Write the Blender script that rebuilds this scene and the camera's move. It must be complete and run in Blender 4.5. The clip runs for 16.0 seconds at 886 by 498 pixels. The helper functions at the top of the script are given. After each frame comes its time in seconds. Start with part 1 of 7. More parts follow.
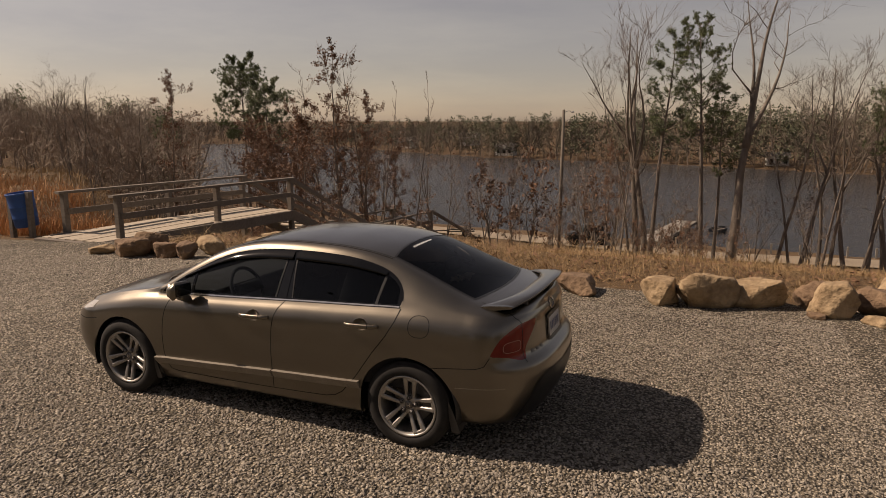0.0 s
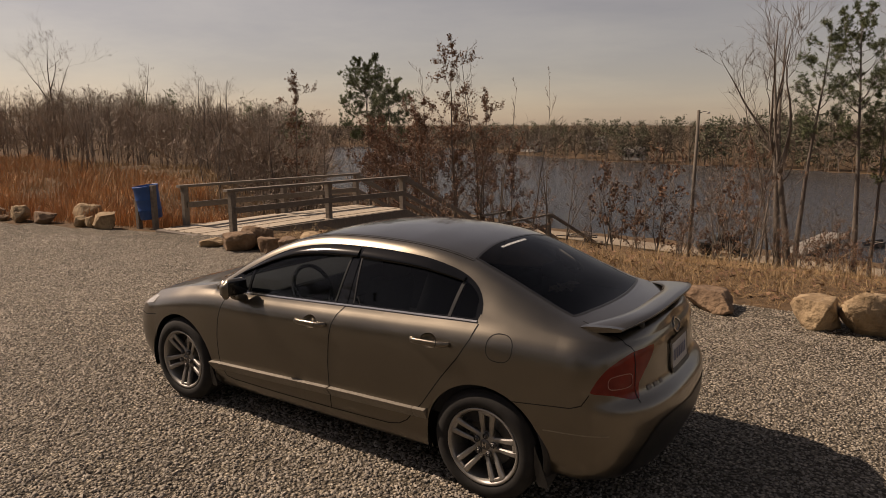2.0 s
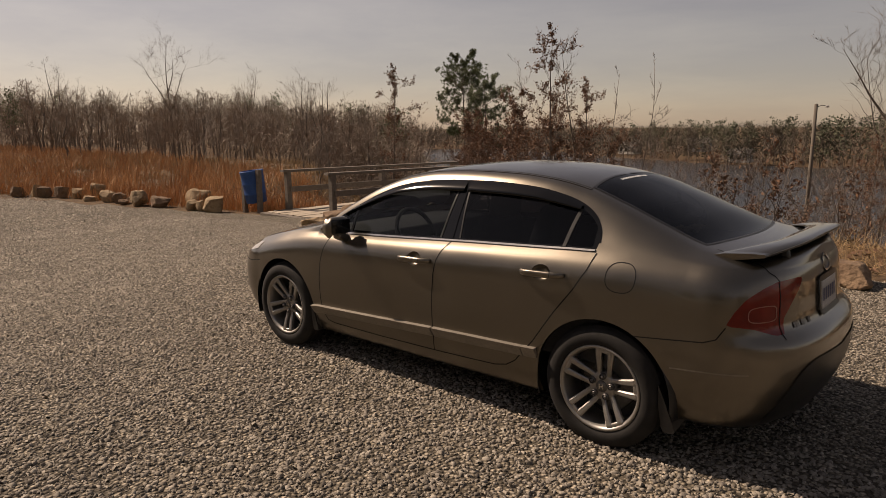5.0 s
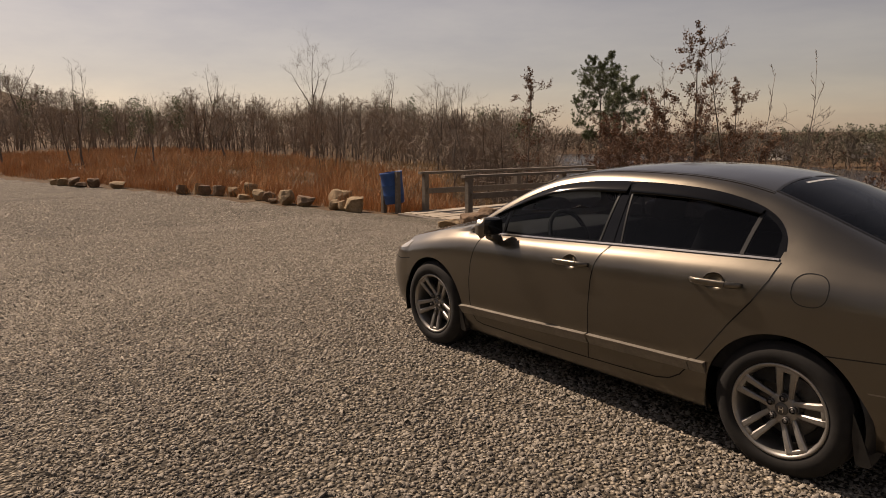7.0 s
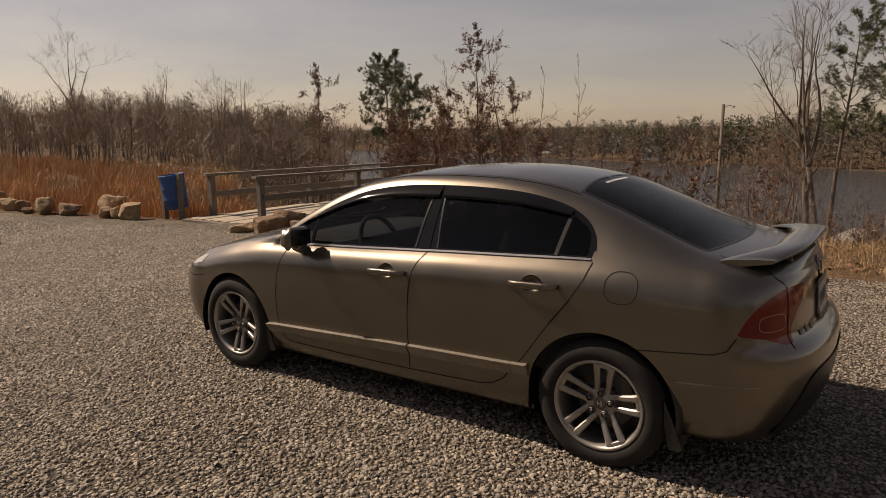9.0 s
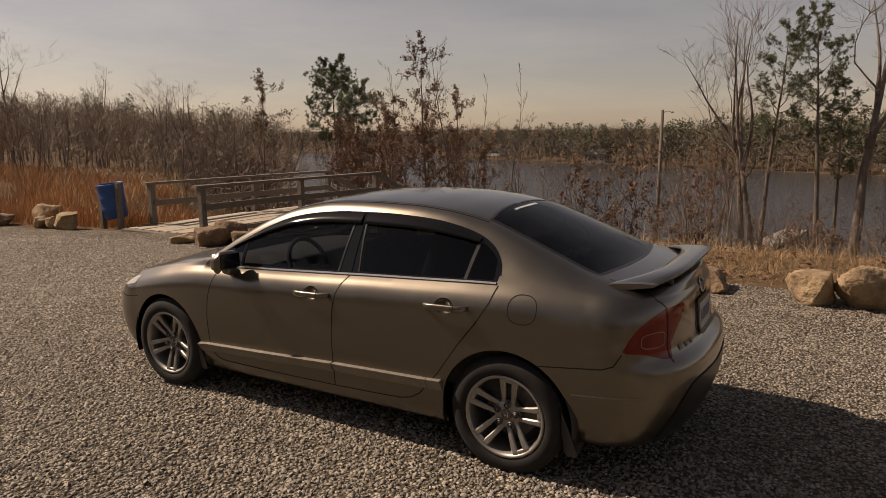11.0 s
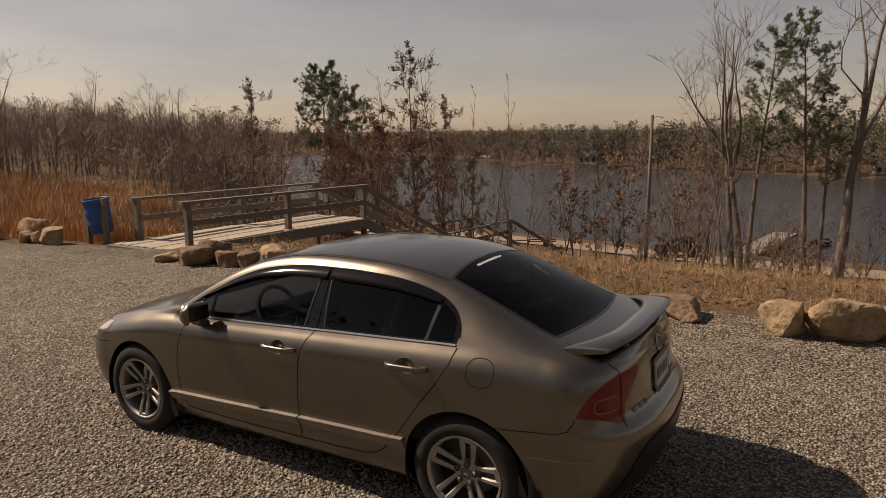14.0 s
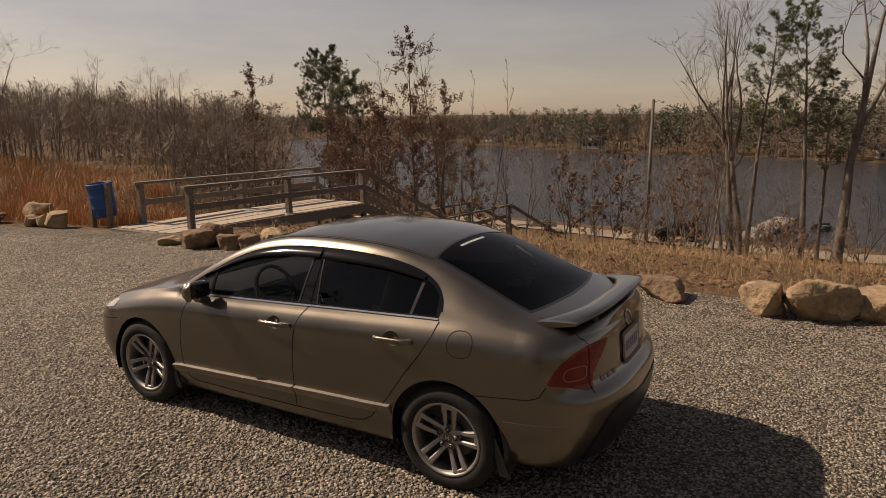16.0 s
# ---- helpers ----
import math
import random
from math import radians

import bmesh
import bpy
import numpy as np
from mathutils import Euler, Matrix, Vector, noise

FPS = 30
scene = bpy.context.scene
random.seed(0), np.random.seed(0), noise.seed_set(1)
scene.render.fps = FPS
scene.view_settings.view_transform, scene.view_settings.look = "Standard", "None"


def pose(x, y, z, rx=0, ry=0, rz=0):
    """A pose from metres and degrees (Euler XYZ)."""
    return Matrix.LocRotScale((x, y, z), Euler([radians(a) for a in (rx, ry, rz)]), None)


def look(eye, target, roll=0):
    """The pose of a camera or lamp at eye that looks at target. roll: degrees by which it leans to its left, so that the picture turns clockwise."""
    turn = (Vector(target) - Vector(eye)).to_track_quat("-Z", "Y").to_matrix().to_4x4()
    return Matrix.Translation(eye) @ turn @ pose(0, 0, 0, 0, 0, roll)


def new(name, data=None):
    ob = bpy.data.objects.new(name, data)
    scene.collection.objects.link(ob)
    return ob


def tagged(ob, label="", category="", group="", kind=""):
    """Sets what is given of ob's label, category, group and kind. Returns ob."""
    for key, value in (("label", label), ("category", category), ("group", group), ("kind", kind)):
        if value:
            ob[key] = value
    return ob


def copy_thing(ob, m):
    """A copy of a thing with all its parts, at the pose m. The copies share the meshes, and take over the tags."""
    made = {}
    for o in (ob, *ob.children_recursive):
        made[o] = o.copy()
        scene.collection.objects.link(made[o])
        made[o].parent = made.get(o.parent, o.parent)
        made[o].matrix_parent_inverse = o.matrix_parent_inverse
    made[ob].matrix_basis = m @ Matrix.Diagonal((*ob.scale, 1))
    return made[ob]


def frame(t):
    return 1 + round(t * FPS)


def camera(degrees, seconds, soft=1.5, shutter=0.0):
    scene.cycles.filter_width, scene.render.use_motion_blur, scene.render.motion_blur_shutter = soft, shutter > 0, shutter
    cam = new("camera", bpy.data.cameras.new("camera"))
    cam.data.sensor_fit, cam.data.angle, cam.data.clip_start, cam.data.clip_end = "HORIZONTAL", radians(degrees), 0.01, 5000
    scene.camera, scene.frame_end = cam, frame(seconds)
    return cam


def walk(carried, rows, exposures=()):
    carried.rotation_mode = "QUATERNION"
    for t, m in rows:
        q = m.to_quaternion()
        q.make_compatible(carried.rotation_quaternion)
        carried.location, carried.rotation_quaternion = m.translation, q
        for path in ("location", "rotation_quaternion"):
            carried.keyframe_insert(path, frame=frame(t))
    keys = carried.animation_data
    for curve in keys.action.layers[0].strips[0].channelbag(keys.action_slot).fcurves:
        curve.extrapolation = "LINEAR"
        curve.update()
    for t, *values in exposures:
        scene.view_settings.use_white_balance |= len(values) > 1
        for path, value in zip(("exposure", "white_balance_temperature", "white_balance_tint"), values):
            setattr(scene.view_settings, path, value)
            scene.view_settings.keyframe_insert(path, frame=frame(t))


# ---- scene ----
cam = camera(66.0, 16.0, soft=0.5)
PATH = [
    (0, (3.343, -4.953, 2.308), (2.581, -3.142, 1.937), 0.0),
    (0.5, (3.246, -4.632, 2.273), (2.438, -2.84, 1.905), -0.0),
    (1, (3.157, -4.354, 2.229), (2.26, -2.605, 1.864), 0.1),
    (1.5, (3.101, -4.114, 2.176), (2.102, -2.421, 1.811), 0.0),
    (2, (3.118, -3.983, 2.103), (2.042, -2.336, 1.743), 0.0),
    (2.5, (3.156, -3.956, 2.012), (2.039, -2.335, 1.659), 0.1),
    (3, (3.166, -3.949, 1.867), (2.015, -2.35, 1.52), 0.2),
    (5.5, (2.867, -3.901, 1.634), (1.506, -2.477, 1.287), -0.42),
    (6, (2.816, -3.96, 1.621), (1.375, -2.616, 1.28), -0.32),
    (6.5, (2.765, -3.971, 1.594), (1.263, -2.694, 1.258), -0.22),
    (7, (2.755, -3.97, 1.607), (1.205, -2.752, 1.272), -0.32),
    (7.5, (2.703, -3.913, 1.616), (1.122, -2.735, 1.281), -0.52),
    (8, (2.532, -3.799, 1.611), (0.971, -2.594, 1.277), -0.32),
    (8.5, (2.433, -3.714, 1.61), (1.072, -2.289, 1.272), -0.12),
    (9, (2.495, -3.855, 1.646), (1.382, -2.231, 1.296), -0.62),
    (9.5, (2.613, -3.962, 1.674), (1.567, -2.295, 1.323), -0.62),
    (10, (2.8, -3.962, 1.698), (1.777, -2.279, 1.35), -0.52),
    (12.5, (2.756, -3.931, 2.015), (1.777, -2.222, 1.669), -0.5),
    (13, (2.836, -3.887, 2.054), (1.859, -2.176, 1.708), -0.5),
    (13.5, (2.893, -3.859, 2.12), (1.917, -2.148, 1.775), -0.5),
    (14, (2.947, -3.878, 2.154), (1.971, -2.166, 1.81), -0.5),
    (14.5, (3.084, -4.032, 2.163), (2.106, -2.322, 1.82), -0.6),
    (15, (3.195, -4.152, 2.195), (2.216, -2.443, 1.848), -0.5),
    (15.5, (3.229, -4.157, 2.193), (2.252, -2.457, 1.798), -0.5),
    (16, (3.181, -4.065, 2.18), (2.203, -2.364, 1.792), -0.5),
]
walk(cam, [(t, look(eye, target, roll)) for t, eye, target, roll in PATH], [(0, 0.08, 6850, 18), (16, 0.08, 6850, 18)])

# ---- light ----
SUN_EL, SUN_AZ = radians(45), math.atan2(-0.98, -0.19)
world = bpy.data.worlds.new("sky")
scene.world = world
world.use_nodes = True
wn = world.node_tree.nodes
sky = wn.new("ShaderNodeTexSky")
sky.sky_type, sky.sun_disc = 'NISHITA', False
sky.sun_elevation, sky.sun_rotation = SUN_EL, SUN_AZ
sky.air_density, sky.dust_density, sky.ozone_density = 0.95, 0.48, 1.0
wn["Background"].inputs["Strength"].default_value = 0.071
haze = wn.new("ShaderNodeMix")
haze.data_type, haze.blend_type = 'RGBA', 'MULTIPLY'
haze.inputs[0].default_value, haze.inputs[7].default_value = 1.0, (1.0, 0.86, 0.74, 1)
soft_sky = wn.new("ShaderNodeHueSaturation")
soft_sky.inputs["Saturation"].default_value = 0.62
world.node_tree.links.new(sky.outputs[0], soft_sky.inputs["Color"])
world.node_tree.links.new(soft_sky.outputs[0], haze.inputs[6])
# faint thin cloud drawn out along the sky
wisp_co = wn.new("ShaderNodeTexCoord")
wisp_map = wn.new("ShaderNodeMapping")
wisp_map.inputs["Scale"].default_value, wisp_map.inputs["Rotation"].default_value = (1.2, 2.6, 9.0), (0.12, 0.1, 0.5)
wisp = wn.new("ShaderNodeTexNoise")
wisp.inputs["Scale"].default_value, wisp.inputs["Detail"].default_value, wisp.inputs["Roughness"].default_value = 1.6, 6.0, 0.6
wisp_ramp = wn.new("ShaderNodeValToRGB")
wisp_ramp.color_ramp.elements[0].position, wisp_ramp.color_ramp.elements[0].color = 0.40, (0.97, 0.97, 0.99, 1)
wisp_ramp.color_ramp.elements[1].position, wisp_ramp.color_ramp.elements[1].color = 0.75, (1.16, 1.14, 1.10, 1)
thin_cloud = wn.new("ShaderNodeMix")
thin_cloud.data_type, thin_cloud.blend_type = 'RGBA', 'MULTIPLY'
thin_cloud.inputs[0].default_value = 1.0
for a, b in ((wisp_co.outputs["Generated"], wisp_map.inputs["Vector"]), (wisp_map.outputs[0], wisp.inputs["Vector"]), (wisp.outputs["Fac"], wisp_ramp.inputs[0]), (haze.outputs[2], thin_cloud.inputs[6]),
             (wisp_ramp.outputs[0], thin_cloud.inputs[7]), (thin_cloud.outputs[2], wn["Background"].inputs["Color"])):
    world.node_tree.links.new(a, b)
sun = new("sun", bpy.data.lights.new("sun", 'SUN'))
sun.data.energy, sun.data.angle, sun.data.color = 5.0, radians(0.6), (1.0, 0.84, 0.66)
sun.matrix_world = look((-20, -4, 19.3), (0, 0, 0))

# ---- small helpers ----


def pchip(xs, ys):
    """A smooth curve through points that does not overshoot."""
    xs, ys = np.array(xs, float), np.array(ys, float)
    h, d = np.diff(xs), np.diff(ys) / np.diff(xs)
    m = np.zeros(len(xs))
    m[0], m[-1] = d[0], d[-1]
    for k in range(1, len(xs) - 1):
        if d[k - 1] * d[k] > 0:
            w1, w2 = 2 * h[k] + h[k - 1], h[k] + 2 * h[k - 1]
            m[k] = (w1 + w2) / (w1 / d[k - 1] + w2 / d[k])

    def at(x):
        x = np.clip(np.asarray(x, float), xs[0], xs[-1])
        k = np.clip(np.searchsorted(xs, x) - 1, 0, len(h) - 1)
        s = (x - xs[k]) / h[k]
        return ((1 + 2 * s) * (1 - s) ** 2 * ys[k] + s * (1 - s) ** 2 * h[k] * m[k]
                + s * s * (3 - 2 * s) * ys[k + 1] + s * s * (s - 1) * h[k] * m[k + 1])
    return at


def mesh(name, verts, faces, mat, smooth=False):
    me = bpy.data.meshes.new(name)
    me.from_pydata([tuple(v) for v in verts], [], [tuple(f) for f in faces])
    me.materials.append(mat)
    if smooth:
        me.polygons.foreach_set("use_smooth", [True] * len(me.polygons))
    me.update()
    return me


def part(name, data, parent=None, label="", m=None):
    """Links a mesh as one object under a thing or part."""
    ob = new(name, data)
    if parent:
        ob.parent = parent
    if m is not None:
        ob.matrix_basis = m
    if label:
        ob["label"] = label
    return ob


def thing(name, label, category, at=None, group="", kind="", data=None):
    ob = new(name, data)
    if at is not None:
        ob.matrix_basis = at
    return tagged(ob, label, category, group, kind)


def from_bm(name, bm, mat, smooth=False):
    me = bpy.data.meshes.new(name)
    bm.normal_update()
    bm.to_mesh(me)
    bm.free()
    me.materials.append(mat)
    if smooth:
        me.polygons.foreach_set("use_smooth", [True] * len(me.polygons))
    return me


def box(sx, sy, sz, bevel=0.0, seg=2, taper=1.0):
    bm = bmesh.new()
    bmesh.ops.create_cube(bm, size=1)
    for v in bm.verts:
        k = taper if v.co.z > 0 else 1.0
        v.co = (v.co.x * sx * k, v.co.y * sy * k, v.co.z * sz)
    if bevel:
        bmesh.ops.bevel(bm, geom=bm.edges[:], offset=bevel, segments=seg, affect='EDGES', profile=0.5)
    return bm


def lathe(profile, n=48, axis="y"):
    """Turns (radius, along) pairs round an axis."""
    vs, fs = [], []
    for r, a in profile:
        for k in range(n):
            c, s = math.cos(2 * math.pi * k / n), math.sin(2 * math.pi * k / n)
            vs.append((r * c, a, r * s) if axis == "y" else (r * c, r * s, a))
    for i in range(len(profile) - 1):
        for k in range(n):
            q = (i * n + k, i * n + (k + 1) % n, (i + 1) * n + (k + 1) % n, (i + 1) * n + k)
            fs.append(q if axis != "y" else q[::-1])
    return vs, fs


def tube(points, radii, n=6):
    """Verts and faces of a tapered tube along points."""
    vs, fs = [], []
    pts = [Vector(p) for p in points]
    side = None
    for i, p in enumerate(pts):
        d = (pts[min(i + 1, len(pts) - 1)] - pts[max(i - 1, 0)]).normalized()
        if side is None:
            side = d.orthogonal().normalized()
        side = (side - d * side.dot(d)).normalized()
        up = d.cross(side)
        for k in range(n):
            a = 2 * math.pi * k / n
            vs.append(p + (side * math.cos(a) + up * math.sin(a)) * radii[i])
    for i in range(len(pts) - 1):
        for k in range(n):
            fs.append((i * n + k, i * n + (k + 1) % n, (i + 1) * n + (k + 1) % n, (i + 1) * n + k))
    fs.append(tuple(range(n))[::-1])
    fs.append(tuple((len(pts) - 1) * n + k for k in range(n)))
    return vs, fs


# ---- materials ----


class Mat:
    """A node material with a principled shader, built up step by step."""

    def __init__(self, name, rough=0.6, metal=0.0, spec=0.5):
        self.m = bpy.data.materials.new(name)
        self.m.use_nodes = True
        self.t = self.m.node_tree
        self.p = self.t.nodes["Principled BSDF"]
        self.p.inputs["Roughness"].default_value = rough
        self.p.inputs["Metallic"].default_value = metal
        self.p.inputs["Specular IOR Level"].default_value = spec
        self.co = self.t.nodes.new("ShaderNodeTexCoord").outputs["Object"]

    def node(self, kind, **kw):
        n = self.t.nodes.new(kind)
        for k, v in kw.items():
            n.inputs[k].default_value = v
        return n

    def link(self, a, b):
        self.t.links.new(a, b)

    def stretched(self, s):
        n = self.t.nodes.new("ShaderNodeMapping")
        n.inputs["Scale"].default_value = s
        self.link(self.co, n.inputs["Vector"])
        return n.outputs[0]

    def noise(self, scale, detail=4.0, rough=0.55, co=None):
        n = self.node("ShaderNodeTexNoise", Scale=scale, Detail=detail, Roughness=rough)
        self.link(co or self.co, n.inputs["Vector"])
        return n.outputs["Fac"]

    def ramp(self, fac, stops):
        n = self.t.nodes.new("ShaderNodeValToRGB")
        e = n.color_ramp.elements
        while len(e) < len(stops):
            e.new(0.5)
        for k, (pos, col) in enumerate(stops):
            e[k].position = pos
            e[k].color = (*col, 1)
        self.link(fac, n.inputs[0])
        return n.outputs[0]

    def mix(self, fac, a, b, how='MIX'):
        n = self.t.nodes.new("ShaderNodeMix")
        n.data_type, n.blend_type = 'RGBA', how
        for sock, v in ((n.inputs[0], fac), (n.inputs[6], a), (n.inputs[7], b)):
            if isinstance(v, (int, float)):
                sock.default_value = v
            elif isinstance(v, tuple):
                sock.default_value = (*v, 1)
            else:
                self.link(v, sock)
        return n.outputs[2]

    def color(self, c):
        if isinstance(c, tuple):
            self.p.inputs["Base Color"].default_value = (*c, 1)
        else:
            self.link(c, self.p.inputs["Base Color"])
        return self

    def bump(self, h, strength=0.4, dist=0.01):
        n = self.node("ShaderNodeBump", Strength=strength, Distance=dist)
        self.link(h, n.inputs["Height"])
        self.link(n.outputs[0], self.p.inputs["Normal"])
        return self

    def rand(self, a, b):
        """A colour between a and b, by chance for each object and island."""
        o = self.t.nodes.new("ShaderNodeObjectInfo").outputs["Random"]
        return self.ramp(o, [(0.0, a), (1.0, b)])

    def island(self, stops):
        o = self.t.nodes.new("ShaderNodeNewGeometry").outputs["Random Per Island"]
        return self.ramp(o, stops)


def mottled(name, a, b, scale=8.0, rough=0.7, metal=0.0, bump=0.3, bscale=60.0, dist=0.005, spec=0.4, stretch=None):
    m = Mat(name, rough, metal, spec)
    co = m.stretched(stretch) if stretch else None
    big = m.noise(scale, 5, co=co)
    fine = m.noise(bscale, 3, co=co)
    col = m.ramp(big, [(0.3, a), (0.7, b)])
    m.color(m.mix(0.25, col, m.ramp(fine, [(0.3, tuple(x * 0.6 for x in a)), (0.7, tuple(min(1, x * 1.3) for x in b))])))
    if bump:
        m.bump(fine, bump, dist)
    return m.m


def glass(name, tint, gloss=1.45):
    m = Mat(name)
    m.t.nodes.remove(m.p)
    tr = m.node("ShaderNodeBsdfTransparent", Color=(*tint, 1))
    gl = m.node("ShaderNodeBsdfGlossy", Color=(1, 1, 1, 1), Roughness=0.02)
    fr = m.node("ShaderNodeFresnel", IOR=gloss)
    mx = m.t.nodes.new("ShaderNodeMixShader")
    m.link(fr.outputs[0], mx.inputs[0])
    m.link(tr.outputs[0], mx.inputs[1])
    m.link(gl.outputs[0], mx.inputs[2])
    m.link(mx.outputs[0], m.t.nodes["Material Output"].inputs["Surface"])
    return m.m


def paint_material():
    m = Mat("champagne_metallic_paint", 0.32, 0.95, 0.5)
    flake = m.noise(900, 2)
    dust = m.noise(3.0, 6)
    col = m.mix(0.35, (0.150, 0.132, 0.104), m.ramp(flake, [(0.3, (0.09, 0.079, 0.063)), (0.7, (0.22, 0.195, 0.155))]))
    m.color(m.mix(m.ramp(dust, [(0.45, (0, 0, 0)), (0.8, (0.2, 0.2, 0.2))]), col, (0.18, 0.162, 0.13)))
    m.link(m.ramp(dust, [(0.3, (0.29, 0.29, 0.29)), (0.8, (0.37, 0.37, 0.37))]), m.p.inputs["Roughness"])
    m.p.inputs["Coat Weight"].default_value = 0.85
    m.p.inputs["Coat Roughness"].default_value = 0.06
    return m.m


def gravel_material(stones=False):
    m = Mat("grey_gravel" if stones else "gravel_bed", 0.85, 0, 0.3)
    if stones:
        col = m.island([(0.0, (0.135, 0.114, 0.088)), (0.3, (0.225, 0.194, 0.151)), (0.65, (0.300, 0.262, 0.206)), (0.9, (0.38, 0.336, 0.267)), (1.0, (0.48, 0.43, 0.35))])
        m.color(m.mix(0.3, col, m.ramp(m.noise(140, 3), [(0.3, (0.098, 0.084, 0.077)), (0.7, (0.374, 0.353, 0.326))])))
        return m.m
    v = m.node("ShaderNodeTexVoronoi", Scale=42.0)
    m.link(m.co, v.inputs["Vector"])
    big = m.noise(0.35, 5)
    cell = m.t.nodes.new("ShaderNodeSeparateColor")
    m.link(v.outputs["Color"], cell.inputs[0])
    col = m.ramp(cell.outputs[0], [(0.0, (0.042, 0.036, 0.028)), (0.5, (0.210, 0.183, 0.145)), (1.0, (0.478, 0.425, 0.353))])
    # cell edges coloured near black, painting the shade between stones
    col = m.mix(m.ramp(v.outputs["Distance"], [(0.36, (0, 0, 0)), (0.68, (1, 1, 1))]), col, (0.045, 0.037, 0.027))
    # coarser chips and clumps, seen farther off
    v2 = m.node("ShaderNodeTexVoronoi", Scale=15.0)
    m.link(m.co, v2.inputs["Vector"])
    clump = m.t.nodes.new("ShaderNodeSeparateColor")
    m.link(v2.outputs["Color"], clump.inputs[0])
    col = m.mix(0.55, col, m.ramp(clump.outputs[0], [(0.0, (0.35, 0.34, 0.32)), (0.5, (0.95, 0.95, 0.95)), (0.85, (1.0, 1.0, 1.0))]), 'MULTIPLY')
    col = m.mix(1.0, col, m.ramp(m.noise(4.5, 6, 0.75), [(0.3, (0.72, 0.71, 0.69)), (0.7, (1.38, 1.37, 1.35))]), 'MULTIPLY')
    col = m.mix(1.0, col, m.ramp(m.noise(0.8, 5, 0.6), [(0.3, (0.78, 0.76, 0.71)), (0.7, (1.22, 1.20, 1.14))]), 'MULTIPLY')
    m.color(m.mix(m.ramp(big, [(0.35, (0, 0, 0)), (0.75, (0.15, 0.15, 0.15))]), col, (0.34, 0.295, 0.225)))
    inv = m.node("ShaderNodeMath", **{})
    inv.operation = 'SUBTRACT'
    inv.inputs[0].default_value = 1.0
    m.link(v.outputs["Distance"], inv.inputs[1])
    m.bump(inv.outputs[0], 0.9, 0.03)
    return m.m


PAINT = paint_material()
GRAVEL, STONE = gravel_material(), gravel_material(True)
RUBBER = mottled("tyre_rubber", (0.010, 0.0095, 0.009), (0.020, 0.0185, 0.017), 20, 0.85, 0, 0.2, 300, 0.001)
BLACK = mottled("black_trim", (0.012, 0.012, 0.012), (0.022, 0.021, 0.02), 15, 0.35, 0, 0, 60)
GLOSSBLACK = mottled("gloss_black_trim", (0.004, 0.004, 0.004), (0.007, 0.007, 0.007), 15, 0.06, 0, 0, 60, spec=0.4)
SEAM = mottled("panel_gap", (0.006, 0.006, 0.006), (0.01, 0.01, 0.01), 15, 0.9, 0, 0, 60)
SMOKED = mottled("smoked_acrylic", (0.003, 0.003, 0.003), (0.005, 0.005, 0.005), 15, 0.07, 0, 0, 60, spec=0.35)
ALLOY = mottled("alloy_wheel", (0.282, 0.268, 0.246), (0.378, 0.361, 0.334), 12, 0.45, 0.8, 0.05, 400, 0.001)
CHROME = mottled("chrome", (0.50, 0.485, 0.46), (0.60, 0.585, 0.56), 12, 0.2, 1.0, 0, 60)
STEEL = mottled("brake_steel", (0.10, 0.095, 0.09), (0.2, 0.19, 0.18), 20, 0.5, 0.8, 0.1, 200, 0.001)
TINT = glass("tinted_glass", (0.09, 0.097, 0.115), 1.33)
REARGLASS = glass("dark_rear_glass", (0.20, 0.208, 0.23), 1.16)
LIGHTTINT = glass("lightly_tinted_glass", (0.40, 0.42, 0.46), 1.33)
SCREEN = glass("windscreen_glass", (0.60, 0.64, 0.62), 1.5)
# paler than the body paint: the sun these strips catch is in the colour
MOULD = mottled("sun_paled_champagne_trim", (0.20, 0.178, 0.145), (0.27, 0.242, 0.20), 9, 0.5, 0.4, 0, 60)
CABIN = mottled("dark_cabin_cloth", (0.02, 0.02, 0.021), (0.035, 0.034, 0.034), 30, 0.9, 0, 0.3, 300, 0.002)
CABIN2 = mottled("grey_cabin_plastic", (0.03, 0.03, 0.03), (0.048, 0.048, 0.047), 30, 0.7, 0, 0.2, 300, 0.002)
REDLENS = mottled("red_lamp_lens", (0.115, 0.005, 0.003), (0.20, 0.012, 0.006), 14, 0.10, 0, 0.15, 160, 0.001, spec=0.4)
LAMPRING = mottled("pale_lamp_ring", (0.30, 0.13, 0.10), (0.38, 0.18, 0.14), 20, 0.2, 0, 0, 80)
PATCH_SHEET = mottled("tan_patch_sheet", (0.55, 0.44, 0.26), (0.70, 0.58, 0.36), 9, 0.9, 0, 0.3, 60, 0.002)
CHANNEL = mottled("grey_glass_channel", (0.022, 0.022, 0.022), (0.034, 0.033, 0.032), 12, 0.3, 0, 0, 60)
CLEARLENS = mottled("clear_lamp_lens", (0.45, 0.43, 0.40), (0.6, 0.57, 0.53), 20, 0.08, 0.2, 0, 80, spec=0.7)
PLATE = mottled("plate_white", (0.36, 0.36, 0.37), (0.44, 0.44, 0.44), 20, 0.4, 0, 0, 80)
PLATEBAR = mottled("plate_blue", (0.05, 0.07, 0.15), (0.06, 0.08, 0.18), 20, 0.4, 0, 0, 80)
WHITE = mottled("white_vinyl", (0.75, 0.75, 0.73), (0.82, 0.81, 0.8), 20, 0.4, 0, 0, 80)
WOOD = mottled("weathered_grey_timber", (0.117, 0.099, 0.079), (0.207, 0.176, 0.144), 3, 0.85, 0, 0.5, 40, 0.004, stretch=(1, 6, 6))
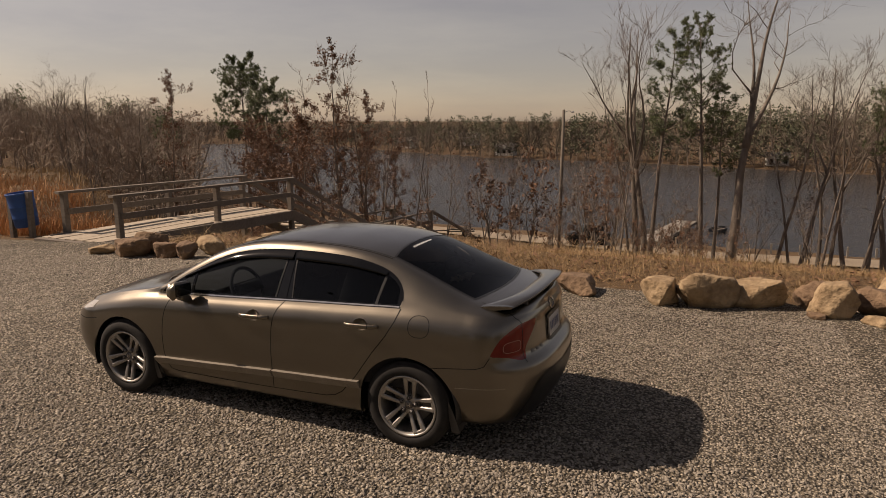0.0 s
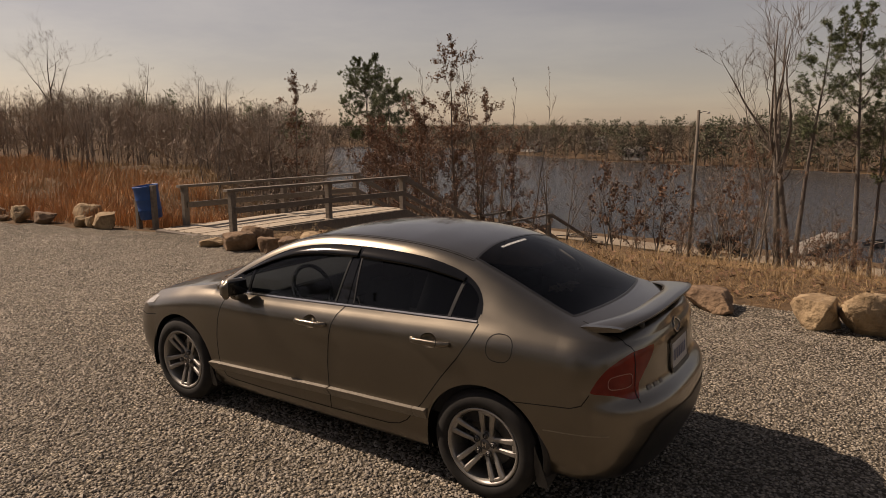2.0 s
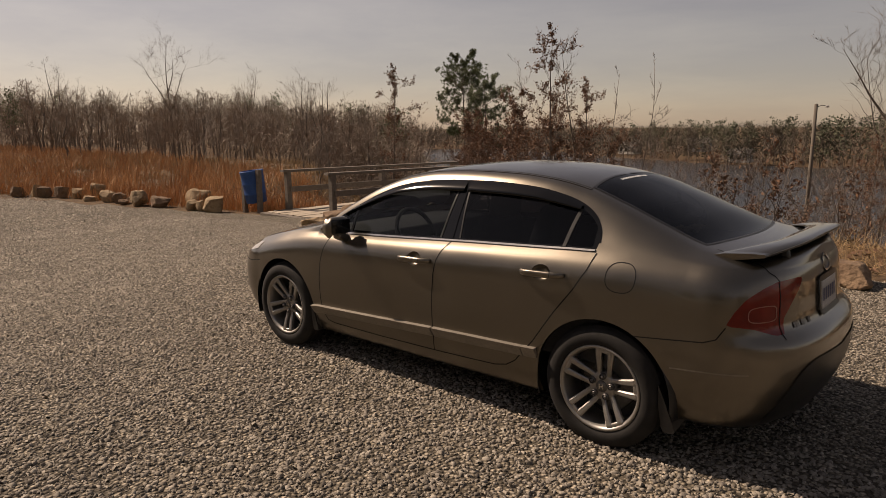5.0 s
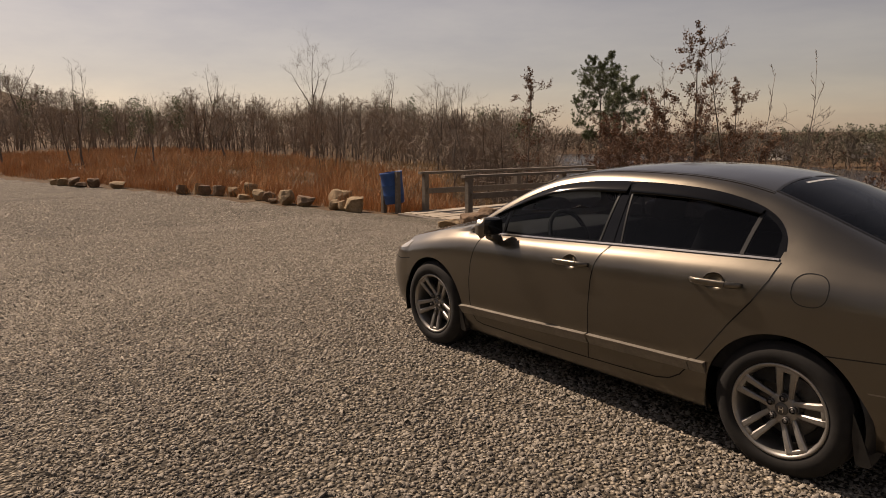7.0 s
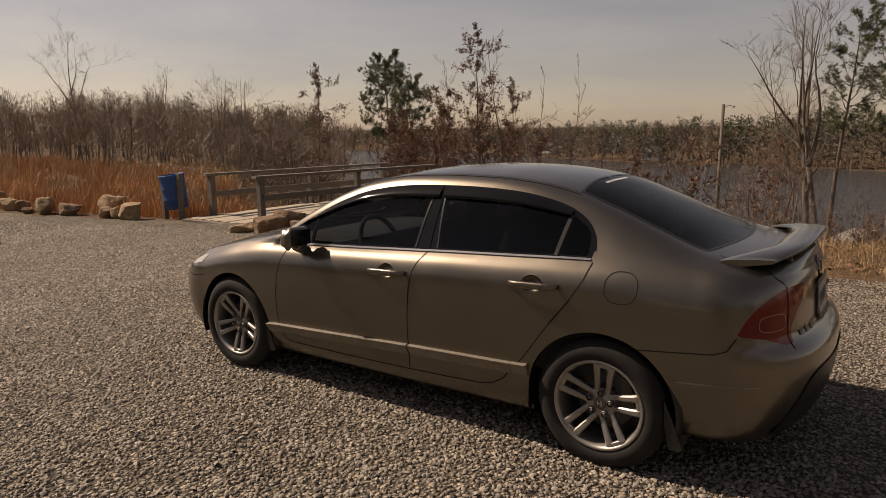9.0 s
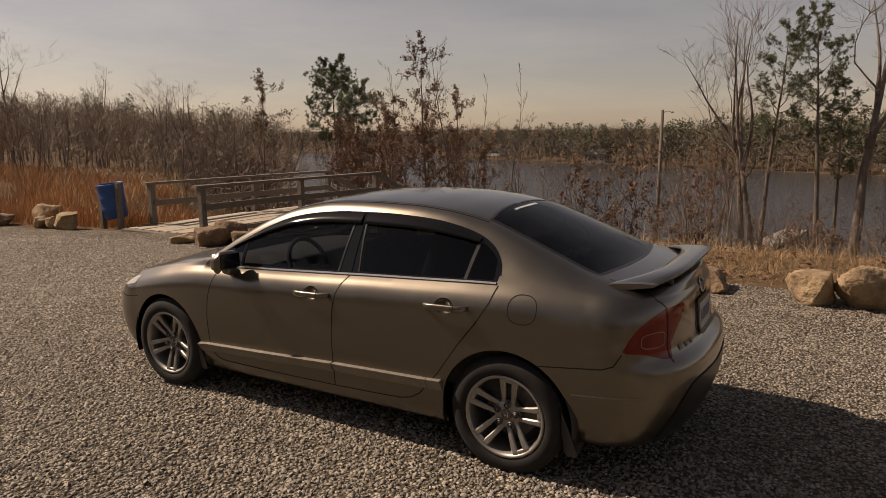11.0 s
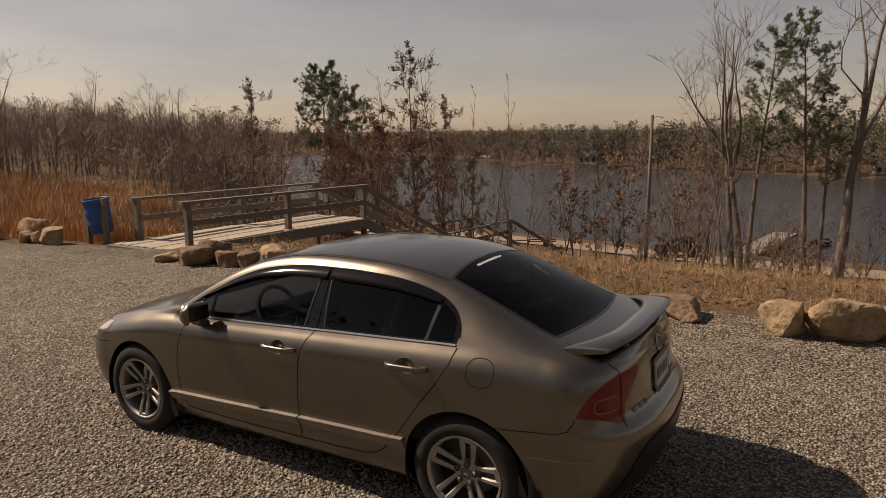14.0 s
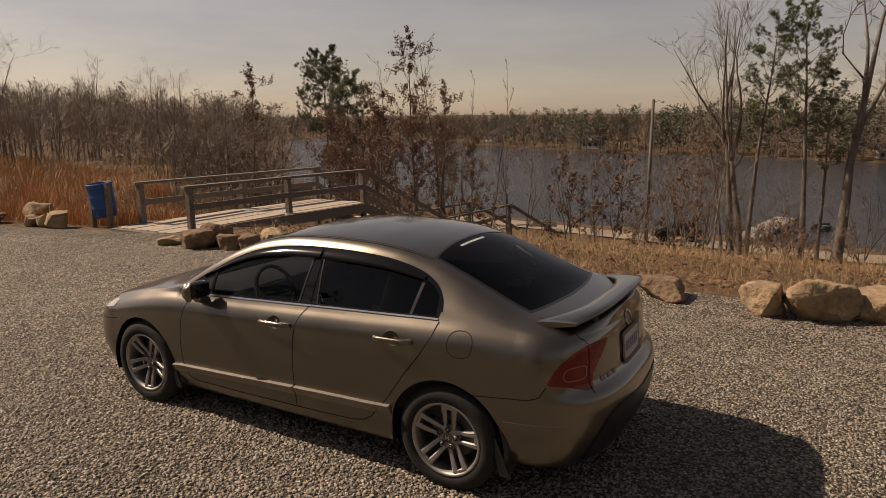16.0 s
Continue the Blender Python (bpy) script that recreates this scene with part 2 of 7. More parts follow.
DECK = mottled("pale_deck_boards", (0.306, 0.257, 0.194), (0.468, 0.396, 0.306), 3, 0.8, 0, 0.4, 40, 0.003, stretch=(1, 6, 6))
BLUE = mottled("blue_plastic", (0.016, 0.065, 0.23), (0.03, 0.10, 0.31), 4, 0.45, 0, 0.05, 60, 0.002)
ROCK = mottled("tan_sandstone", (0.174, 0.115, 0.062), (0.428, 0.321, 0.194), 4.0, 0.95, 0, 1.0, 11, 0.05)
ROCKRED = mottled("rusty_sandstone", (0.099, 0.061, 0.038), (0.270, 0.184, 0.113), 4.0, 0.95, 0, 1.0, 11, 0.05)
BARK = mottled("grey_brown_bark", (0.088, 0.072, 0.058), (0.225, 0.188, 0.153), 3, 0.95, 0, 0.8, 30, 0.01, stretch=(1, 1, 0.3))
TWIG = mottled("thin_twigs", (0.145, 0.113, 0.09), (0.25, 0.205, 0.168), 2, 0.95, 0, 0, 30)


def leaf_material(name, stops, patches=0.3, scale=1.2):
    m = Mat(name, 0.75, 0, 0.3)
    m.color(m.mix(patches, m.island(stops), m.ramp(m.noise(scale, 3), [(0.35, stops[0][1]), (0.65, stops[-1][1])])))
    return m.m


NEEDLE = leaf_material("pine_needles", [(0, (0.060, 0.076, 0.034)), (0.6, (0.115, 0.136, 0.060)), (1, (0.185, 0.200, 0.098))])
OAKLEAF = leaf_material("dry_oak_leaves", [(0, (0.088, 0.046, 0.027)), (0.6, (0.176, 0.095, 0.054)), (1, (0.284, 0.162, 0.095))])
GRASS = leaf_material("dry_broom_sedge", [(0, (0.205, 0.076, 0.023)), (0.5, (0.480, 0.215, 0.070)), (1, (0.680, 0.415, 0.200))], 0.5, 0.45)
STRAW = leaf_material("straw_grass", [(0, (0.193, 0.116, 0.052)), (0.5, (0.316, 0.202, 0.094)), (1, (0.440, 0.322, 0.171))])
FARWOOD = leaf_material("far_bare_wood", [(0, (0.165, 0.128, 0.097)), (0.5, (0.260, 0.204, 0.153)), (1, (0.375, 0.300, 0.230))])
FARSTEM = mottled("far_tree_stems", (0.105, 0.083, 0.064), (0.210, 0.168, 0.132), 0.4, 0.95, 0, 0, 3)
FARSHORE = leaf_material("far_shore_wood", [(0, (0.105, 0.084, 0.062)), (0.5, (0.130, 0.105, 0.078)), (1, (0.160, 0.130, 0.098))])
# far pine green lightened in the colour itself, standing for haze
FARPINE = leaf_material("haze_paled_pine_foliage", [(0, (0.080, 0.086, 0.050)), (1, (0.118, 0.122, 0.074))], 0.5, 0.05)


def ground_material():
    m = Mat("leaf_littered_soil", 0.95, 0, 0.2)
    a = m.ramp(m.noise(0.12, 6), [(0.35, (0.050, 0.032, 0.019)), (0.65, (0.115, 0.074, 0.041))])
    b = m.ramp(m.noise(6, 5), [(0.3, (0.045, 0.029, 0.017)), (0.7, (0.22, 0.145, 0.078))])
    m.color(m.mix(0.5, a, b))
    m.bump(m.noise(9, 5), 0.8, 0.06)
    return m.m


def water_material():
    m = Mat("lake_water", 0.08, 0, 0.5)
    m.color(m.ramp(m.noise(0.02, 3), [(0.3, (0.020, 0.022, 0.026)), (0.7, (0.030, 0.031, 0.034))]))
    m.p.inputs["IOR"].default_value = 1.33
    m.bump(m.noise(1.3, 5, 0.65, m.stretched((1.0, 0.5, 1))), 1.0, 0.25)
    return m.m


SOIL, WATER = ground_material(), water_material()

# ---- terrain: one sheet from the lot to the far shore ----
LAKE = -9.6


def lot_edge(x):
    """How far the level lot reaches towards the lake at x."""
    return np.interp(x, [-40, -28.5, -13, -11, -6, -3, 0, 10, 40], [0, 2.6, 6.2, 6.6, 6.2, 6.0, 6.0, 6.0, 6.0])


def ground_z(x, y):
    """Height of the ground, for arrays."""
    x, y = np.asarray(x, float), np.asarray(y, float)
    lot = 0.046 * np.clip(x + 1, -12.5, 0)
    over = np.clip(y - lot_edge(x), 0, None)
    # the field on the west side stays high, the rest falls to the lake
    high = np.clip((-x - 13) / 6, 0, 1) * np.clip((1.02 - (y + 4) / np.maximum(3 - x, 1)) / 0.25, 0, 1)
    fall = -0.05 * np.clip(over, 0, 2) - 0.215 * np.clip(over - 1.2, 0, None)
    shelf = np.maximum(fall, LAKE + 0.75 - lot)
    field = 0.03 * np.clip(over, 0, 14) - np.interp(x, [-80, -50, -25], [0.015, 0.05, 0.16]) * np.clip(over - 16, 0, None)
    z = lot + np.where(over > 0, shelf * (1 - high) + np.maximum(field, LAKE + 0.75 - lot) * high, 0)
    # lake bed, with a cove in the west
    shore = np.interp(x, [-400, -180, -110, -60, -30, -10, 15, 60, 200, 500], [120, 112, 104, 76, 64, 62, 60, 66, 90, 120])
    far = np.interp(x, [-600, -260, -200, -120, -70, -20, 20, 80, 200, 500], [190, 260, 300, 235, 205, 195, 176, 150, 170, 200])
    wet = np.clip((y - shore) / 6, 0, 1)
    z = z * (1 - wet) + (LAKE - 1.2) * wet
    z = np.where(wet >= 1, np.maximum(z, LAKE - 0.05 - 0.15 * np.clip(far - y, 0, None)), z)
    rise = np.clip(y - far, 0, 400)
    z = np.where(y > far, LAKE - 0.05 + 0.010 * rise + 3.0 * (1 - np.exp(-rise / 70)), z)
    # wooded ridge in the west
    t = np.clip((-x - 140) / 150, 0, 1)
    return z + 24 * t * t * (3 - 2 * t) * np.clip((75 - y) / 70, 0, 1)


def build_ground():
    xs = np.unique(np.concatenate([np.linspace(-1500, -420, 12), np.linspace(-420, -120, 50), np.linspace(-120, -24, 60), np.linspace(-24, 24, 97), np.linspace(24, 200, 34), np.linspace(200, 1500, 20)]))
    ys = np.unique(np.concatenate([np.linspace(-400, -12, 20), np.linspace(-12, 30, 85), np.linspace(30, 120, 46), np.linspace(120, 330, 40), np.linspace(330, 2500, 24)]))
    X, Y = np.meshgrid(xs, ys, indexing="ij")
    Z = ground_z(X, Y)
    Z = Z + np.where((Y > lot_edge(X) + 1), 0.10 * np.sin(X * 0.9 + Y * 0.4) * np.cos(Y * 0.7 - X * 0.3), 0)
    ni, nj = X.shape
    vs = np.stack([X, Y, Z], -1).reshape(-1, 3)
    fs = [(i * nj + j, (i + 1) * nj + j, (i + 1) * nj + j + 1, i * nj + j + 1) for i in range(ni - 1) for j in range(nj - 1)]
    me = mesh("ground", vs, fs, SOIL, True)
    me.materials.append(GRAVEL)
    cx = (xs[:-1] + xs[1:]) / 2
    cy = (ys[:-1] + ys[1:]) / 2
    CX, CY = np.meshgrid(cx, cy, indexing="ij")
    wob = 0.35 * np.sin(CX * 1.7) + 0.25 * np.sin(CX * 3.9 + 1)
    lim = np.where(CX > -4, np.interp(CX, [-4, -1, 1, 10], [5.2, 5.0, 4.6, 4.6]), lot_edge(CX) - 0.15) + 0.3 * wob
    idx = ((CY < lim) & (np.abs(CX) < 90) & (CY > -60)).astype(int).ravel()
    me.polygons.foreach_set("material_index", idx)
    return thing("ground", "grey gravel lot passing into leaf-littered brown soil", "ground", kind="structure", data=me)


build_ground()
water_me = mesh("water", [(-1500, 50, LAKE), (1500, 50, LAKE), (1500, 420, LAKE), (-1500, 420, LAKE)], [(0, 1, 2, 3)], WATER)
thing("water", "dark slate-blue lake with small ripples", "lake", kind="structure", data=water_me)

# ---- the car: nose towards -x, ground under it at z = 0 ----
zb_f = pchip([-2.3, -1.9, -1.0, 1.0, 1.7, 2.0, 2.3], [0.21, 0.18, 0.165, 0.17, 0.215, 0.228, 0.235])
belt_f = pchip([-2.3, -2.0, -1.75, -1.35, -0.96, -0.33, 0.09, 0.47, 0.81, 1.12, 1.4, 1.75, 2.0, 2.3],
               [0.60, 0.68, 0.745, 0.84, 0.900, 0.930, 0.950, 0.970, 0.985, 1.000, 1.005, 0.995, 0.985, 0.97])
rail_z = pchip([-2.3, -2.0, -1.75, -1.35, -1.05, -0.96, -0.69, -0.45, -0.24, 0.04, 0.33, 0.58, 0.83, 1.09, 1.3, 1.5, 1.74, 1.9, 2.1, 2.3],
               [0.62, 0.71, 0.78, 0.872, 0.928, 0.955, 1.125, 1.255, 1.325, 1.366, 1.374, 1.370, 1.350, 1.296, 1.222, 1.142, 1.058, 1.035, 1.02, 1.0])
rail_y = pchip([-2.3, -1.75, -1.35, -0.96, -0.69, -0.45, -0.24, 0.04, 0.33, 0.83, 1.09, 1.4, 1.74, 2.3],
               [0.70, 0.71, 0.735, 0.765, 0.70, 0.64, 0.605, 0.575, 0.57, 0.575, 0.57, 0.59, 0.615, 0.63])
top_z = pchip([-2.3, -2.1, -1.9, -1.7, -1.45, -1.2, -0.9, -0.6, -0.3, -0.1, 0.1, 0.35, 0.6, 0.85, 1.05, 1.3, 1.55, 1.8, 1.95, 2.1, 2.3],
              [0.60, 0.70, 0.78, 0.845, 0.905, 0.955, 1.085, 1.215, 1.33, 1.383, 1.407, 1.418, 1.414, 1.393, 1.360, 1.272, 1.170, 1.072, 1.056, 1.045, 1.02])
wide_f = pchip([-2.3, -1.75, -1.35, -0.9, 0.8, 1.35, 1.75, 2.3], [0.80, 0.955, 0.99, 1.0, 1.0, 0.992, 0.965, 0.9])
prof_f = pchip([0, 0.06, 0.14, 0.22, 0.35, 0.55, 0.74, 0.83, 0.89, 0.94, 0.975, 1.0],
               [0.790, 0.815, 0.838, 0.852, 0.868, 0.876, 0.873, 0.866, 0.852, 0.830, 0.806, 0.786])
NLOW, NGREEN, NTOP = 54, 24, 26


def section(x, z_from=None):
    """The half section of the body at x: rows of (y, z) from the underside up to the middle of the roof."""
    zb, zl = float(zb_f(x)), float(belt_f(x))
    ry, rz, tz, w = float(rail_y(x)), float(rail_z(x)), float(top_z(x)), float(wide_f(x))
    rows = [(0.45, zb + 0.06), (0.62, zb + 0.02), (0.74 * w, zb)]
    for q in np.linspace(0.012, 1, NLOW):
        rows.append((float(prof_f(q)) * w, zb + (zl - zb) * q))
    by = rows[-1][0]
    for s in np.linspace(0, 1, NGREEN + 1)[1:]:
        bulge = 0.018 * 4 * s * (1 - s) if x > -0.96 else 0
        rows.append((by + (ry - by) * s + bulge, zl + (rz - zl) * s))
    for s in np.linspace(0, 1, NTOP + 1)[1:]:
        rows.append((ry * (1 - s), rz + (tz - rz) * (1 - (1 - s) ** 2.3)))
    r = np.array(rows)
    for _ in range(9):
        k = slice(3 + NLOW - 2, len(r) - 1)
        mid = (np.roll(r, 1, 0) + np.roll(r, -1, 0)) / 2
        r[k] = 0.5 * r[k] + 0.5 * mid[k]
        r[-1, 1] = 0.5 * r[-1, 1] + 0.5 * r[-2, 1]
    return r


tail_x = pchip([0.2, 0.27, 0.34, 0.45, 0.58, 0.635, 0.665, 0.70, 0.74, 0.85, 0.95, 1.0, 1.1],
               [2.12, 2.19, 2.225, 2.255, 2.262, 2.254, 2.230, 2.195, 2.178, 2.168, 2.155, 2.14, 2.13])
nose_x = pchip([0.15, 0.2, 0.3, 0.45, 0.55, 0.62, 0.68, 0.75, 0.9], [-2.10, -2.15, -2.21, -2.25, -2.24, -2.19, -2.12, -2.05, -2.02])


def body_grid():
    """All points of the left half, stations along the car by rows up the section."""
    xs = np.linspace(-1.70, 1.75, 232)
    cols = [np.column_stack([np.full(len(r), x), r]) for x in xs for r in [section(x)]]

    def end(x0, reach, n_exp, cols0):
        out = []
        a = np.linspace(0, math.pi / 2, 37)[1:]
        for t in a:
            c, s = max(math.cos(t), 0.0) ** (2 / n_exp), math.sin(t) ** (2 / n_exp)
            ring = np.empty_like(cols0)
            for j, (_, y, z) in enumerate(cols0):
                x = x0 + (float(reach(z)) - x0) * s
                ring[j] = (x, y * c, z)
            base = section(x0)
            mid_x = x0 + (float(reach(1.0 if x0 > 0 else 0.78)) - x0) * s
            there = section(mid_x)
            k0 = 3 + NLOW - 10
            for j in range(k0, len(ring)):
                f = min(1, (j - k0) / 10)
                ring[j, 2] += f * (there[j, 1] - base[j, 1])
            out.append(ring)
        return out
    rear = end(1.75, tail_x, 2.7, cols[-1])
    front = end(-1.70, nose_x, 2.3, cols[0])
    return np.array(front[::-1] + cols + rear)


GRID = body_grid()
NI, NJ = GRID.shape[:2]
SIDE_ROWS = 3 + NLOW + NGREEN + 3


def poly_sdf(poly):
    """Signed distance to a closed outline in two coordinates, negative inside."""
    p = np.array(poly, float)
    q = np.roll(p, -1, 0)

    def at(u, v):
        u, v = np.asarray(u, float), np.asarray(v, float)
        d, inside = np.full(u.shape, 9e9), np.zeros(u.shape, bool)
        for (ax, az), (bx, bz) in zip(p, q):
            ex, ez = bx - ax, bz - az
            t = np.clip(((u - ax) * ex + (v - az) * ez) / (ex * ex + ez * ez + 1e-12), 0, 1)
            d = np.minimum(d, np.hypot(u - ax - t * ex, v - az - t * ez))
            cross = (az > v) != (bz > v)
            inside ^= cross & (u < ax + (v - az) * ex / (ez if abs(ez) > 1e-9 else 1e-9))
        return np.where(inside, -d, d)
    return at


def rounded(points, n=6, closed=True):
    """A smooth curve through points."""
    p = np.array(points, float)
    m = len(p)
    out = []
    for k in range(m if closed else m - 1):
        a, b, c, d = (p[(k + o) % m] if closed else p[min(max(k + o, 0), m - 1)] for o in (-1, 0, 1, 2))
        for t in np.arange(n) / n:
            out.append(0.5 * (2 * b + (c - a) * t + (2 * a - 5 * b + 4 * c - d) * t * t + (3 * b - a - 3 * c + d) * t ** 3))
    if not closed:
        out.append(p[-1])
    return np.array(out)


TOPLINE = [(-0.91, 0.925), (-0.69, 1.063), (-0.45, 1.190), (-0.24, 1.264), (0.04, 1.306), (0.33, 1.316), (0.58, 1.313), (0.83, 1.294), (1.04, 1.248), (1.17, 1.188), (1.24, 1.115), (1.262, 1.05)]
BELT = [(1.255, 1.006), (1.12, 1.002), (0.81, 0.988), (0.47, 0.973), (0.09, 0.953), (-0.33, 0.932), (-0.94, 0.905)]
DLO = np.vstack([rounded(TOPLINE, 6, False), BELT])
topline_f = pchip([p[0] for p in TOPLINE], [p[1] for p in TOPLINE])
line_f = pchip([p[0] for p in BELT][::-1], [p[1] for p in BELT][::-1])


def window(x0b, x0t, x1b, x1t, lo=0.018, hi=0.022):
    """A pane's outline between two leaning edges, inside the window opening."""
    low = [(x, float(line_f(x)) + lo) for x in np.linspace(x0b, x1b, 14)]
    high = [(x, float(topline_f(x)) - hi) for x in np.linspace(x1t, x0t, 18)]
    return low + high


GLASS_F = window(-0.60, -0.58, 0.19, 0.235)
GLASS_T = window(-0.86, -0.70, -0.63, -0.615, 0.018, 0.026)
GLASS_R = window(0.365, 0.325, 1.055, 1.085)
GLASS_Q = window(1.085, 1.112, 1.236, 1.225, 0.018, 0.020)
DOOR_F = [(-0.80, 0.915), (-0.845, 0.80), (-0.872, 0.70), (-0.885, 0.58), (-0.885, 0.43), (-0.875, 0.33), (-0.84, 0.275), (-0.77, 0.262), (-0.3, 0.258), (0.185, 0.265), (0.198, 0.38), (0.20, 0.59), (0.21, 0.76), (0.225, 0.85), (0.25, 0.91), (0.295, 0.964)]
DOOR_R = [(0.295, 0.964), (0.25, 0.91), (0.225, 0.85), (0.21, 0.76), (0.20, 0.59), (0.198, 0.38), (0.185, 0.265), (0.45, 0.272), (0.66, 0.28), (0.745, 0.30), (0.81, 0.34), (0.938, 0.485), (1.068, 0.67), (1.178, 0.81), (1.244, 0.92), (1.268, 1.0)]
LAMP = [(1.935, 0.740), (1.968, 0.812), (2.002, 0.865), (2.044, 0.904), (2.083, 0.931), (2.30, 0.945), (2.30, 0.70), (2.11, 0.69), (2.036, 0.727), (1.98, 0.738)]
ARCH_R = [(1.335 + 0.374 * math.cos(a), 0.302 + 0.374 * math.sin(a)) for a in np.linspace(-0.25, math.pi + 0.25, 60)] + [(0.95, 0.0), (1.72, 0.0)]
ARCH_F = [(-1.34 + 0.366 * math.cos(a), 0.302 + 0.366 * math.sin(a)) for a in np.linspace(-0.25, math.pi + 0.25, 60)] + [(-1.72, 0.0), (-0.97, 0.0)]
SCREEN_B = rounded([(-1.20, 0.0), (-1.18, 0.2), (-1.12, 0.42), (-1.02, 0.60), (-0.94, 0.685), (-0.72, 0.665), (-0.45, 0.60), (-0.22, 0.555), (-0.13, 0.50), (-0.155, 0.3), (-0.17, 0.0),
                    (-0.155, -0.3), (-0.13, -0.50), (-0.22, -0.555), (-0.45, -0.60), (-0.72, -0.665), (-0.94, -0.685), (-1.02, -0.60), (-1.12, -0.42), (-1.18, -0.2)], 4)
REAR_B = rounded([(1.055, 0.0), (1.06, 0.25), (1.085, 0.47), (1.12, 0.505), (1.4, 0.525), (1.70, 0.548), (1.745, 0.535), (1.785, 0.35), (1.81, 0.15), (1.815, 0.0),
                  (1.81, -0.15), (1.785, -0.35), (1.745, -0.535), (1.70, -0.548), (1.4, -0.525), (1.12, -0.505), (1.085, -0.47), (1.06, -0.25)], 4)


CUPS = [[(hx + 0.060 * math.cos(a), hz + 0.043 * math.sin(a)) for a in np.linspace(0, 2 * math.pi, 28)[:-1]] for hx, hz in ((0.975, 0.872), (0.035, 0.835))]


def cut_body():
    """Lays the grid's lines onto the outlines of panes, doors, lamps and arches, and gives each face its region."""
    g = GRID.copy()
    locked = np.zeros((NI, NJ), bool)
    region = np.zeros((NI - 1, NJ - 1, 2), int)
    diag, fixed = np.zeros((NI - 1, NJ - 1), int), np.zeros((NI - 1, NJ - 1), bool)
    side = np.arange(NJ) < SIDE_ROWS
    cuts = [(9, ARCH_R, "s"), (9, ARCH_F, "s"), (5, DLO, "s"), (1, GLASS_F, "s"), (2, GLASS_R, "s"), (3, GLASS_Q, "s"), (4, GLASS_T, "s"),
            (10, LAMP, "s"), (11, SCREEN_B, "t"), (12, REAR_B, "t"), (8, CUPS[0], "s"), (8, CUPS[1], "s"), (6, DOOR_F, "s"), (7, DOOR_R, "s")]
    for code, outline, kind in cuts:
        sdf = poly_sdf(outline)
        use = side if kind == "s" else np.arange(NJ) >= 3 + NLOW + NGREEN - 6
        phi = sdf(g[..., 0], g[..., 2] if kind == "s" else -g[..., 1])
        phi[:, ~use] = 9
        if code in (10,):
            phi = np.where(g[..., 0] < 1.8, 9, np.maximum(phi, np.interp(g[..., 2], [0.70, 0.76, 0.82, 0.90, 0.95], [0.575, 0.56, 0.50, 0.40, 0.36]) - g[..., 1]))
        phi[np.abs(phi) < 0.0006] = 0
        for di, dj in ((1, 0), (0, 1)):
            a, b = phi[:NI - di, :NJ - dj], phi[di:, dj:]
            for i, j in np.argwhere((a * b < 0) & (np.abs(a) < 1) & (np.abs(b) < 1)):
                i2, j2 = i + di, j + dj
                fa, fb = phi[i, j], phi[i2, j2]
                if fa * fb >= 0:
                    continue
                t = fa / (fa - fb)
                (ti, tj), far = ((i, j), t) if (t < 0.5 and not locked[i, j]) or locked[i2, j2] else ((i2, j2), 1 - t)
                if locked[ti, tj] or far > 0.8:
                    continue
                g[ti, tj] = g[i, j] + (g[i2, j2] - g[i, j]) * t
                phi[ti, tj], locked[ti, tj] = 0, True
        four = np.stack([phi[:-1, :-1], phi[1:, :-1], phi[1:, 1:], phi[:-1, 1:]])
        zero = np.abs(four) < 1e-9
        across0 = zero[0] & zero[2] & (four[1] * four[3] < 0) & ~fixed
        across1 = zero[1] & zero[3] & (four[0] * four[2] < 0) & ~fixed
        diag[across1] = 1
        fixed |= across0 | across1
        three = np.where(diag[None] == 0, np.stack([four[0] + four[1] + four[2], four[0] + four[2] + four[3]]), np.stack([four[0] + four[1] + four[3], four[1] + four[2] + four[3]]))
        same = ~fixed
        three = np.where(same[None], four.sum(0)[None], three)
        inside = np.moveaxis(three, 0, -1) < -1e-9
        over = (region == 0) | ((region == 5) & (code <= 5)) if code not in (6, 7) else (region == 0)
        region[inside & over] = code
    return g, region, diag


CUT, REGION, DIAG = cut_body()


def region_mesh(name, codes, mat, flip=False, both=False, push=0.0):
    """A mesh of the faces of some regions, of the left half, the right half or both."""
    hit = np.isin(REGION, codes)
    vs, fs, seen = [], [], {}
    for sgn in ((-1, 1) if both else ((1,) if flip else (-1,))):
        for i, j in np.argwhere(hit.any(-1)):
            four = [(i, j), (i + 1, j), (i + 1, j + 1), (i, j + 1)]
            if hit[i, j].all():
                shapes = [four]
            elif DIAG[i, j] == 0:
                shapes = [[four[0], four[1], four[2]]] if hit[i, j, 0] else [[four[0], four[2], four[3]]]
            else:
                shapes = [[four[0], four[1], four[3]]] if hit[i, j, 0] else [[four[1], four[2], four[3]]]
            for shape in shapes:
                ring = []
                for a, b in shape:
                    mid = b == NJ - 1 or abs(CUT[a, b, 1]) < 1e-4
                    key = (a, b, 0 if mid else sgn)
                    if key not in seen:
                        seen[key] = len(vs)
                        vs.append((CUT[a, b, 0], sgn * CUT[a, b, 1], CUT[a, b, 2]))
                    if seen[key] not in ring:
                        ring.append(seen[key])
                if len(ring) > 2:
                    fs.append(ring if sgn < 0 else ring[::-1])
    return mesh(name, vs, fs, mat, True)


from mathutils.bvhtree import BVHTree


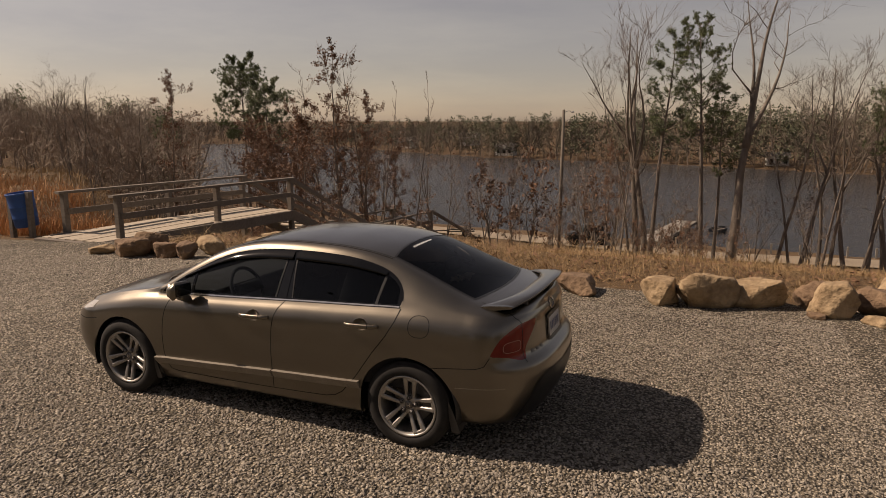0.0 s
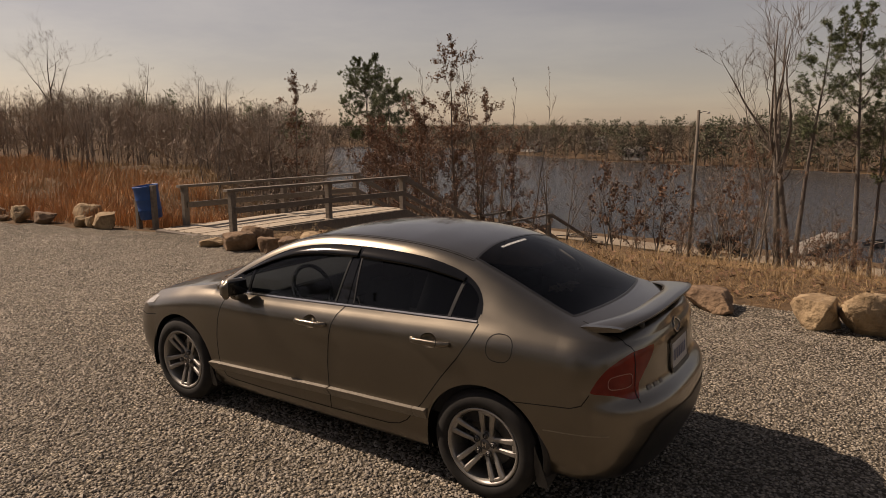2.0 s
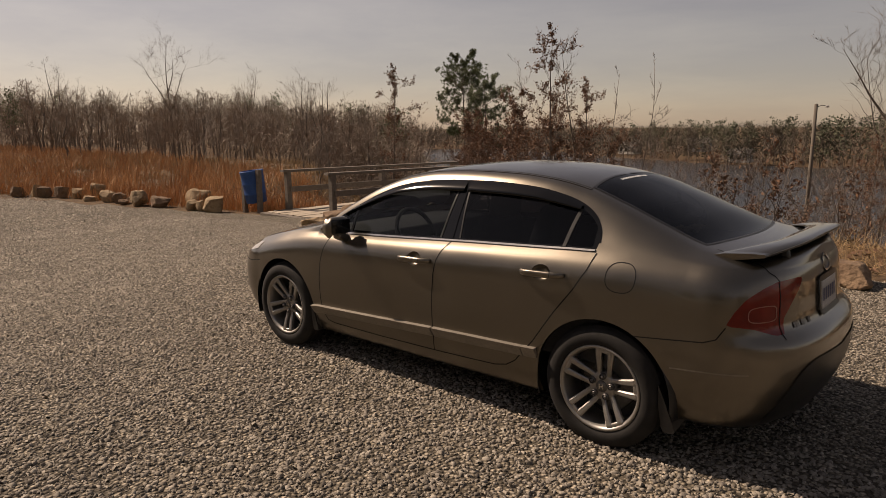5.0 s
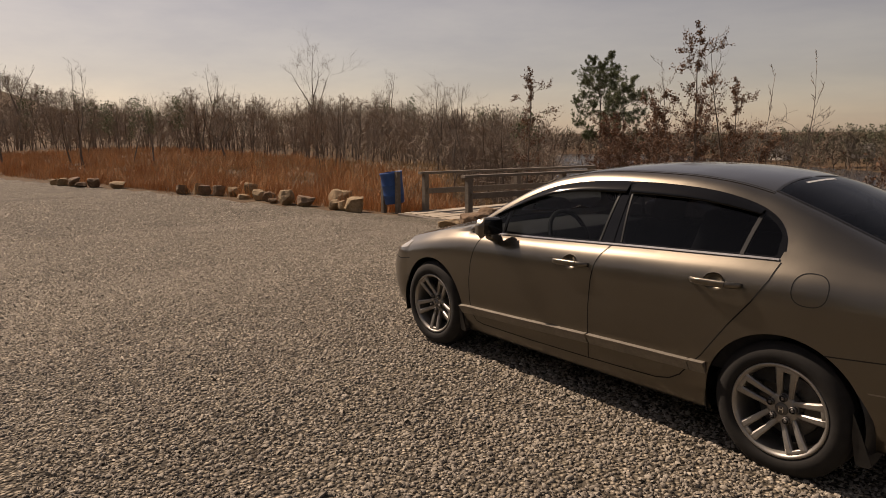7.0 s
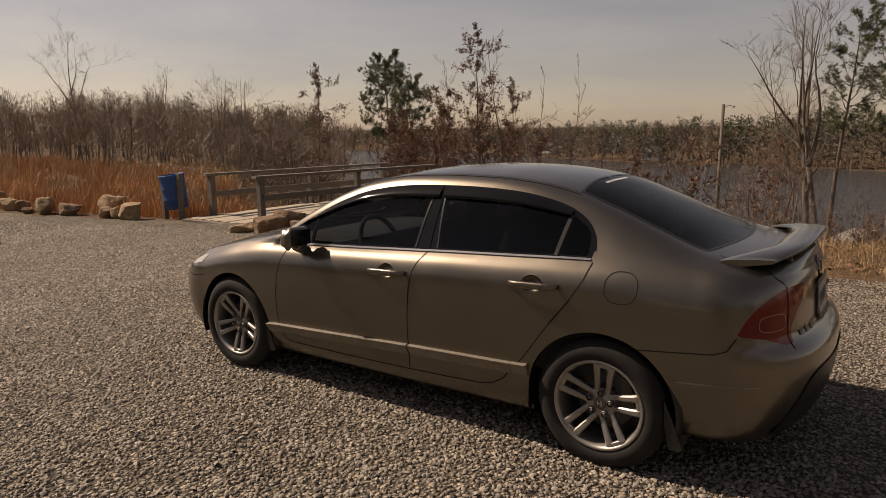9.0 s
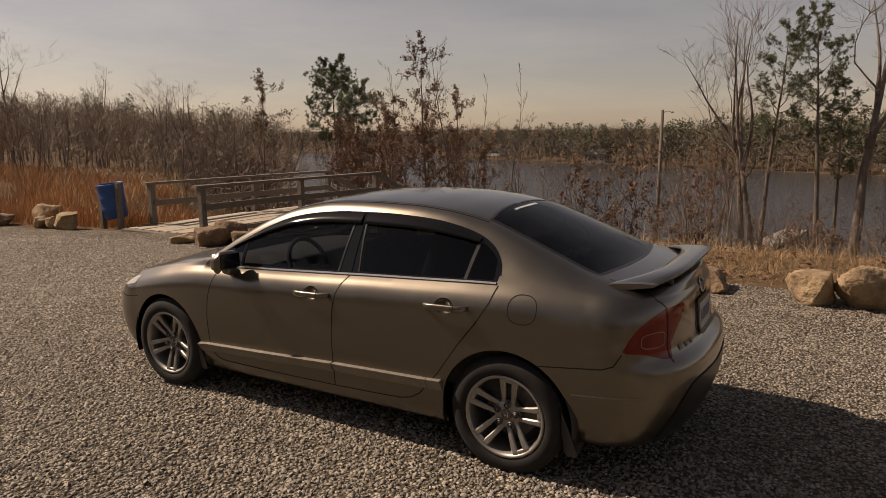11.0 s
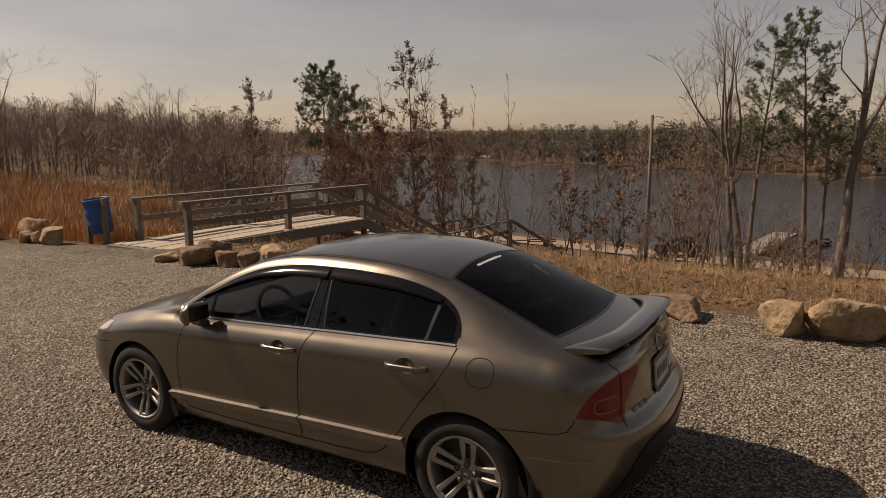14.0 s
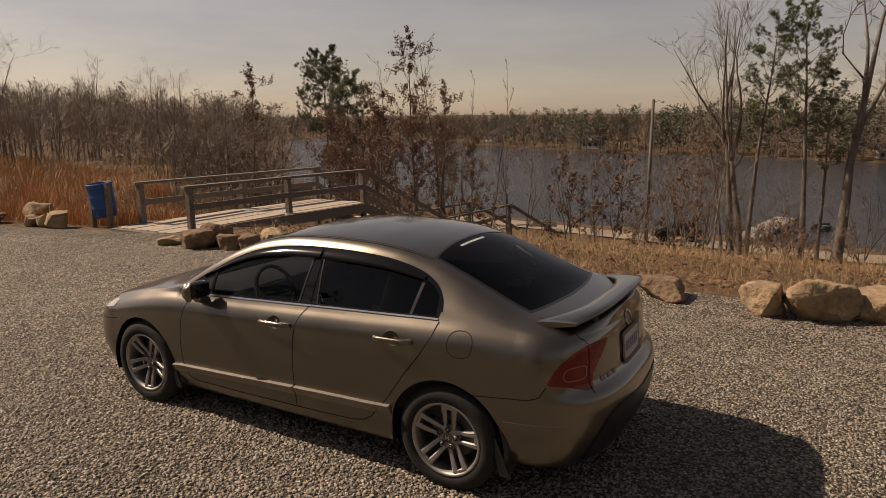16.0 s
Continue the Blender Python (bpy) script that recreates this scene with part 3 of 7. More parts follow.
def shell_tree():
    vs, fs = [], []
    for i in range(NI):
        for j in range(NJ):
            vs.append(Vector((GRID[i, j, 0], -GRID[i, j, 1], GRID[i, j, 2])))
    for i in range(NI - 1):
        for j in range(NJ - 1):
            fs.append((i * NJ + j, i * NJ + j + 1, (i + 1) * NJ + j + 1, (i + 1) * NJ + j))
    return BVHTree.FromPolygons(vs, fs)


SHELL = shell_tree()


def on_side(x, z, out=0.0):
    """A point of the left flank at x, z and its outward normal."""
    hit, n, _, _ = SHELL.ray_cast(Vector((x, -3, z)), Vector((0, 1, 0)))
    if hit is None:
        hit, n, _, _ = SHELL.find_nearest(Vector((x, -0.7, z)))
    n = n if n.y < 0 else -n
    return hit + n * out, n


def mirrored(put, u, v, flip_u):
    """The same on the right half of the car."""
    c, n = put(-u, v) if flip_u else put(u, -v)
    return Vector((c.x, -c.y, c.z)), Vector((n.x, -n.y, n.z))


def on_top(x, y, out=0.0):
    if y > 0:
        c, n = mirrored(on_top, x, y, False)
        return c + n * out, n
    y = min(y, -0.004)
    hit, n, _, _ = SHELL.ray_cast(Vector((x, y, 3)), Vector((0, 0, -1)))
    if hit is None:
        hit, n, _, _ = SHELL.find_nearest(Vector((x, y, 1)))
    n = n if n.z > 0 else -n
    return hit + n * out, n


def on_tail(y, z, out=0.0):
    if y > 0:
        c, n = mirrored(on_tail, y, z, True)
        return c + n * out, n
    y = min(y, -0.004)
    hit, n, _, _ = SHELL.ray_cast(Vector((4, y, z)), Vector((-1, 0, 0)))
    if hit is None:
        hit, n, _, _ = SHELL.find_nearest(Vector((2.1, y, z)))
    n = n if n.x > 0 else -n
    return hit + n * out, n


def ribbon(points, width, out, mat, name, put=on_side, closed=False, thick=0.0, tilt=0.0):
    """A strip that follows the body along a line."""
    p = np.array(points, float)
    seg = np.linalg.norm(np.diff(np.vstack([p, p[:1]]) if closed else p, axis=0), axis=1)
    fine = []
    q = np.vstack([p, p[:1]]) if closed else p
    for k, L in enumerate(seg):
        n = max(1, int(L / 0.02))
        for t in np.arange(n) / n:
            fine.append(q[k] + (q[k + 1] - q[k]) * t)
    fine.append(q[-1])
    pts = [put(u, v, out) for u, v in fine]
    vs, fs = [], []
    m = len(pts)
    for k in range(m):
        c, n = pts[k]
        d = (pts[min(k + 1, m - 1)][0] - pts[max(k - 1, 0)][0]).normalized()
        s = n.cross(d).normalized() * width / 2
        ring = [c - s, c + s] if not thick else [c - s - n * thick, c - s, c + s + n * tilt, c + s - n * thick]
        vs += ring
    r = 2 if not thick else 4
    for k in range(m - 1):
        for o in range(r - 1):
            fs.append((k * r + o, k * r + o + 1, (k + 1) * r + o + 1, (k + 1) * r + o))
    if thick and not closed:
        fs += [(0, 1, 2, 3), tuple(range((m - 1) * 4, m * 4))]
    return mesh(name, vs, fs, mat, not thick)


def patch(corners, put, out, mat, name, n=10, thick=0.0):
    """A panel laid on the body between four corners, with an edge of some thickness."""
    a, b, c, d = (np.array(k, float) for k in corners)
    vs, fs = [], []
    for i in range(n + 1):
        for j in range(n + 1):
            u, v = i / n, j / n
            p = a * (1 - u) * (1 - v) + b * u * (1 - v) + c * u * v + d * (1 - u) * v
            vs.append(put(p[0], p[1], out)[0])
    for i in range(n):
        for j in range(n):
            fs.append((i * (n + 1) + j, (i + 1) * (n + 1) + j, (i + 1) * (n + 1) + j + 1, i * (n + 1) + j + 1))
    if thick:
        base = len(vs)
        rim = [i * (n + 1) for i in range(n + 1)] + [n * (n + 1) + j for j in range(1, n + 1)] + [i * (n + 1) + n for i in range(n - 1, -1, -1)] + [j for j in range(n - 1, 0, -1)]
        for k in rim:
            co, nn, _, _ = SHELL.find_nearest(vs[k])
            vs.append(vs[k] - (vs[k] - (co if vs[k].y < 0 else Vector((vs[k].x - 0.01, vs[k].y, vs[k].z)))) * 1.2)
        for k in range(len(rim)):
            k2 = (k + 1) % len(rim)
            fs.append((rim[k], base + k, base + k2, rim[k2]))
    return mesh(name, vs, fs, mat, True)


def pair(name, me, parent, label=""):
    """A part and its mirror image on the other side of the car."""
    part(name, me, parent, label)
    other = mesh(name, [(v.co.x, -v.co.y, v.co.z) for v in me.vertices], [tuple(reversed(p.vertices)) for p in me.polygons], me.materials[0], True)
    part(name, other, parent, label)


def build_wheel(car):
    """One alloy wheel with its tyre; its outer face looks to -y, the axle at the origin."""
    wheel = part("wheel", None, car)
    prof = [(0.214, -0.085), (0.222, -0.100), (0.245, -0.110), (0.272, -0.108), (0.292, -0.098), (0.304, -0.086), (0.311, -0.074)]
    for g in (-0.062, -0.025, 0.012, 0.05):
        prof += [(0.316, g - 0.010), (0.316, g + 0.010), (0.309, g + 0.0125), (0.309, g + 0.0155)]
    prof += [(0.311, 0.08), (0.292, 0.10), (0.245, 0.112), (0.214, 0.09)]
    part("tyre", mesh("tyre", *lathe(prof, 72), RUBBER, True), wheel)
    rim = [(0.218, -0.092), (0.221, -0.099), (0.217, -0.104), (0.208, -0.102), (0.199, -0.088), (0.194, -0.04), (0.190, 0.05), (0.21, 0.09)]
    rim_ob = part("rim", mesh("rim", *lathe(rim, 72), ALLOY, True), wheel)
    hub = [(0.0, -0.062), (0.05, -0.064), (0.066, -0.062), (0.075, -0.052), (0.078, -0.02), (0.06, 0.02), (0.0, 0.02)]
    part("hub", mesh("hub", *lathe(hub, 40), ALLOY, True), wheel)
    part("brake_disc", mesh("brake_disc", *lathe([(0.0, 0.01), (0.14, 0.01), (0.145, 0.014), (0.145, 0.03), (0.0, 0.03)], 40), STEEL, True), wheel)
    part("hub_cover", mesh("hub_cover", *lathe([(0.0, 0.045), (0.19, 0.05)], 40), BLACK), wheel)
    # ten blades in five pairs
    bm = bmesh.new()
    rows = []
    for r, w, yo, dp in ((0.050, 0.012, -0.060, 0.03), (0.085, 0.0130, -0.068, 0.03), (0.12, 0.0145, -0.080, 0.03), (0.16, 0.0160, -0.091, 0.028), (0.19, 0.0185, -0.097, 0.024), (0.206, 0.021, -0.096, 0.022)):
        rows.append([bm.verts.new(c) for c in ((-w, yo + 0.006, r), (-w * 0.55, yo, r), (w * 0.55, yo, r), (w, yo + 0.006, r), (w * 0.8, yo + dp, r), (-w * 0.8, yo + dp, r))])
    for a, b in zip(rows, rows[1:]):
        for k in range(6):
            bm.faces.new((a[k], a[(k + 1) % 6], b[(k + 1) % 6], b[k]))
    bm.faces.new(rows[0])
    bm.faces.new(rows[-1][::-1])
    spoke = from_bm("spoke", bm, ALLOY, False)
    web = from_bm("spoke_web", box(0.064, 0.024, 0.026, 0.006, 2), ALLOY, True)
    for k in range(5):
        turn = Matrix.Rotation(radians(72 * k + 10), 4, 'Y')
        for s in (-1, 1):
            # each pair opens a little towards the rim, where a web joins it into a loop
            part("spoke", spoke, wheel, m=turn @ Matrix.Translation((s * 0.0215, 0, 0)) @ Matrix.Rotation(radians(s * 3.8), 4, 'Y'))
        part("spoke_web", web, wheel, m=turn @ Matrix.Translation((0, -0.083, 0.196)))
    nut_v, nut_f = lathe([(0.0, -0.066), (0.006, -0.067), (0.0095, -0.064), (0.0105, -0.045)], 6)
    ring_v, ring_f = lathe([(0.011, -0.050), (0.0145, -0.0645), (0.017, -0.062), (0.018, -0.045)], 20)
    nut = mesh("lug_nut", list(nut_v) + list(ring_v), list(nut_f) + [tuple(a + len(nut_v) for a in f) for f in ring_f], STEEL)
    for k in range(5):
        a = radians(72 * k + 10)
        part("lug_nut", nut, wheel, m=Matrix.Translation((0.054 * math.sin(a), -0.014, 0.054 * math.cos(a))))
    cap = part("centre_cap", mesh("centre_cap", *lathe([(0.0, -0.071), (0.025, -0.070), (0.030, -0.066), (0.032, -0.055)], 32), STEEL, True), wheel)
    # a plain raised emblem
    bm = bmesh.new()
    for sx, sz, px in ((0.005, 0.026, -0.009), (0.005, 0.026, 0.009), (0.014, 0.006, 0)):
        bmesh.ops.create_cube(bm, size=1, matrix=Matrix.Translation((px, -0.0715, 0)) @ Matrix.Diagonal((sx, 0.003, sz, 1)))
    part("emblem", from_bm("emblem", bm, CHROME), cap)
    return wheel


def build_car():
    car = thing("sedan_car", "champagne-grey metallic four-door sedan parked on gravel", "car")
    body = part("body", region_mesh("body", [0], PAINT, both=True), car)
    for flip, sgn in ((False, -1), (True, 1)):
        for code, line in ((6, DOOR_F), (7, DOOR_R)):
            part("door", region_mesh("door", [code], PAINT, flip), car)
        frame_ob = part("window_frame", region_mesh("window_frame", [5], GLOSSBLACK, flip), car, "gloss black window surround")
        for code in (4, 1, 2, 3):
            part("side_window", region_mesh("side_window", [code], TINT if code in (2, 3) else LIGHTTINT, flip), car, "dark tinted side window")
        part("tail_lamp", region_mesh("tail_lamp", [10], REDLENS, flip), car, "red tail lamp lens")
    part("windscreen", region_mesh("windscreen", [11], SCREEN, both=True), car)
    rear_glass = part("rear_window", region_mesh("rear_window", [12], REARGLASS, both=True), car, "tinted rear window")
    # gaps between the panels
    for line in (DOOR_F, DOOR_R[6:]):
        pair("panel_gap", ribbon(line, 0.007, 0.0012, SEAM, "panel_gap"), car)
    fuel = [(1.43 + 0.078 * np.sign(math.cos(a)) * abs(math.cos(a)) ** 0.8, 0.902 + 0.072 * np.sign(math.sin(a)) * abs(math.sin(a)) ** 0.8) for a in np.linspace(0, 2 * math.pi, 40)]
    part("fuel_flap", ribbon(fuel, 0.005, 0.0012, SEAM, "fuel_flap"), car, "round fuel flap outline")
    pair("panel_gap", ribbon([(1.52, 0.625), (1.70, 0.641), (1.85, 0.656), (1.905, 0.677), (1.938, 0.735)], 0.006, 0.0012, SEAM, "panel_gap"), car)
    pair("panel_gap", ribbon([(-1.66, 0.62), (-1.80, 0.60), (-1.95, 0.605)], 0.006, 0.0012, SEAM, "panel_gap"), car)
    pair("panel_gap", ribbon([(1.80, -0.575), (1.88, -0.60), (1.97, -0.615), (2.05, -0.605), (2.09, -0.57)], 0.006, 0.0012, SEAM, "panel_gap", on_top), car)
    # seals and bright lines
    part("rear_window_seal", ribbon(REAR_B, 0.016, 0.002, BLACK, "rear_window_seal", on_top), car)
    part("windscreen_seal", ribbon(SCREEN_B, 0.016, 0.002, BLACK, "windscreen_seal", on_top), car)
    pair("belt_moulding", ribbon([(x, z + 0.004) for x, z in BELT], 0.011, 0.006, CHROME, "belt_moulding", thick=0.006), car, "bright belt moulding")
    pair("window_seal", ribbon(rounded(TOPLINE, 5, False), 0.012, 0.003, GLOSSBLACK, "window_seal"), car)
    for name, pts, w, mat in (("pillar_edge", [(0.20, 0.975), (0.235, 1.25)], 0.012, CHANNEL), ("pillar_edge", [(0.352, 0.985), (0.32, 1.25)], 0.010, CHANNEL),
                              ("quarter_divider", [(1.068, 1.012), (1.098, 1.205)], 0.020, CHANNEL), ("pillar_cover", [(0.272, 0.975), (0.282, 1.30)], 0.052, GLOSSBLACK),
                              ("mirror_sail_edge", [(-0.615, 0.94), (-0.60, 1.085)], 0.016, GLOSSBLACK)):
        pair(name, ribbon(pts, w, 0.004, mat, name, thick=0.004), car)
    for s in (-1, 1):
        ditch = [(x, s * (float(rail_y(x)) - 0.035)) for x in np.linspace(-0.40, 1.09, 20)]
        part("roof_moulding", ribbon(ditch, 0.010, 0.003, PAINT, "roof_moulding", on_top, thick=0.004), car, "pale roof moulding")
        part("roof_ditch", ribbon([(x, y - s * 0.011) for x, y in ditch], 0.008, 0.0015, SEAM, "roof_ditch", on_top), car)
    # wind deflectors over the side windows
    hem_f = pchip([-0.72, -0.58, -0.40, -0.22, 0.05, 0.285], [1.040, 1.098, 1.168, 1.215, 1.243, 1.250])
    hem_r = pchip([0.315, 0.6, 0.8, 0.95, 1.10], [1.250, 1.247, 1.238, 1.220, 1.196])
    for x0, x1, hem in ((-0.72, 0.285, hem_f), (0.315, 1.10, hem_r)):
        xs = np.linspace(x0, x1, 44)
        vs, fs = [], []
        for k, x in enumerate(xs):
            zt = float(topline_f(x)) - 0.002
            zl = min(float(hem(x)), zt - 0.006)
            top, low = on_side(x, zt)[0], on_side(x, zl)[0]
            out = Vector((0, -0.92, 0.39))
            for t, o in ((0, 0.002), (0.3, 0.012), (0.7, 0.018), (1.0, 0.019), (1.0, 0.015)):
                vs.append(top.lerp(low, t) + out * o)
        for k in range(len(xs) - 1):
            for o in range(4):
                fs.append((k * 5 + o, k * 5 + o + 1, k * 5 + o + 6, k * 5 + o + 5))
        part("wind_deflector", mesh("wind_deflector", vs, fs, SMOKED, True), car, "smoked wind deflector")
    # body side mouldings, ending short of the wheel arches
    for pts in ([(-0.985, 0.342), (-0.90, 0.352), (-0.4, 0.372), (0.193, 0.398)], [(0.206, 0.399), (0.5, 0.408), (0.868, 0.419)], [(0.872, 0.420), (0.962, 0.424)]):
        pair("side_moulding", ribbon([(x, z - 0.004) for x, z in pts], 0.066, 0.005, MOULD, "side_moulding", thick=0.010, tilt=0.023), car)
    # highlight along the bumper crease, laid on as a thin pale ribbon
    pair("bumper_crease", ribbon([(1.70, 0.500), (1.85, 0.512), (2.04, 0.519)], 0.007, 0.0015, MOULD, "bumper_crease"), car)
    # hollows behind the door handles
    for cup in CUPS:
        cx, cz = np.mean(cup, axis=0)
        vs, fs = [], []
        for f, deep in ((1.03, 0.0), (0.97, 0.008), (0.85, 0.019), (0.62, 0.027), (0.30, 0.031)):
            for x, z in cup:
                vs.append(on_side(cx + (x - cx) * f, cz + (z - cz) * f)[0] + Vector((0, deep, 0)))
        n = len(cup)
        fs = [(r * n + k, r * n + (k + 1) % n, r * n + n + (k + 1) % n, r * n + n + k) for r in range(4) for k in range(n)] + [tuple(range(4 * n, 5 * n))]
        pair("handle_cup", mesh("handle_cup", vs, fs, PAINT, True), car)
    # door handles
    for hx, hz in ((0.985, 0.870), (0.045, 0.833)):
        vs, fs = [], []
        for k, t in enumerate(np.linspace(-1, 1, 17)):
            x = hx + 0.138 * t
            z = hz + 0.004 * t
            out = 0.036 * (1 - abs(t) ** 6) + 0.004
            c, n = on_side(x, z)
            n = Vector((0, -1, 0.05)).normalized()
            hw = 0.0185 * (1 - 0.35 * abs(t) ** 4)
            ring = [c + n * out + Vector((0, 0, hw * math.sin(a) * 1.0)) + n * (0.011 * math.cos(a)) for a in np.linspace(0, 2 * math.pi, 11)[:-1]]
            vs += ring
        for k in range(16):
            for a in range(10):
                fs.append((k * 10 + a, k * 10 + (a + 1) % 10, (k + 1) * 10 + (a + 1) % 10, (k + 1) * 10 + a))
        fs += [tuple(range(10))[::-1], tuple(160 + a for a in range(10))]
        part("door_handle", mesh("door_handle", vs, fs, PAINT, True), car, "body-coloured pull handle")
        part("handle_lock", ribbon([(hx + 0.075, hz + 0.019), (hx + 0.072, hz - 0.016)], 0.004, 0.051, SEAM, "handle_lock"), car)
    # door mirrors
    for s in (-1, 1):
        mir = part("door_mirror", None, car, m=Matrix.Translation((-0.655, s * 0.905, 0.985)))
        bm = box(0.115, 0.175, 0.125, 0.04, 4)
        for v in bm.verts:
            if v.co.x < 0:
                v.co.y *= 0.80
                v.co.z *= 0.78
            v.co.x += -s * v.co.y * 0.22
            v.co.z += -0.02 * (s * v.co.y > 0.05)
        part("mirror_housing", from_bm("mirror_housing", bm, PAINT, True), mir)
        bm = box(0.012, 0.14, 0.095, 0.005, 2)
        part("mirror_glass", from_bm("mirror_glass", bm, SMOKED, True), mir, "dark mirror face", Matrix.Translation((0.058, 0, 0.002)) @ Matrix.Rotation(radians(s * 12), 4, 'Z'))
        bm = box(0.07, 0.11, 0.06, 0.02, 3)
        part("mirror_foot", from_bm("mirror_foot", bm, PAINT, True), mir, "", Matrix.Translation((0.0, -s * 0.055, -0.08)) @ Matrix.Rotation(radians(s * 25), 4, 'X'))
    # rear wing
    vs, fs = [], []
    us = np.linspace(-1, 1, 49)
    for u in us:
        a = abs(u)
        lead = 1.985 - 0.250 * a ** 4.2
        chord = 0.165 + 0.145 * a ** 4.5
        z0 = 1.074 - 0.012 * a ** 2 - 0.044 * a ** 6
        tilt = 0.028 - 0.012 * a ** 3
        th = 0.032 * (1 - 0.12 * a ** 12)
        for t, h in ((0, 0), (0.12, 0.32), (0.4, 0.5), (0.75, 0.38), (0.97, 0.22), (1.0, 0.0), (0.97, -0.35), (0.6, -0.5), (0.25, -0.45), (0.05, -0.22)):
            # towards the ends the blade swells into a wedge that points forward
            end = a ** 7
            vs.append((lead + chord * t, 0.648 * u, z0 + (tilt + 0.022 * end) * t + th * h * (1 - end + end * (0.30 + 2.3 * t * (1.25 - t)))))
    for k in range(len(us) - 1):
        for o in range(10):
            fs.append((k * 10 + o, k * 10 + (o + 1) % 10, (k + 1) * 10 + (o + 1) % 10, (k + 1) * 10 + o))
    fs += [tuple(range(10)), tuple(480 + o for o in range(10))[::-1]]
    wing = mesh("rear_wing", vs, fs, PAINT, True)
    # lower faces take black, putting the shade beneath the wing into its colour
    wing.materials.append(BLACK)
    for p in wing.polygons[-2:]:
        p.use_smooth = False
    wing.polygons.foreach_set("material_index", [1 if k % 10 > 4 and k < 480 else 0 for k in range(len(wing.polygons))])
    part("rear_wing", wing, car, "raised rear wing, its underside blackened for shade")
    for s in (-1, 1):
        bm = box(0.09, 0.05, 0.06, 0.015, 3, 0.8)
        part("wing_foot", from_bm("wing_foot", bm, BLACK, True), car, "", Matrix.Translation((2.04, s * 0.40, 1.035)))
    # tail: lamps on the lid, plate, bumper insert, emblem
    for s in (-1, 1):
        part("lamp_seam", ribbon([(s * 0.578, 0.925), (s * 0.585, 0.85), (s * 0.60, 0.67)], 0.006, 0.0015, SEAM, "lamp_seam", on_tail), car)
    ring = rounded([(2.026, 0.760), (2.013, 0.792), (2.026, 0.822), (2.085, 0.826), (2.094, 0.79), (2.088, 0.758)], 5)
    part("lamp_ring", ribbon(np.vstack([ring, ring[:1]]), 0.0045, 0.002, LAMPRING, "lamp_ring"), car)
    plate = part("number_plate", patch([(-0.155, 0.725), (0.155, 0.725), (0.155, 0.875), (-0.155, 0.875)], on_tail, 0.010, PLATE, "number_plate", thick=0.01), car, "white number plate")
    for k in range(6):
        part("plate_bar", patch([(-0.125 + 0.044 * k, 0.765), (-0.10 + 0.044 * k, 0.765), (-0.10 + 0.044 * k, 0.83), (-0.125 + 0.044 * k, 0.83)], on_tail, 0.0125, PLATEBAR, "plate_bar", 2), plate)
    part("plate_frame", ribbon([(-0.17, 0.715), (0.17, 0.715), (0.17, 0.885), (-0.17, 0.885), (-0.17, 0.715)], 0.03, 0.011, BLACK, "plate_frame", on_tail), car)
    part("emblem", ribbon(rounded([(-0.055, 0.955), (0, 0.99), (0.055, 0.955), (0.045, 0.92), (0, 0.91), (-0.045, 0.92)], 4), 0.012, 0.006, CHROME, "emblem", on_tail, closed=True, thick=0.006), car, "chrome oval emblem")
    for k, w in enumerate((0.030, 0.010, 0.030, 0.010, 0.028)):
        part("badge_bar", patch([(-0.50 + 0.036 * k, 0.705), (-0.50 + 0.036 * k + w, 0.705), (-0.50 + 0.036 * k + w, 0.73), (-0.50 + 0.036 * k, 0.73)], on_tail, 0.004, STEEL, "badge_bar", 2), car)
    # black insert under the bumper, arched at both ends
    vs, fs = [], []
    us = np.linspace(-1, 1, 41)
    for u in us:
        y = 0.64 * u
        zt = 0.30 + 0.262 * (1 - abs(u) ** 8) - 0.03 * (1 - abs(u)) ** 2
        for t in np.linspace(0, 1, 9):
            vs.append(on_tail(y, 0.255 + (zt - 0.255) * t, 0.005)[0])
    for k in range(40):
        for o in range(8):
            fs.append((k * 9 + o, k * 9 + 9 + o, k * 9 + 10 + o, k * 9 + 1 + o))
    part("bumper_insert", mesh("bumper_insert", vs, fs, BLACK, True), car, "black bumper insert")
    pair("headlamp", patch([(-1.98, 0.645), (-1.72, 0.70), (-1.70, 0.75), (-1.95, 0.725)], on_side, 0.003, CLEARLENS, "headlamp"), car, "clear headlamp lens")
    # window sticker of unreadable writing on the rear glass
    for k in range(16):
        y = -0.225 + 0.021 * k
        part("sticker_bar", patch([(1.10, y), (1.10, y + 0.015), (1.118, y + 0.015), (1.118, y)], on_top, 0.002, WHITE, "sticker_bar", 2), rear_glass, "white vinyl lettering")
    # mud flaps, arch liners, underside
    for x0, k in ((1.655, 1.0), (-1.025, 0.85)):
        edge = [(0.0, 0.40), (0.045, 0.30), (0.090, 0.185), (0.082, 0.172), (0.035, 0.170), (0.022, 0.19), (0.004, 0.29)]
        for s in (-1, 1):
            ring = [(x0 + x * k, 0.17 + (z - 0.17) * k) for x, z in edge]
            vs = [(x - 0.02 * (y < 0.7), s * y, z) for y in (0.64, 0.835, 0.85) for x, z in ring]
            n = len(ring)
            fs = [(r * n + q, r * n + (q + 1) % n, r * n + n + (q + 1) % n, r * n + n + q) for r in range(2) for q in range(n)] + [tuple(range(n)), tuple(range(2 * n, 3 * n))[::-1]]
            part("mud_flap", mesh("mud_flap", vs, fs, BLACK), car, "black mud flap")
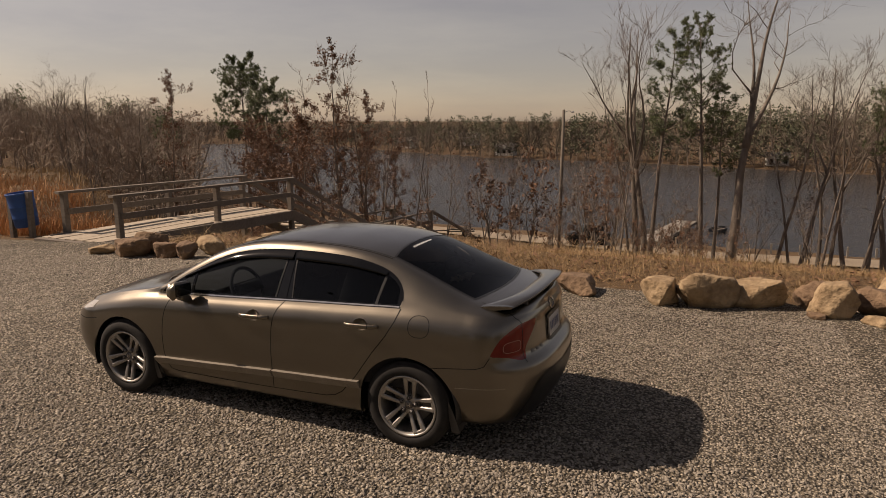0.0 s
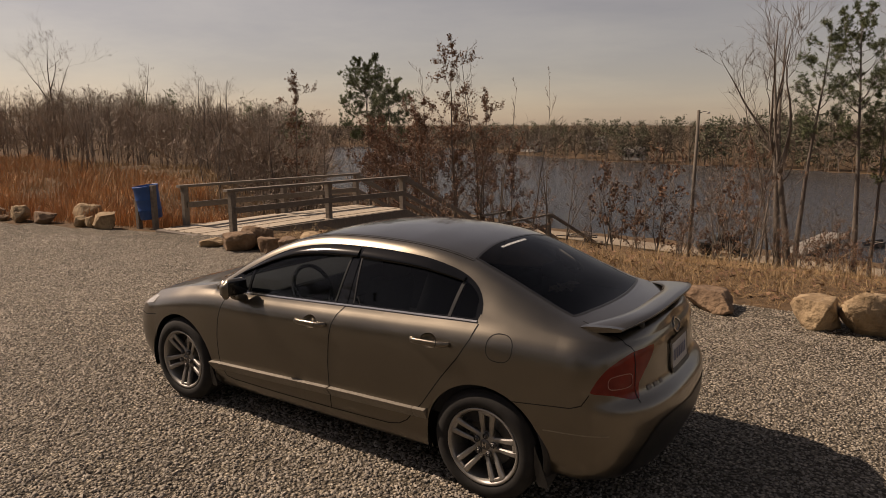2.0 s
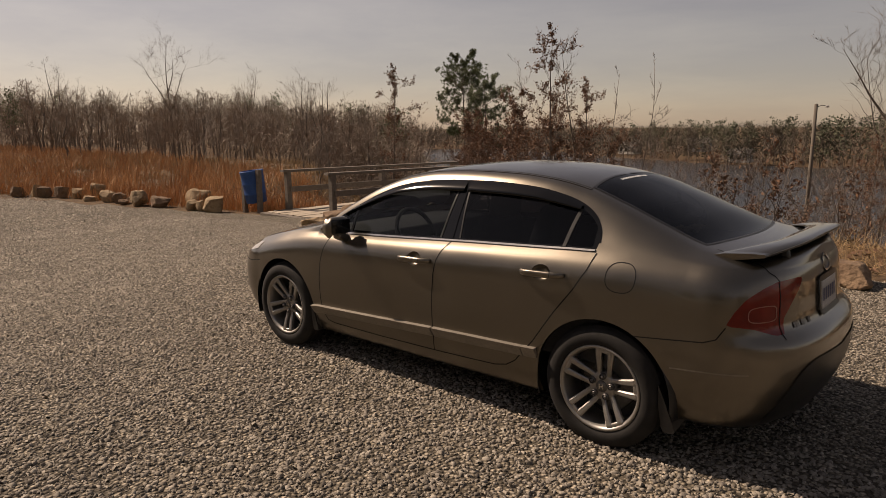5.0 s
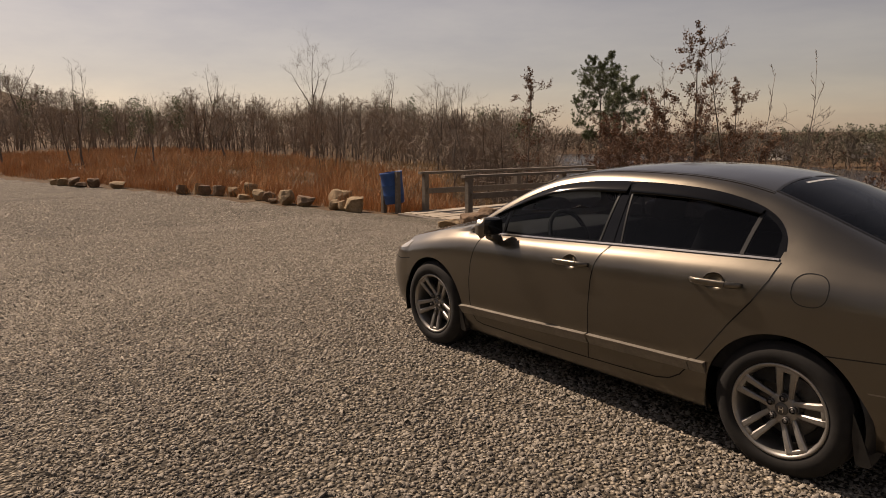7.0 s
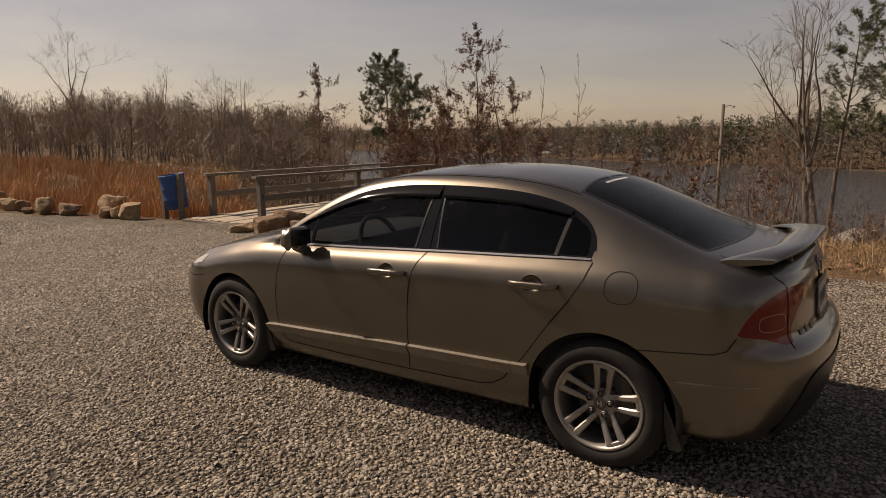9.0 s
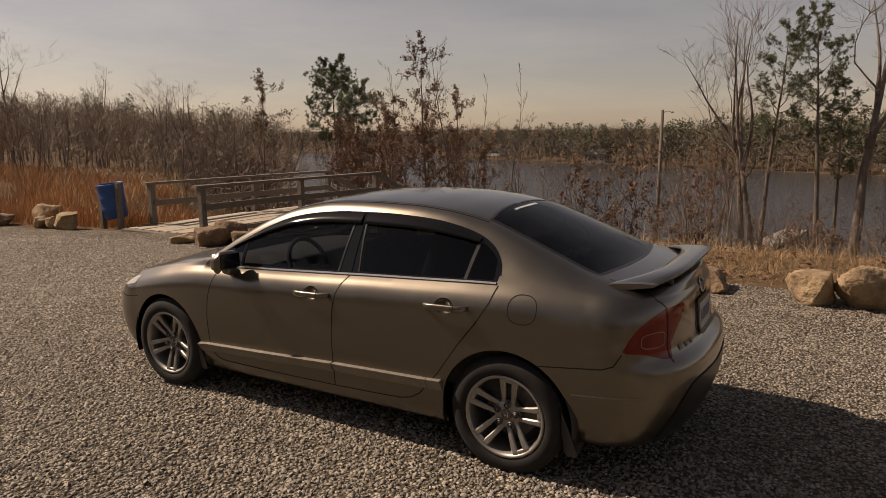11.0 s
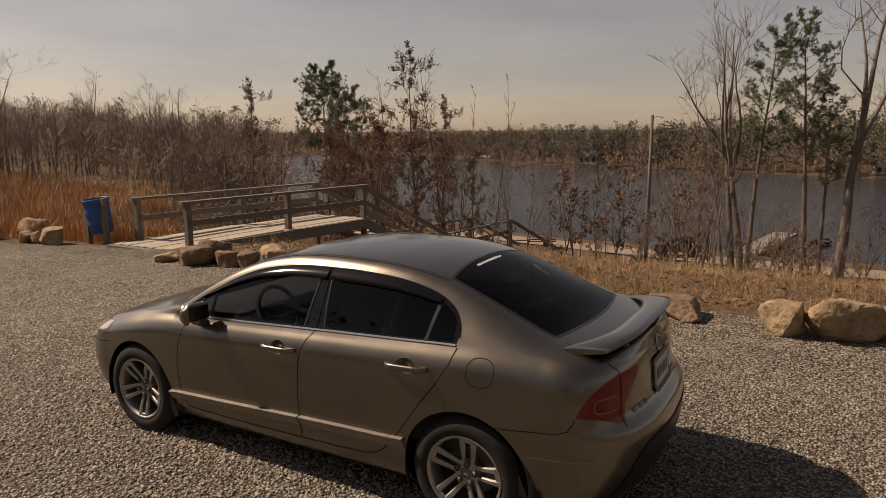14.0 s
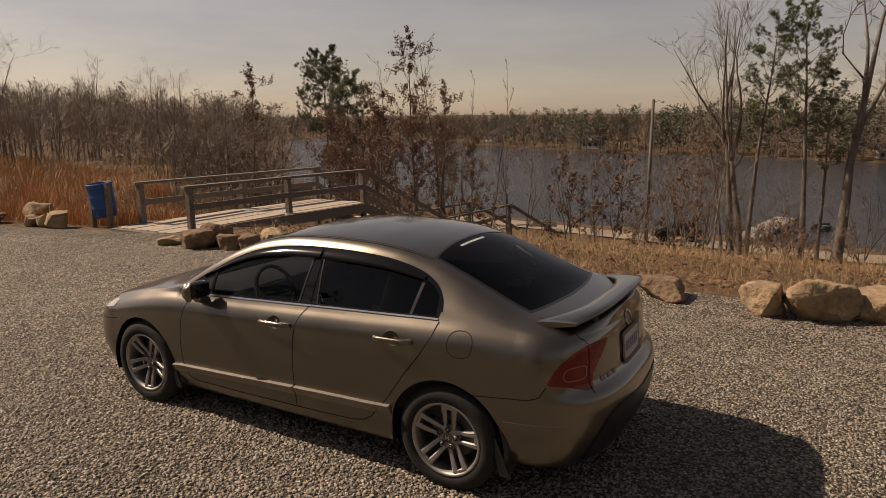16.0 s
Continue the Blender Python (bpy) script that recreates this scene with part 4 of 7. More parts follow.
    for x in (1.335, -1.34):
        for s in (-1, 1):
            vs, fs = [], []
            for k, a in enumerate(np.linspace(-0.3, math.pi + 0.3, 30)):
                for r, y in ((0.376, 0.868), (0.376, 0.845), (0.40, 0.82), (0.40, 0.50)):
                    yy = min(y, 0.868)
                    vs.append((x + r * math.cos(a), s * yy, 0.299 + r * math.sin(a)))
            for k in range(29):
                for o in range(1, 3):
                    fs.append((k * 4 + o, k * 4 + o + 1, k * 4 + o + 5, k * 4 + o + 4))
            part("arch_liner", mesh("arch_liner", vs, fs, BLACK, True), car)
    bm = box(3.9, 1.25, 0.12, 0.04, 2)
    part("underbody", from_bm("underbody", bm, BLACK), car, "", Matrix.Translation((0, 0, 0.26)))
    # cabin
    for nm, sx, sy, sz, px, py, pz, mat in (("cabin_floor", 2.7, 1.40, 0.06, 0.35, 0, 0.34, CABIN), ("dashboard", 0.55, 1.36, 0.24, -0.80, 0, 0.80, CABIN2), ("parcel_shelf", 0.50, 1.10, 0.04, 1.44, 0, 0.965, CABIN),
                                            ("rear_bulkhead", 0.05, 1.30, 0.55, 1.30, 0, 0.68, CABIN), ("front_bulkhead", 0.05, 1.40, 0.55, -1.05, 0, 0.60, CABIN),
                                            ("door_card", 2.2, 0.05, 0.50, 0.20, -0.77, 0.66, CABIN), ("door_card", 2.2, 0.05, 0.50, 0.20, 0.77, 0.66, CABIN), ("rear_seat_base", 0.52, 1.25, 0.20, 0.90, 0, 0.48, CABIN2), ("headlining", 0.95, 0.94, 0.02, 0.36, 0, 1.325, CABIN2)):
        part(nm, from_bm(nm, box(sx, sy, sz, 0.015, 2), mat, True), car, "", Matrix.Translation((px, py, pz)))
    back = from_bm("seat_back", box(0.17, 0.50, 0.62, 0.06, 4, 0.82), CABIN2, True)
    base = from_bm("seat_base", box(0.52, 0.50, 0.18, 0.06, 4), CABIN2, True)
    rest = from_bm("headrest", box(0.10, 0.26, 0.18, 0.045, 4), CABIN2, True)
    for x, y in ((0.22, -0.37), (0.22, 0.37)):
        part("seat_base", base, car, "", Matrix.Translation((x - 0.25, y, 0.48)))
        part("seat_back", back, car, "", Matrix.Translation((x + 0.05, y, 0.80)) @ Matrix.Rotation(radians(17), 4, 'Y'))
        part("headrest", rest, car, "", Matrix.Translation((x + 0.17, y, 1.17)) @ Matrix.Rotation(radians(12), 4, 'Y'))
    part("rear_seat_back", from_bm("rear_seat_back", box(0.16, 1.25, 0.58, 0.06, 4), CABIN2, True), car, "", Matrix.Translation((1.13, 0, 0.79)) @ Matrix.Rotation(radians(20), 4, 'Y'))
    for y in (-0.36, 0, 0.36):
        part("rear_headrest", from_bm("rear_headrest", box(0.09, 0.24, 0.13, 0.04, 3), CABIN2, True), car, "", Matrix.Translation((1.20, y, 1.09)))
    tv, tf = [], []
    for k in range(32):
        a = 2 * math.pi * k / 32
        for b in range(8):
            c = 2 * math.pi * b / 8
            r = 0.18 + 0.016 * math.cos(c)
            tv.append((0.016 * math.sin(c), r * math.cos(a), r * math.sin(a)))
    for k in range(32):
        for b in range(8):
            tf.append((k * 8 + b, k * 8 + (b + 1) % 8, ((k + 1) % 32) * 8 + (b + 1) % 8, ((k + 1) % 32) * 8 + b))
    wheel_m = Matrix.Translation((-0.40, -0.37, 0.90)) @ Matrix.Rotation(radians(-25), 4, 'Y')
    part("steering_wheel", mesh("steering_wheel", tv, tf, CABIN, True), car, "", wheel_m)
    part("steering_hub", from_bm("steering_hub", box(0.05, 0.34, 0.10, 0.02, 2), CABIN), car, "", wheel_m)
    # wheels
    w = build_wheel(car)
    w.matrix_basis = Matrix.Translation((1.337, -0.752, 0.308)) @ Matrix.Rotation(radians(-3), 4, 'Y') @ Matrix.Scale(1.04, 4)
    for x, s, turn in ((-1.343, -1, 24), (1.35, 1, 50), (-1.35, 1, 5)):
        m = Matrix.Translation((x, s * 0.752, 0.306)) @ (Matrix.Rotation(math.pi, 4, 'Z') if s > 0 else Matrix()) @ Matrix.Rotation(radians(turn), 4, 'Y')
        copy_thing(w, m)
    return car


build_car()


def build_patch_sheets():
    """Crumpled sheets added behind the rear seat, standing in for an unexplained pale patch."""
    for k, (x, y, w, d, turn) in enumerate(((1.30, 0.30, 0.20, 0.10, 25), (1.27, 0.16, 0.12, 0.08, -30), (1.36, 0.20, 0.13, 0.07, 60))):
        vs, fs = [], []
        for i in range(9):
            for j in range(6):
                u, v = i / 8 - 0.5, j / 5 - 0.5
                z = 0.030 * abs(math.sin(5 * u + k)) + 0.018 * abs(math.sin(7 * v + 2 * k)) + 0.012 * noise.noise(Vector((u * 5, v * 5, k)))
                vs.append((u * w * (1 + 0.25 * math.sin(6 * v + k)), v * d * (1 + 0.3 * math.sin(5 * u)), z))
        fs = [(i * 6 + j, i * 6 + 6 + j, i * 6 + 7 + j, i * 6 + 1 + j) for i in range(8) for j in range(5)]
        n = len(vs)
        vs += [(x0, y0, z0 - 0.002) for x0, y0, z0 in vs]
        fs += [tuple(n + q for q in f[::-1]) for f in fs]
        thing("crumpled_paper", "crumpled tan sheet added for a pale patch behind the glass", "paper", Matrix.Translation((x, y, 0.992)) @ Matrix.Rotation(radians(turn), 4, 'Z'), "papers behind the rear seat", data=mesh("crumpled_paper", vs, fs, PATCH_SHEET))


build_patch_sheets()

# ---- timber: walkway, stairs, landing ----


def beam(a, b, w, h, up=(0, 0, 1)):
    """Verts and faces of a sawn timber from a to b, w across and h deep, with eased edges."""
    a, b = Vector(a), Vector(b)
    d = (b - a).normalized()
    s = d.cross(Vector(up))
    s = (s if s.length > 1e-3 else Vector((1, 0, 0))).normalized()
    u = s.cross(d).normalized()
    e = min(w, h) * 0.08
    ring = [(-w / 2 + e, -h / 2), (w / 2 - e, -h / 2), (w / 2, -h / 2 + e), (w / 2, h / 2 - e), (w / 2 - e, h / 2), (-w / 2 + e, h / 2), (-w / 2, h / 2 - e), (-w / 2, -h / 2 + e)]
    vs = [p + s * x + u * y for p in (a, b) for x, y in ring]
    fs = [(k, (k + 1) % 8, 8 + (k + 1) % 8, 8 + k) for k in range(8)] + [tuple(range(8))[::-1], tuple(range(8, 16))]
    return vs, fs


def timber(name, parent, a, b, w, h, mat=None, up=(0, 0, 1), label=""):
    return part(name, mesh(name, *beam(a, b, w, h, up), mat or WOOD), parent, label)


def gz(x, y):
    return float(ground_z(x, y))


def build_walkway():
    w = thing("timber_walkway", "weathered timber walkway with grey handrails over a bank", "walkway")
    deck_z, rail_z1 = -0.36, 0.60
    left = [(-11.58, 6.72), (-11.10, 9.60), (-10.62, 12.15)]
    right = [(-9.68, 6.60), (-9.28, 9.45), (-8.77, 12.05)]
    for row in (left, right):
        for x, y in row:
            timber("post", w, (x, y, gz(x, y) - 0.15), (x, y, rail_z1 - 0.04), 0.14, 0.14, up=(0, 1, 0))
        for (x0, y0), (x1, y1) in zip(row, row[1:]):
            timber("middle_rail", w, (x0 + 0.09, y0, 0.12), (x1 + 0.09, y1, 0.13), 0.05, 0.14)
        (x0, y0), (x1, y1) = row[0], row[-1]
        timber("handrail", w, (x0 - 0.04, y0 - 0.15, rail_z1 - 0.015), (x1 + 0.04, y1 + 0.12, rail_z1), 0.19, 0.06)
        timber("edge_beam", w, (x0 + (0.10 if row is right else 0.05), y0 - 0.5, deck_z - 0.16), (x1 + (0.10 if row is right else 0.05), y1 + 0.05, deck_z - 0.13), 0.07, 0.27)
    # deck boards lie along the walkway, with gaps between
    n = 7
    for k in range(n):
        t0, t1 = (k + 0.04) / n, (k + 0.96) / n
        for (y0, y1) in ((6.05, 9.2), (9.215, 12.1)):
            def at(t, y):
                f = (y - 6.6) / 5.45
                xl, xr = -11.55 + 0.96 * f, -9.60 + 0.90 * f
                return xl + (xr - xl) * t
            m0, m1 = at((t0 + t1) / 2, y0), at((t0 + t1) / 2, y1)
            zz = deck_z + 0.006 * math.sin(k * 2.3 + y0)
            timber("deck_board", w, (m0, y0, zz - 0.02 - 0.05 * (y0 < 6.5)), (m1, y1, zz), (at(1, 8) - at(0, 8)) / n * 0.95, 0.045, DECK, label="sunlit pale deck board")
    timber("joist", w, (-11.4, 8.0, deck_z - 0.12), (-9.4, 8.0, deck_z - 0.12), 0.07, 0.18)
    timber("joist", w, (-10.9, 10.8, deck_z - 0.12), (-9.0, 10.8, deck_z - 0.12), 0.07, 0.18)
    timber("sill_board", w, (-11.7, 6.0, deck_z - 0.10), (-9.5, 5.9, deck_z - 0.09), 0.16, 0.07)

    s = thing("timber_stairs", "weathered timber stairs descending the wooded bank", "stairs")
    top, foot = (12.1, deck_z), (17.6, -2.55)
    for x0, x1, rail in ((-10.62, -10.95, True), (-8.77, -9.1, True)):
        timber("stringer", s, (x0, top[0], top[1] - 0.12), (x1, foot[0], foot[1] - 0.1), 0.06, 0.28)
        timber("handrail", s, (x0, top[0] + 0.05, rail_z1 - 0.05), (x1, foot[0], foot[1] + 0.90), 0.09, 0.14)
        timber("middle_rail", s, (x0, top[0] + 0.05, 0.10), (x1, foot[0], foot[1] + 0.45), 0.05, 0.12)
    for k in range(12):
        t = (k + 0.7) / 12.5
        y, z, x = top[0] + (foot[0] - top[0]) * t, top[1] + (foot[1] - top[1]) * t, -9.7 - 0.33 * t
        timber("tread", s, (x - 0.9, y, z), (x + 0.9, y, z), 0.30, 0.045, DECK)

    q = thing("timber_landing", "lower timber landing with grey handrails among trees", "landing")
    for x0, x1 in ((-11.05, -10.5), (-9.15, -8.6)):
        for f in (0.02, 0.98):
            x, y = x0 + (x1 - x0) * f, 17.7 + 4.5 * f
            timber("post", q, (x, y, gz(x, y) - 0.2), (x, y, -1.62), 0.13, 0.13, up=(0, 1, 0))
        timber("handrail", q, (x0, 17.5, -1.60), (x1, 22.3, -1.60), 0.15, 0.06)
        timber("middle_rail", q, (x0, 17.6, -2.05), (x1, 22.2, -2.05), 0.05, 0.13)
        timber("descending_rail", q, (x1, 22.3, -1.65), (x1 + 0.4, 26.5, -3.4), 0.08, 0.13)
    for k in range(7):
        f = (k + 0.5) / 7
        timber("deck_board", q, (-11.05 + 1.9 * f, 17.6, -2.55), (-10.5 + 1.9 * f, 22.3, -2.55), 0.26, 0.045, DECK)


build_walkway()


# ---- rubbish drum on posts ----


def build_drum():
    d = thing("rubbish_drum", "blue plastic rubbish drum held between timber posts", "rubbish bin", Matrix.Translation((-12.62, 6.42, 0)))
    prof = [(0.0, -0.27), (0.25, -0.27), (0.268, -0.25), (0.275, -0.05), (0.285, -0.04), (0.277, -0.02), (0.285, 0.22), (0.295, 0.23), (0.287, 0.25), (0.297, 0.52), (0.312, 0.54), (0.312, 0.575), (0.295, 0.58), (0.29, 0.56), (0.275, 0.1), (0.0, 0.0)]
    lean = Matrix.Rotation(radians(-7), 4, Vector((-0.83, 0.555, 0)))
    part("drum", mesh("drum", *lathe(prof, 40, "z"), BLUE, True), d, "", lean)
    for x, y, h in ((-0.34, -0.10, 0.42), (0.33, -0.09, 0.60)):
        zb = gz(-12.62 + x, 6.42 + y)
        part("post", mesh("post", *beam((x, y, zb - 0.1), (x, y, h), 0.13, 0.11, (0, 1, 0)), WOOD), d)
    part("bolt", mesh("bolt", *beam((-0.36, -0.12, 0.30), (-0.26, -0.10, 0.30), 0.02, 0.02), STEEL), d)


build_drum()


# ---- boulders ----


def boulder(w, d, h, seed, mat, flat=0.5):
    """A quarried boulder: a ball cut by chance planes, then worn and roughened; its foot at z = 0."""
    rng = random.Random(seed)
    bm = bmesh.new()
    bmesh.ops.create_icosphere(bm, subdivisions=4, radius=1.0)
    planes = []
    for _ in range(11):
        n = Vector((rng.gauss(0, 1), rng.gauss(0, 1), rng.gauss(0, 0.6))).normalized()
        planes.append((n, rng.uniform(0.50, 0.84)))
    planes.append((Vector((rng.uniform(-0.25, 0.25), rng.uniform(-0.25, 0.25), 1)).normalized(), flat))
    off = Vector((seed * 3.7, seed * 1.3, 0))
    for v in bm.verts:
        p = v.co.copy()
        for n, k in planes:
            over = p.dot(n) - k
            if over > 0:
                p -= n * over * 0.92
        p *= 1 + 0.10 * noise.noise(p * 1.8 + off) + 0.06 * noise.noise(p * 5 + off) + 0.018 * noise.noise(p * 13 + off) - 0.05 * max(0, 1 - abs(p.z * 3.0 + noise.noise(p * 2 + off) - 0.6) * 6)
        v.co = p
    lo = Vector([min(v.co[k] for v in bm.verts) for k in range(3)])
    hi = Vector([max(v.co[k] for v in bm.verts) for k in range(3)])
    for v in bm.verts:
        v.co = Vector(((v.co.x - lo.x) / (hi.x - lo.x) - 0.5, (v.co.y - lo.y) / (hi.y - lo.y) - 0.5, (v.co.z - lo.z) / (hi.z - lo.z))) * 1.0
        v.co = Vector((v.co.x * w, v.co.y * d, v.co.z * h * 1.12 - h * 0.12))
    return from_bm("boulder", bm, mat, True)


TANROCK = "tan sandstone boulder resting at the edge of the gravel"
for k, (x, y, w, d, h, tilt, mat, flat) in enumerate((
        (2.62, 4.02, 0.50, 0.45, 0.36, 0, "t", 0.55), (3.16, 4.05, 0.90, 0.55, 0.46, 12, "t", 0.75), (3.74, 4.28, 0.80, 0.5, 0.36, -6, "t", 0.5),
        (4.32, 4.42, 0.42, 0.4, 0.42, 20, "r", 0.7), (4.62, 4.15, 0.60, 0.5, 0.44, -15, "t", 0.8), (5.20, 4.35, 0.75, 0.6, 0.34, 8, "r", 0.5), (5.35, 4.95, 0.6, 0.5, 0.46, 0, "t", 0.6),
        (4.40, 3.95, 0.22, 0.2, 0.10, 0, "r", 0.5), (5.02, 3.90, 0.36, 0.25, 0.14, 0, "t", 0.5), (1.52, 4.15, 0.68, 0.5, 0.27, 5, "r", 0.5), (6.0, 4.3, 0.7, 0.5, 0.4, 0, "t", 0.6), (6.8, 4.5, 0.6, 0.5, 0.35, 0, "t", 0.6),
        # beside the walkway
        (-8.30, 4.85, 0.75, 0.42, 0.20, -8, "t", 0.5), (-7.40, 4.72, 1.15, 0.55, 0.38, -9, "r", 0.7), (-7.10, 4.98, 0.80, 0.5, 0.50, 0, "r", 0.6), (-6.45, 4.78, 0.52, 0.42, 0.31, 0, "r", 0.6), (-5.95, 4.70, 0.46, 0.42, 0.34, 0, "r", 0.6),
        (-5.75, 5.20, 0.80, 0.45, 0.36, 0, "t", 0.45), (-4.6, 5.3, 0.7, 0.55, 0.36, 0, "t", 0.5), (-3.8, 5.5, 0.7, 0.5, 0.33, 0, "r", 0.5), (-4.9, 6.1, 0.6, 0.5, 0.35, 0, "t", 0.5),
        # along the field
        (-13.85, 5.95, 0.66, 0.5, 0.46, 0, "t", 0.5), (-14.35, 5.85, 0.33, 0.3, 0.34, 0, "t", 0.6), (-14.75, 5.80, 0.42, 0.4, 0.34, 0, "t", 0.6), (-15.6, 6.35, 0.85, 0.6, 0.56, 10, "t", 0.6), (-16.2, 5.60, 0.70, 0.5, 0.36, 0, "r", 0.6),
        (-17.1, 5.40, 0.66, 0.5, 0.50, 0, "t", 0.7), (-17.7, 5.2, 0.3, 0.3, 0.2, 0, "r", 0.6), (-18.2, 5.35, 0.45, 0.4, 0.36, 0, "r", 0.6), (-18.9, 5.25, 0.50, 0.4, 0.38, 0, "t", 0.6), (-19.6, 5.0, 0.4, 0.4, 0.2, 0, "t", 0.6), (-20.0, 5.45, 0.62, 0.5, 0.55, 0, "t", 0.6),
        (-20.7, 5.1, 0.5, 0.4, 0.36, 0, "t", 0.6), (-21.4, 4.85, 0.5, 0.4, 0.42, 0, "r", 0.6), (-22.1, 4.5, 0.55, 0.4, 0.40, 0, "r", 0.6), (-22.6, 4.5, 0.5, 0.4, 0.45, 0, "t", 0.6), (-23.1, 4.1, 0.62, 0.5, 0.40, 0, "r", 0.6),
        (-27.7, 2.95, 0.72, 0.5, 0.32, 0, "t", 0.5), (-29.1, 2.3, 0.62, 0.5, 0.42, 0, "r", 0.6), (-29.6, 1.9, 0.6, 0.5, 0.25, 0, "r", 0.6), (-30.5, 1.8, 0.75, 0.5, 0.42, 0, "r", 0.6), (-31.3, 1.5, 0.6, 0.5, 0.36, 0, "t", 0.6), (-32.0, 1.3, 0.6, 0.5, 0.3, 0, "t", 0.6))):
    lab = TANROCK if mat == "t" else "rust-brown sandstone boulder resting at the edge of the gravel"
    thing("boulder", lab, "boulder", Matrix.Translation((x, y, gz(x, y) - 0.03)) @ Matrix.Rotation(radians(k * 47 % 60 - 30), 4, 'Z') @ Matrix.Rotation(radians(tilt), 4, 'Y'),
          "boulders round the gravel lot", data=boulder(w, d, h, k + 3, ROCK if mat == "t" else ROCKRED, flat))


# ---- loose gravel round the car ----


def build_gravel():
    rng = np.random.default_rng(4)

    def field(x0, x1, y0, y1, n, lo, hi):
        return np.column_stack([rng.uniform(x0, x1, n), rng.uniform(y0, y1, n), lo + (hi - lo) * rng.random(n) ** 2.0])

    # near the car each chip has a broad foot and a smaller, tilted face on top, three- or four-cornered; farther off it ends in a point
    near = np.vstack([field(-4.6, 4.2, -3.7, -0.3, 54000, 0.0075, 0.0200), field(1.6, 4.6, -0.3, 3.6, 19000, 0.0060, 0.0138)])
    near = near[rng.random(len(near)) < np.clip((near[:, 0] + 4.6) / 3.0, 0, 1)]
    far = np.vstack([field(-7, -1.6, -4.6, -0.3, 36000, 0.0090, 0.0180), field(-9, 1.6, -0.3, 4.6, 24000, 0.0110, 0.021), field(-14, -5, -5.5, 5.0, 34000, 0.0130, 0.025),
                     field(4.2, 6.8, -2.5, 4.0, 9000, 0.0085, 0.016), field(1.6, 4.6, 3.4, 4.5, 3000, 0.0085, 0.0155), field(-24, -12, -10, 4.5, 22000, 0.020, 0.034)])
    far = far[(far[:, 0] < -4.6) | (far[:, 1] > -0.3) | (far[:, 0] > 4) | (rng.random(len(far)) < np.clip((-1.6 - far[:, 0]) / 3.0, 0, 1))]
    n = len(near)
    k4 = rng.random(n) < 0.35
    corner = np.where(k4[:, None], np.arange(4)[None] * 1.5708, np.minimum(np.arange(4), 2)[None] * 2.0944) + np.where(k4[:, None], rng.normal(0, 0.3, (n, 4)), rng.normal(0, 0.3, (n, 1)))
    r = rng.uniform(0.75, 1.2, (n, 4))
    r[~k4, 3] = r[~k4, 2]
    foot = np.stack([np.cos(corner) * r, np.sin(corner) * r, np.full((n, 4), -0.6)], -1)
    face = foot * np.stack([rng.uniform(0.60, 0.92, n)] * 2 + [np.full(n, -1.0)], -1)[:, None]
    tip = rng.uniform(0.3, 1.1, (n, 4))
    tip[~k4, 3] = tip[~k4, 2]
    face[..., 2] = tip
    m = len(far)
    turn = np.arange(3)[None] * 2.0944 + rng.normal(0, 0.35, (m, 3))
    rr = rng.uniform(0.75, 1.3, (m, 3))
    spike = np.concatenate([np.stack([np.cos(turn) * rr, np.sin(turn) * rr, np.full((m, 3), -0.6)], -1), np.stack([rng.normal(0, 0.4, m), rng.normal(0, 0.4, m), rng.uniform(0.5, 1.1, m)], -1)[:, None]], 1)

    def settle(v, p, low, high):
        """Stretches, tilts and turns each chip and lays it on the ground."""
        c = len(p)
        v = v * np.stack([rng.uniform(0.85, 1.5, c), rng.uniform(0.55, 0.95, c), rng.uniform(low, high, c)], -1)[:, None]
        a, b = rng.uniform(0, 6.283, c), rng.normal(0, 0.45, c)
        ca, sa, cb, sb = np.cos(a)[:, None], np.sin(a)[:, None], np.cos(b)[:, None], np.sin(b)[:, None]
        x, y, z = v[..., 0], v[..., 1], v[..., 2]
        x, z = x * cb - z * sb, x * sb + z * cb
        x, y = x * ca - y * sa, x * sa + y * ca
        s, gx, gy = p[:, 2][:, None], p[:, 0][:, None], p[:, 1][:, None]
        return np.stack([x * s + gx, y * s + gy, z * s + ground_z(gx, gy) + s * 0.22], -1).reshape(-1, 3)

    vs = np.concatenate([settle(np.concatenate([foot, face], 1), near, 0.30, 0.62), settle(spike, far, 0.45, 0.95)])
    base, top = 8 * np.arange(n), 8 * n + 4 * np.arange(m)
    sides = [np.stack([base + q, base + (q + 1) % 4, base + 4 + (q + 1) % 4, base + 4 + q], -1) for q in range(4)]
    four = np.concatenate([sides[0], sides[1], sides[3], sides[2][k4], np.stack([base + 4, base + 5, base + 6, base + 7], -1)[k4]])
    three = np.concatenate([np.stack([base + 4, base + 5, base + 6], -1)[~k4]] + [np.stack([top + q, top + (q + 1) % 3, top + 3], -1) for q in range(3)])
    fs = np.concatenate([four.ravel(), three.ravel()])
    starts = np.concatenate([np.arange(0, four.size, 4), four.size + np.arange(0, three.size, 3)])
    me = bpy.data.meshes.new("loose_gravel")
    me.vertices.add(len(vs))
    me.vertices.foreach_set("co", vs.astype(np.float32).ravel())
    me.loops.add(fs.size)
    me.loops.foreach_set("vertex_index", fs.astype(np.int32).ravel())
    me.polygons.add(len(starts))
    me.polygons.foreach_set("loop_start", starts.astype(np.int32))
    me.materials.append(STONE)
    me.update(calc_edges=True)
    thing("loose_gravel", "angular grey and tan crushed stone covering the lot", "gravel", kind="stuff", data=me)


build_gravel()

# ---- trees ----


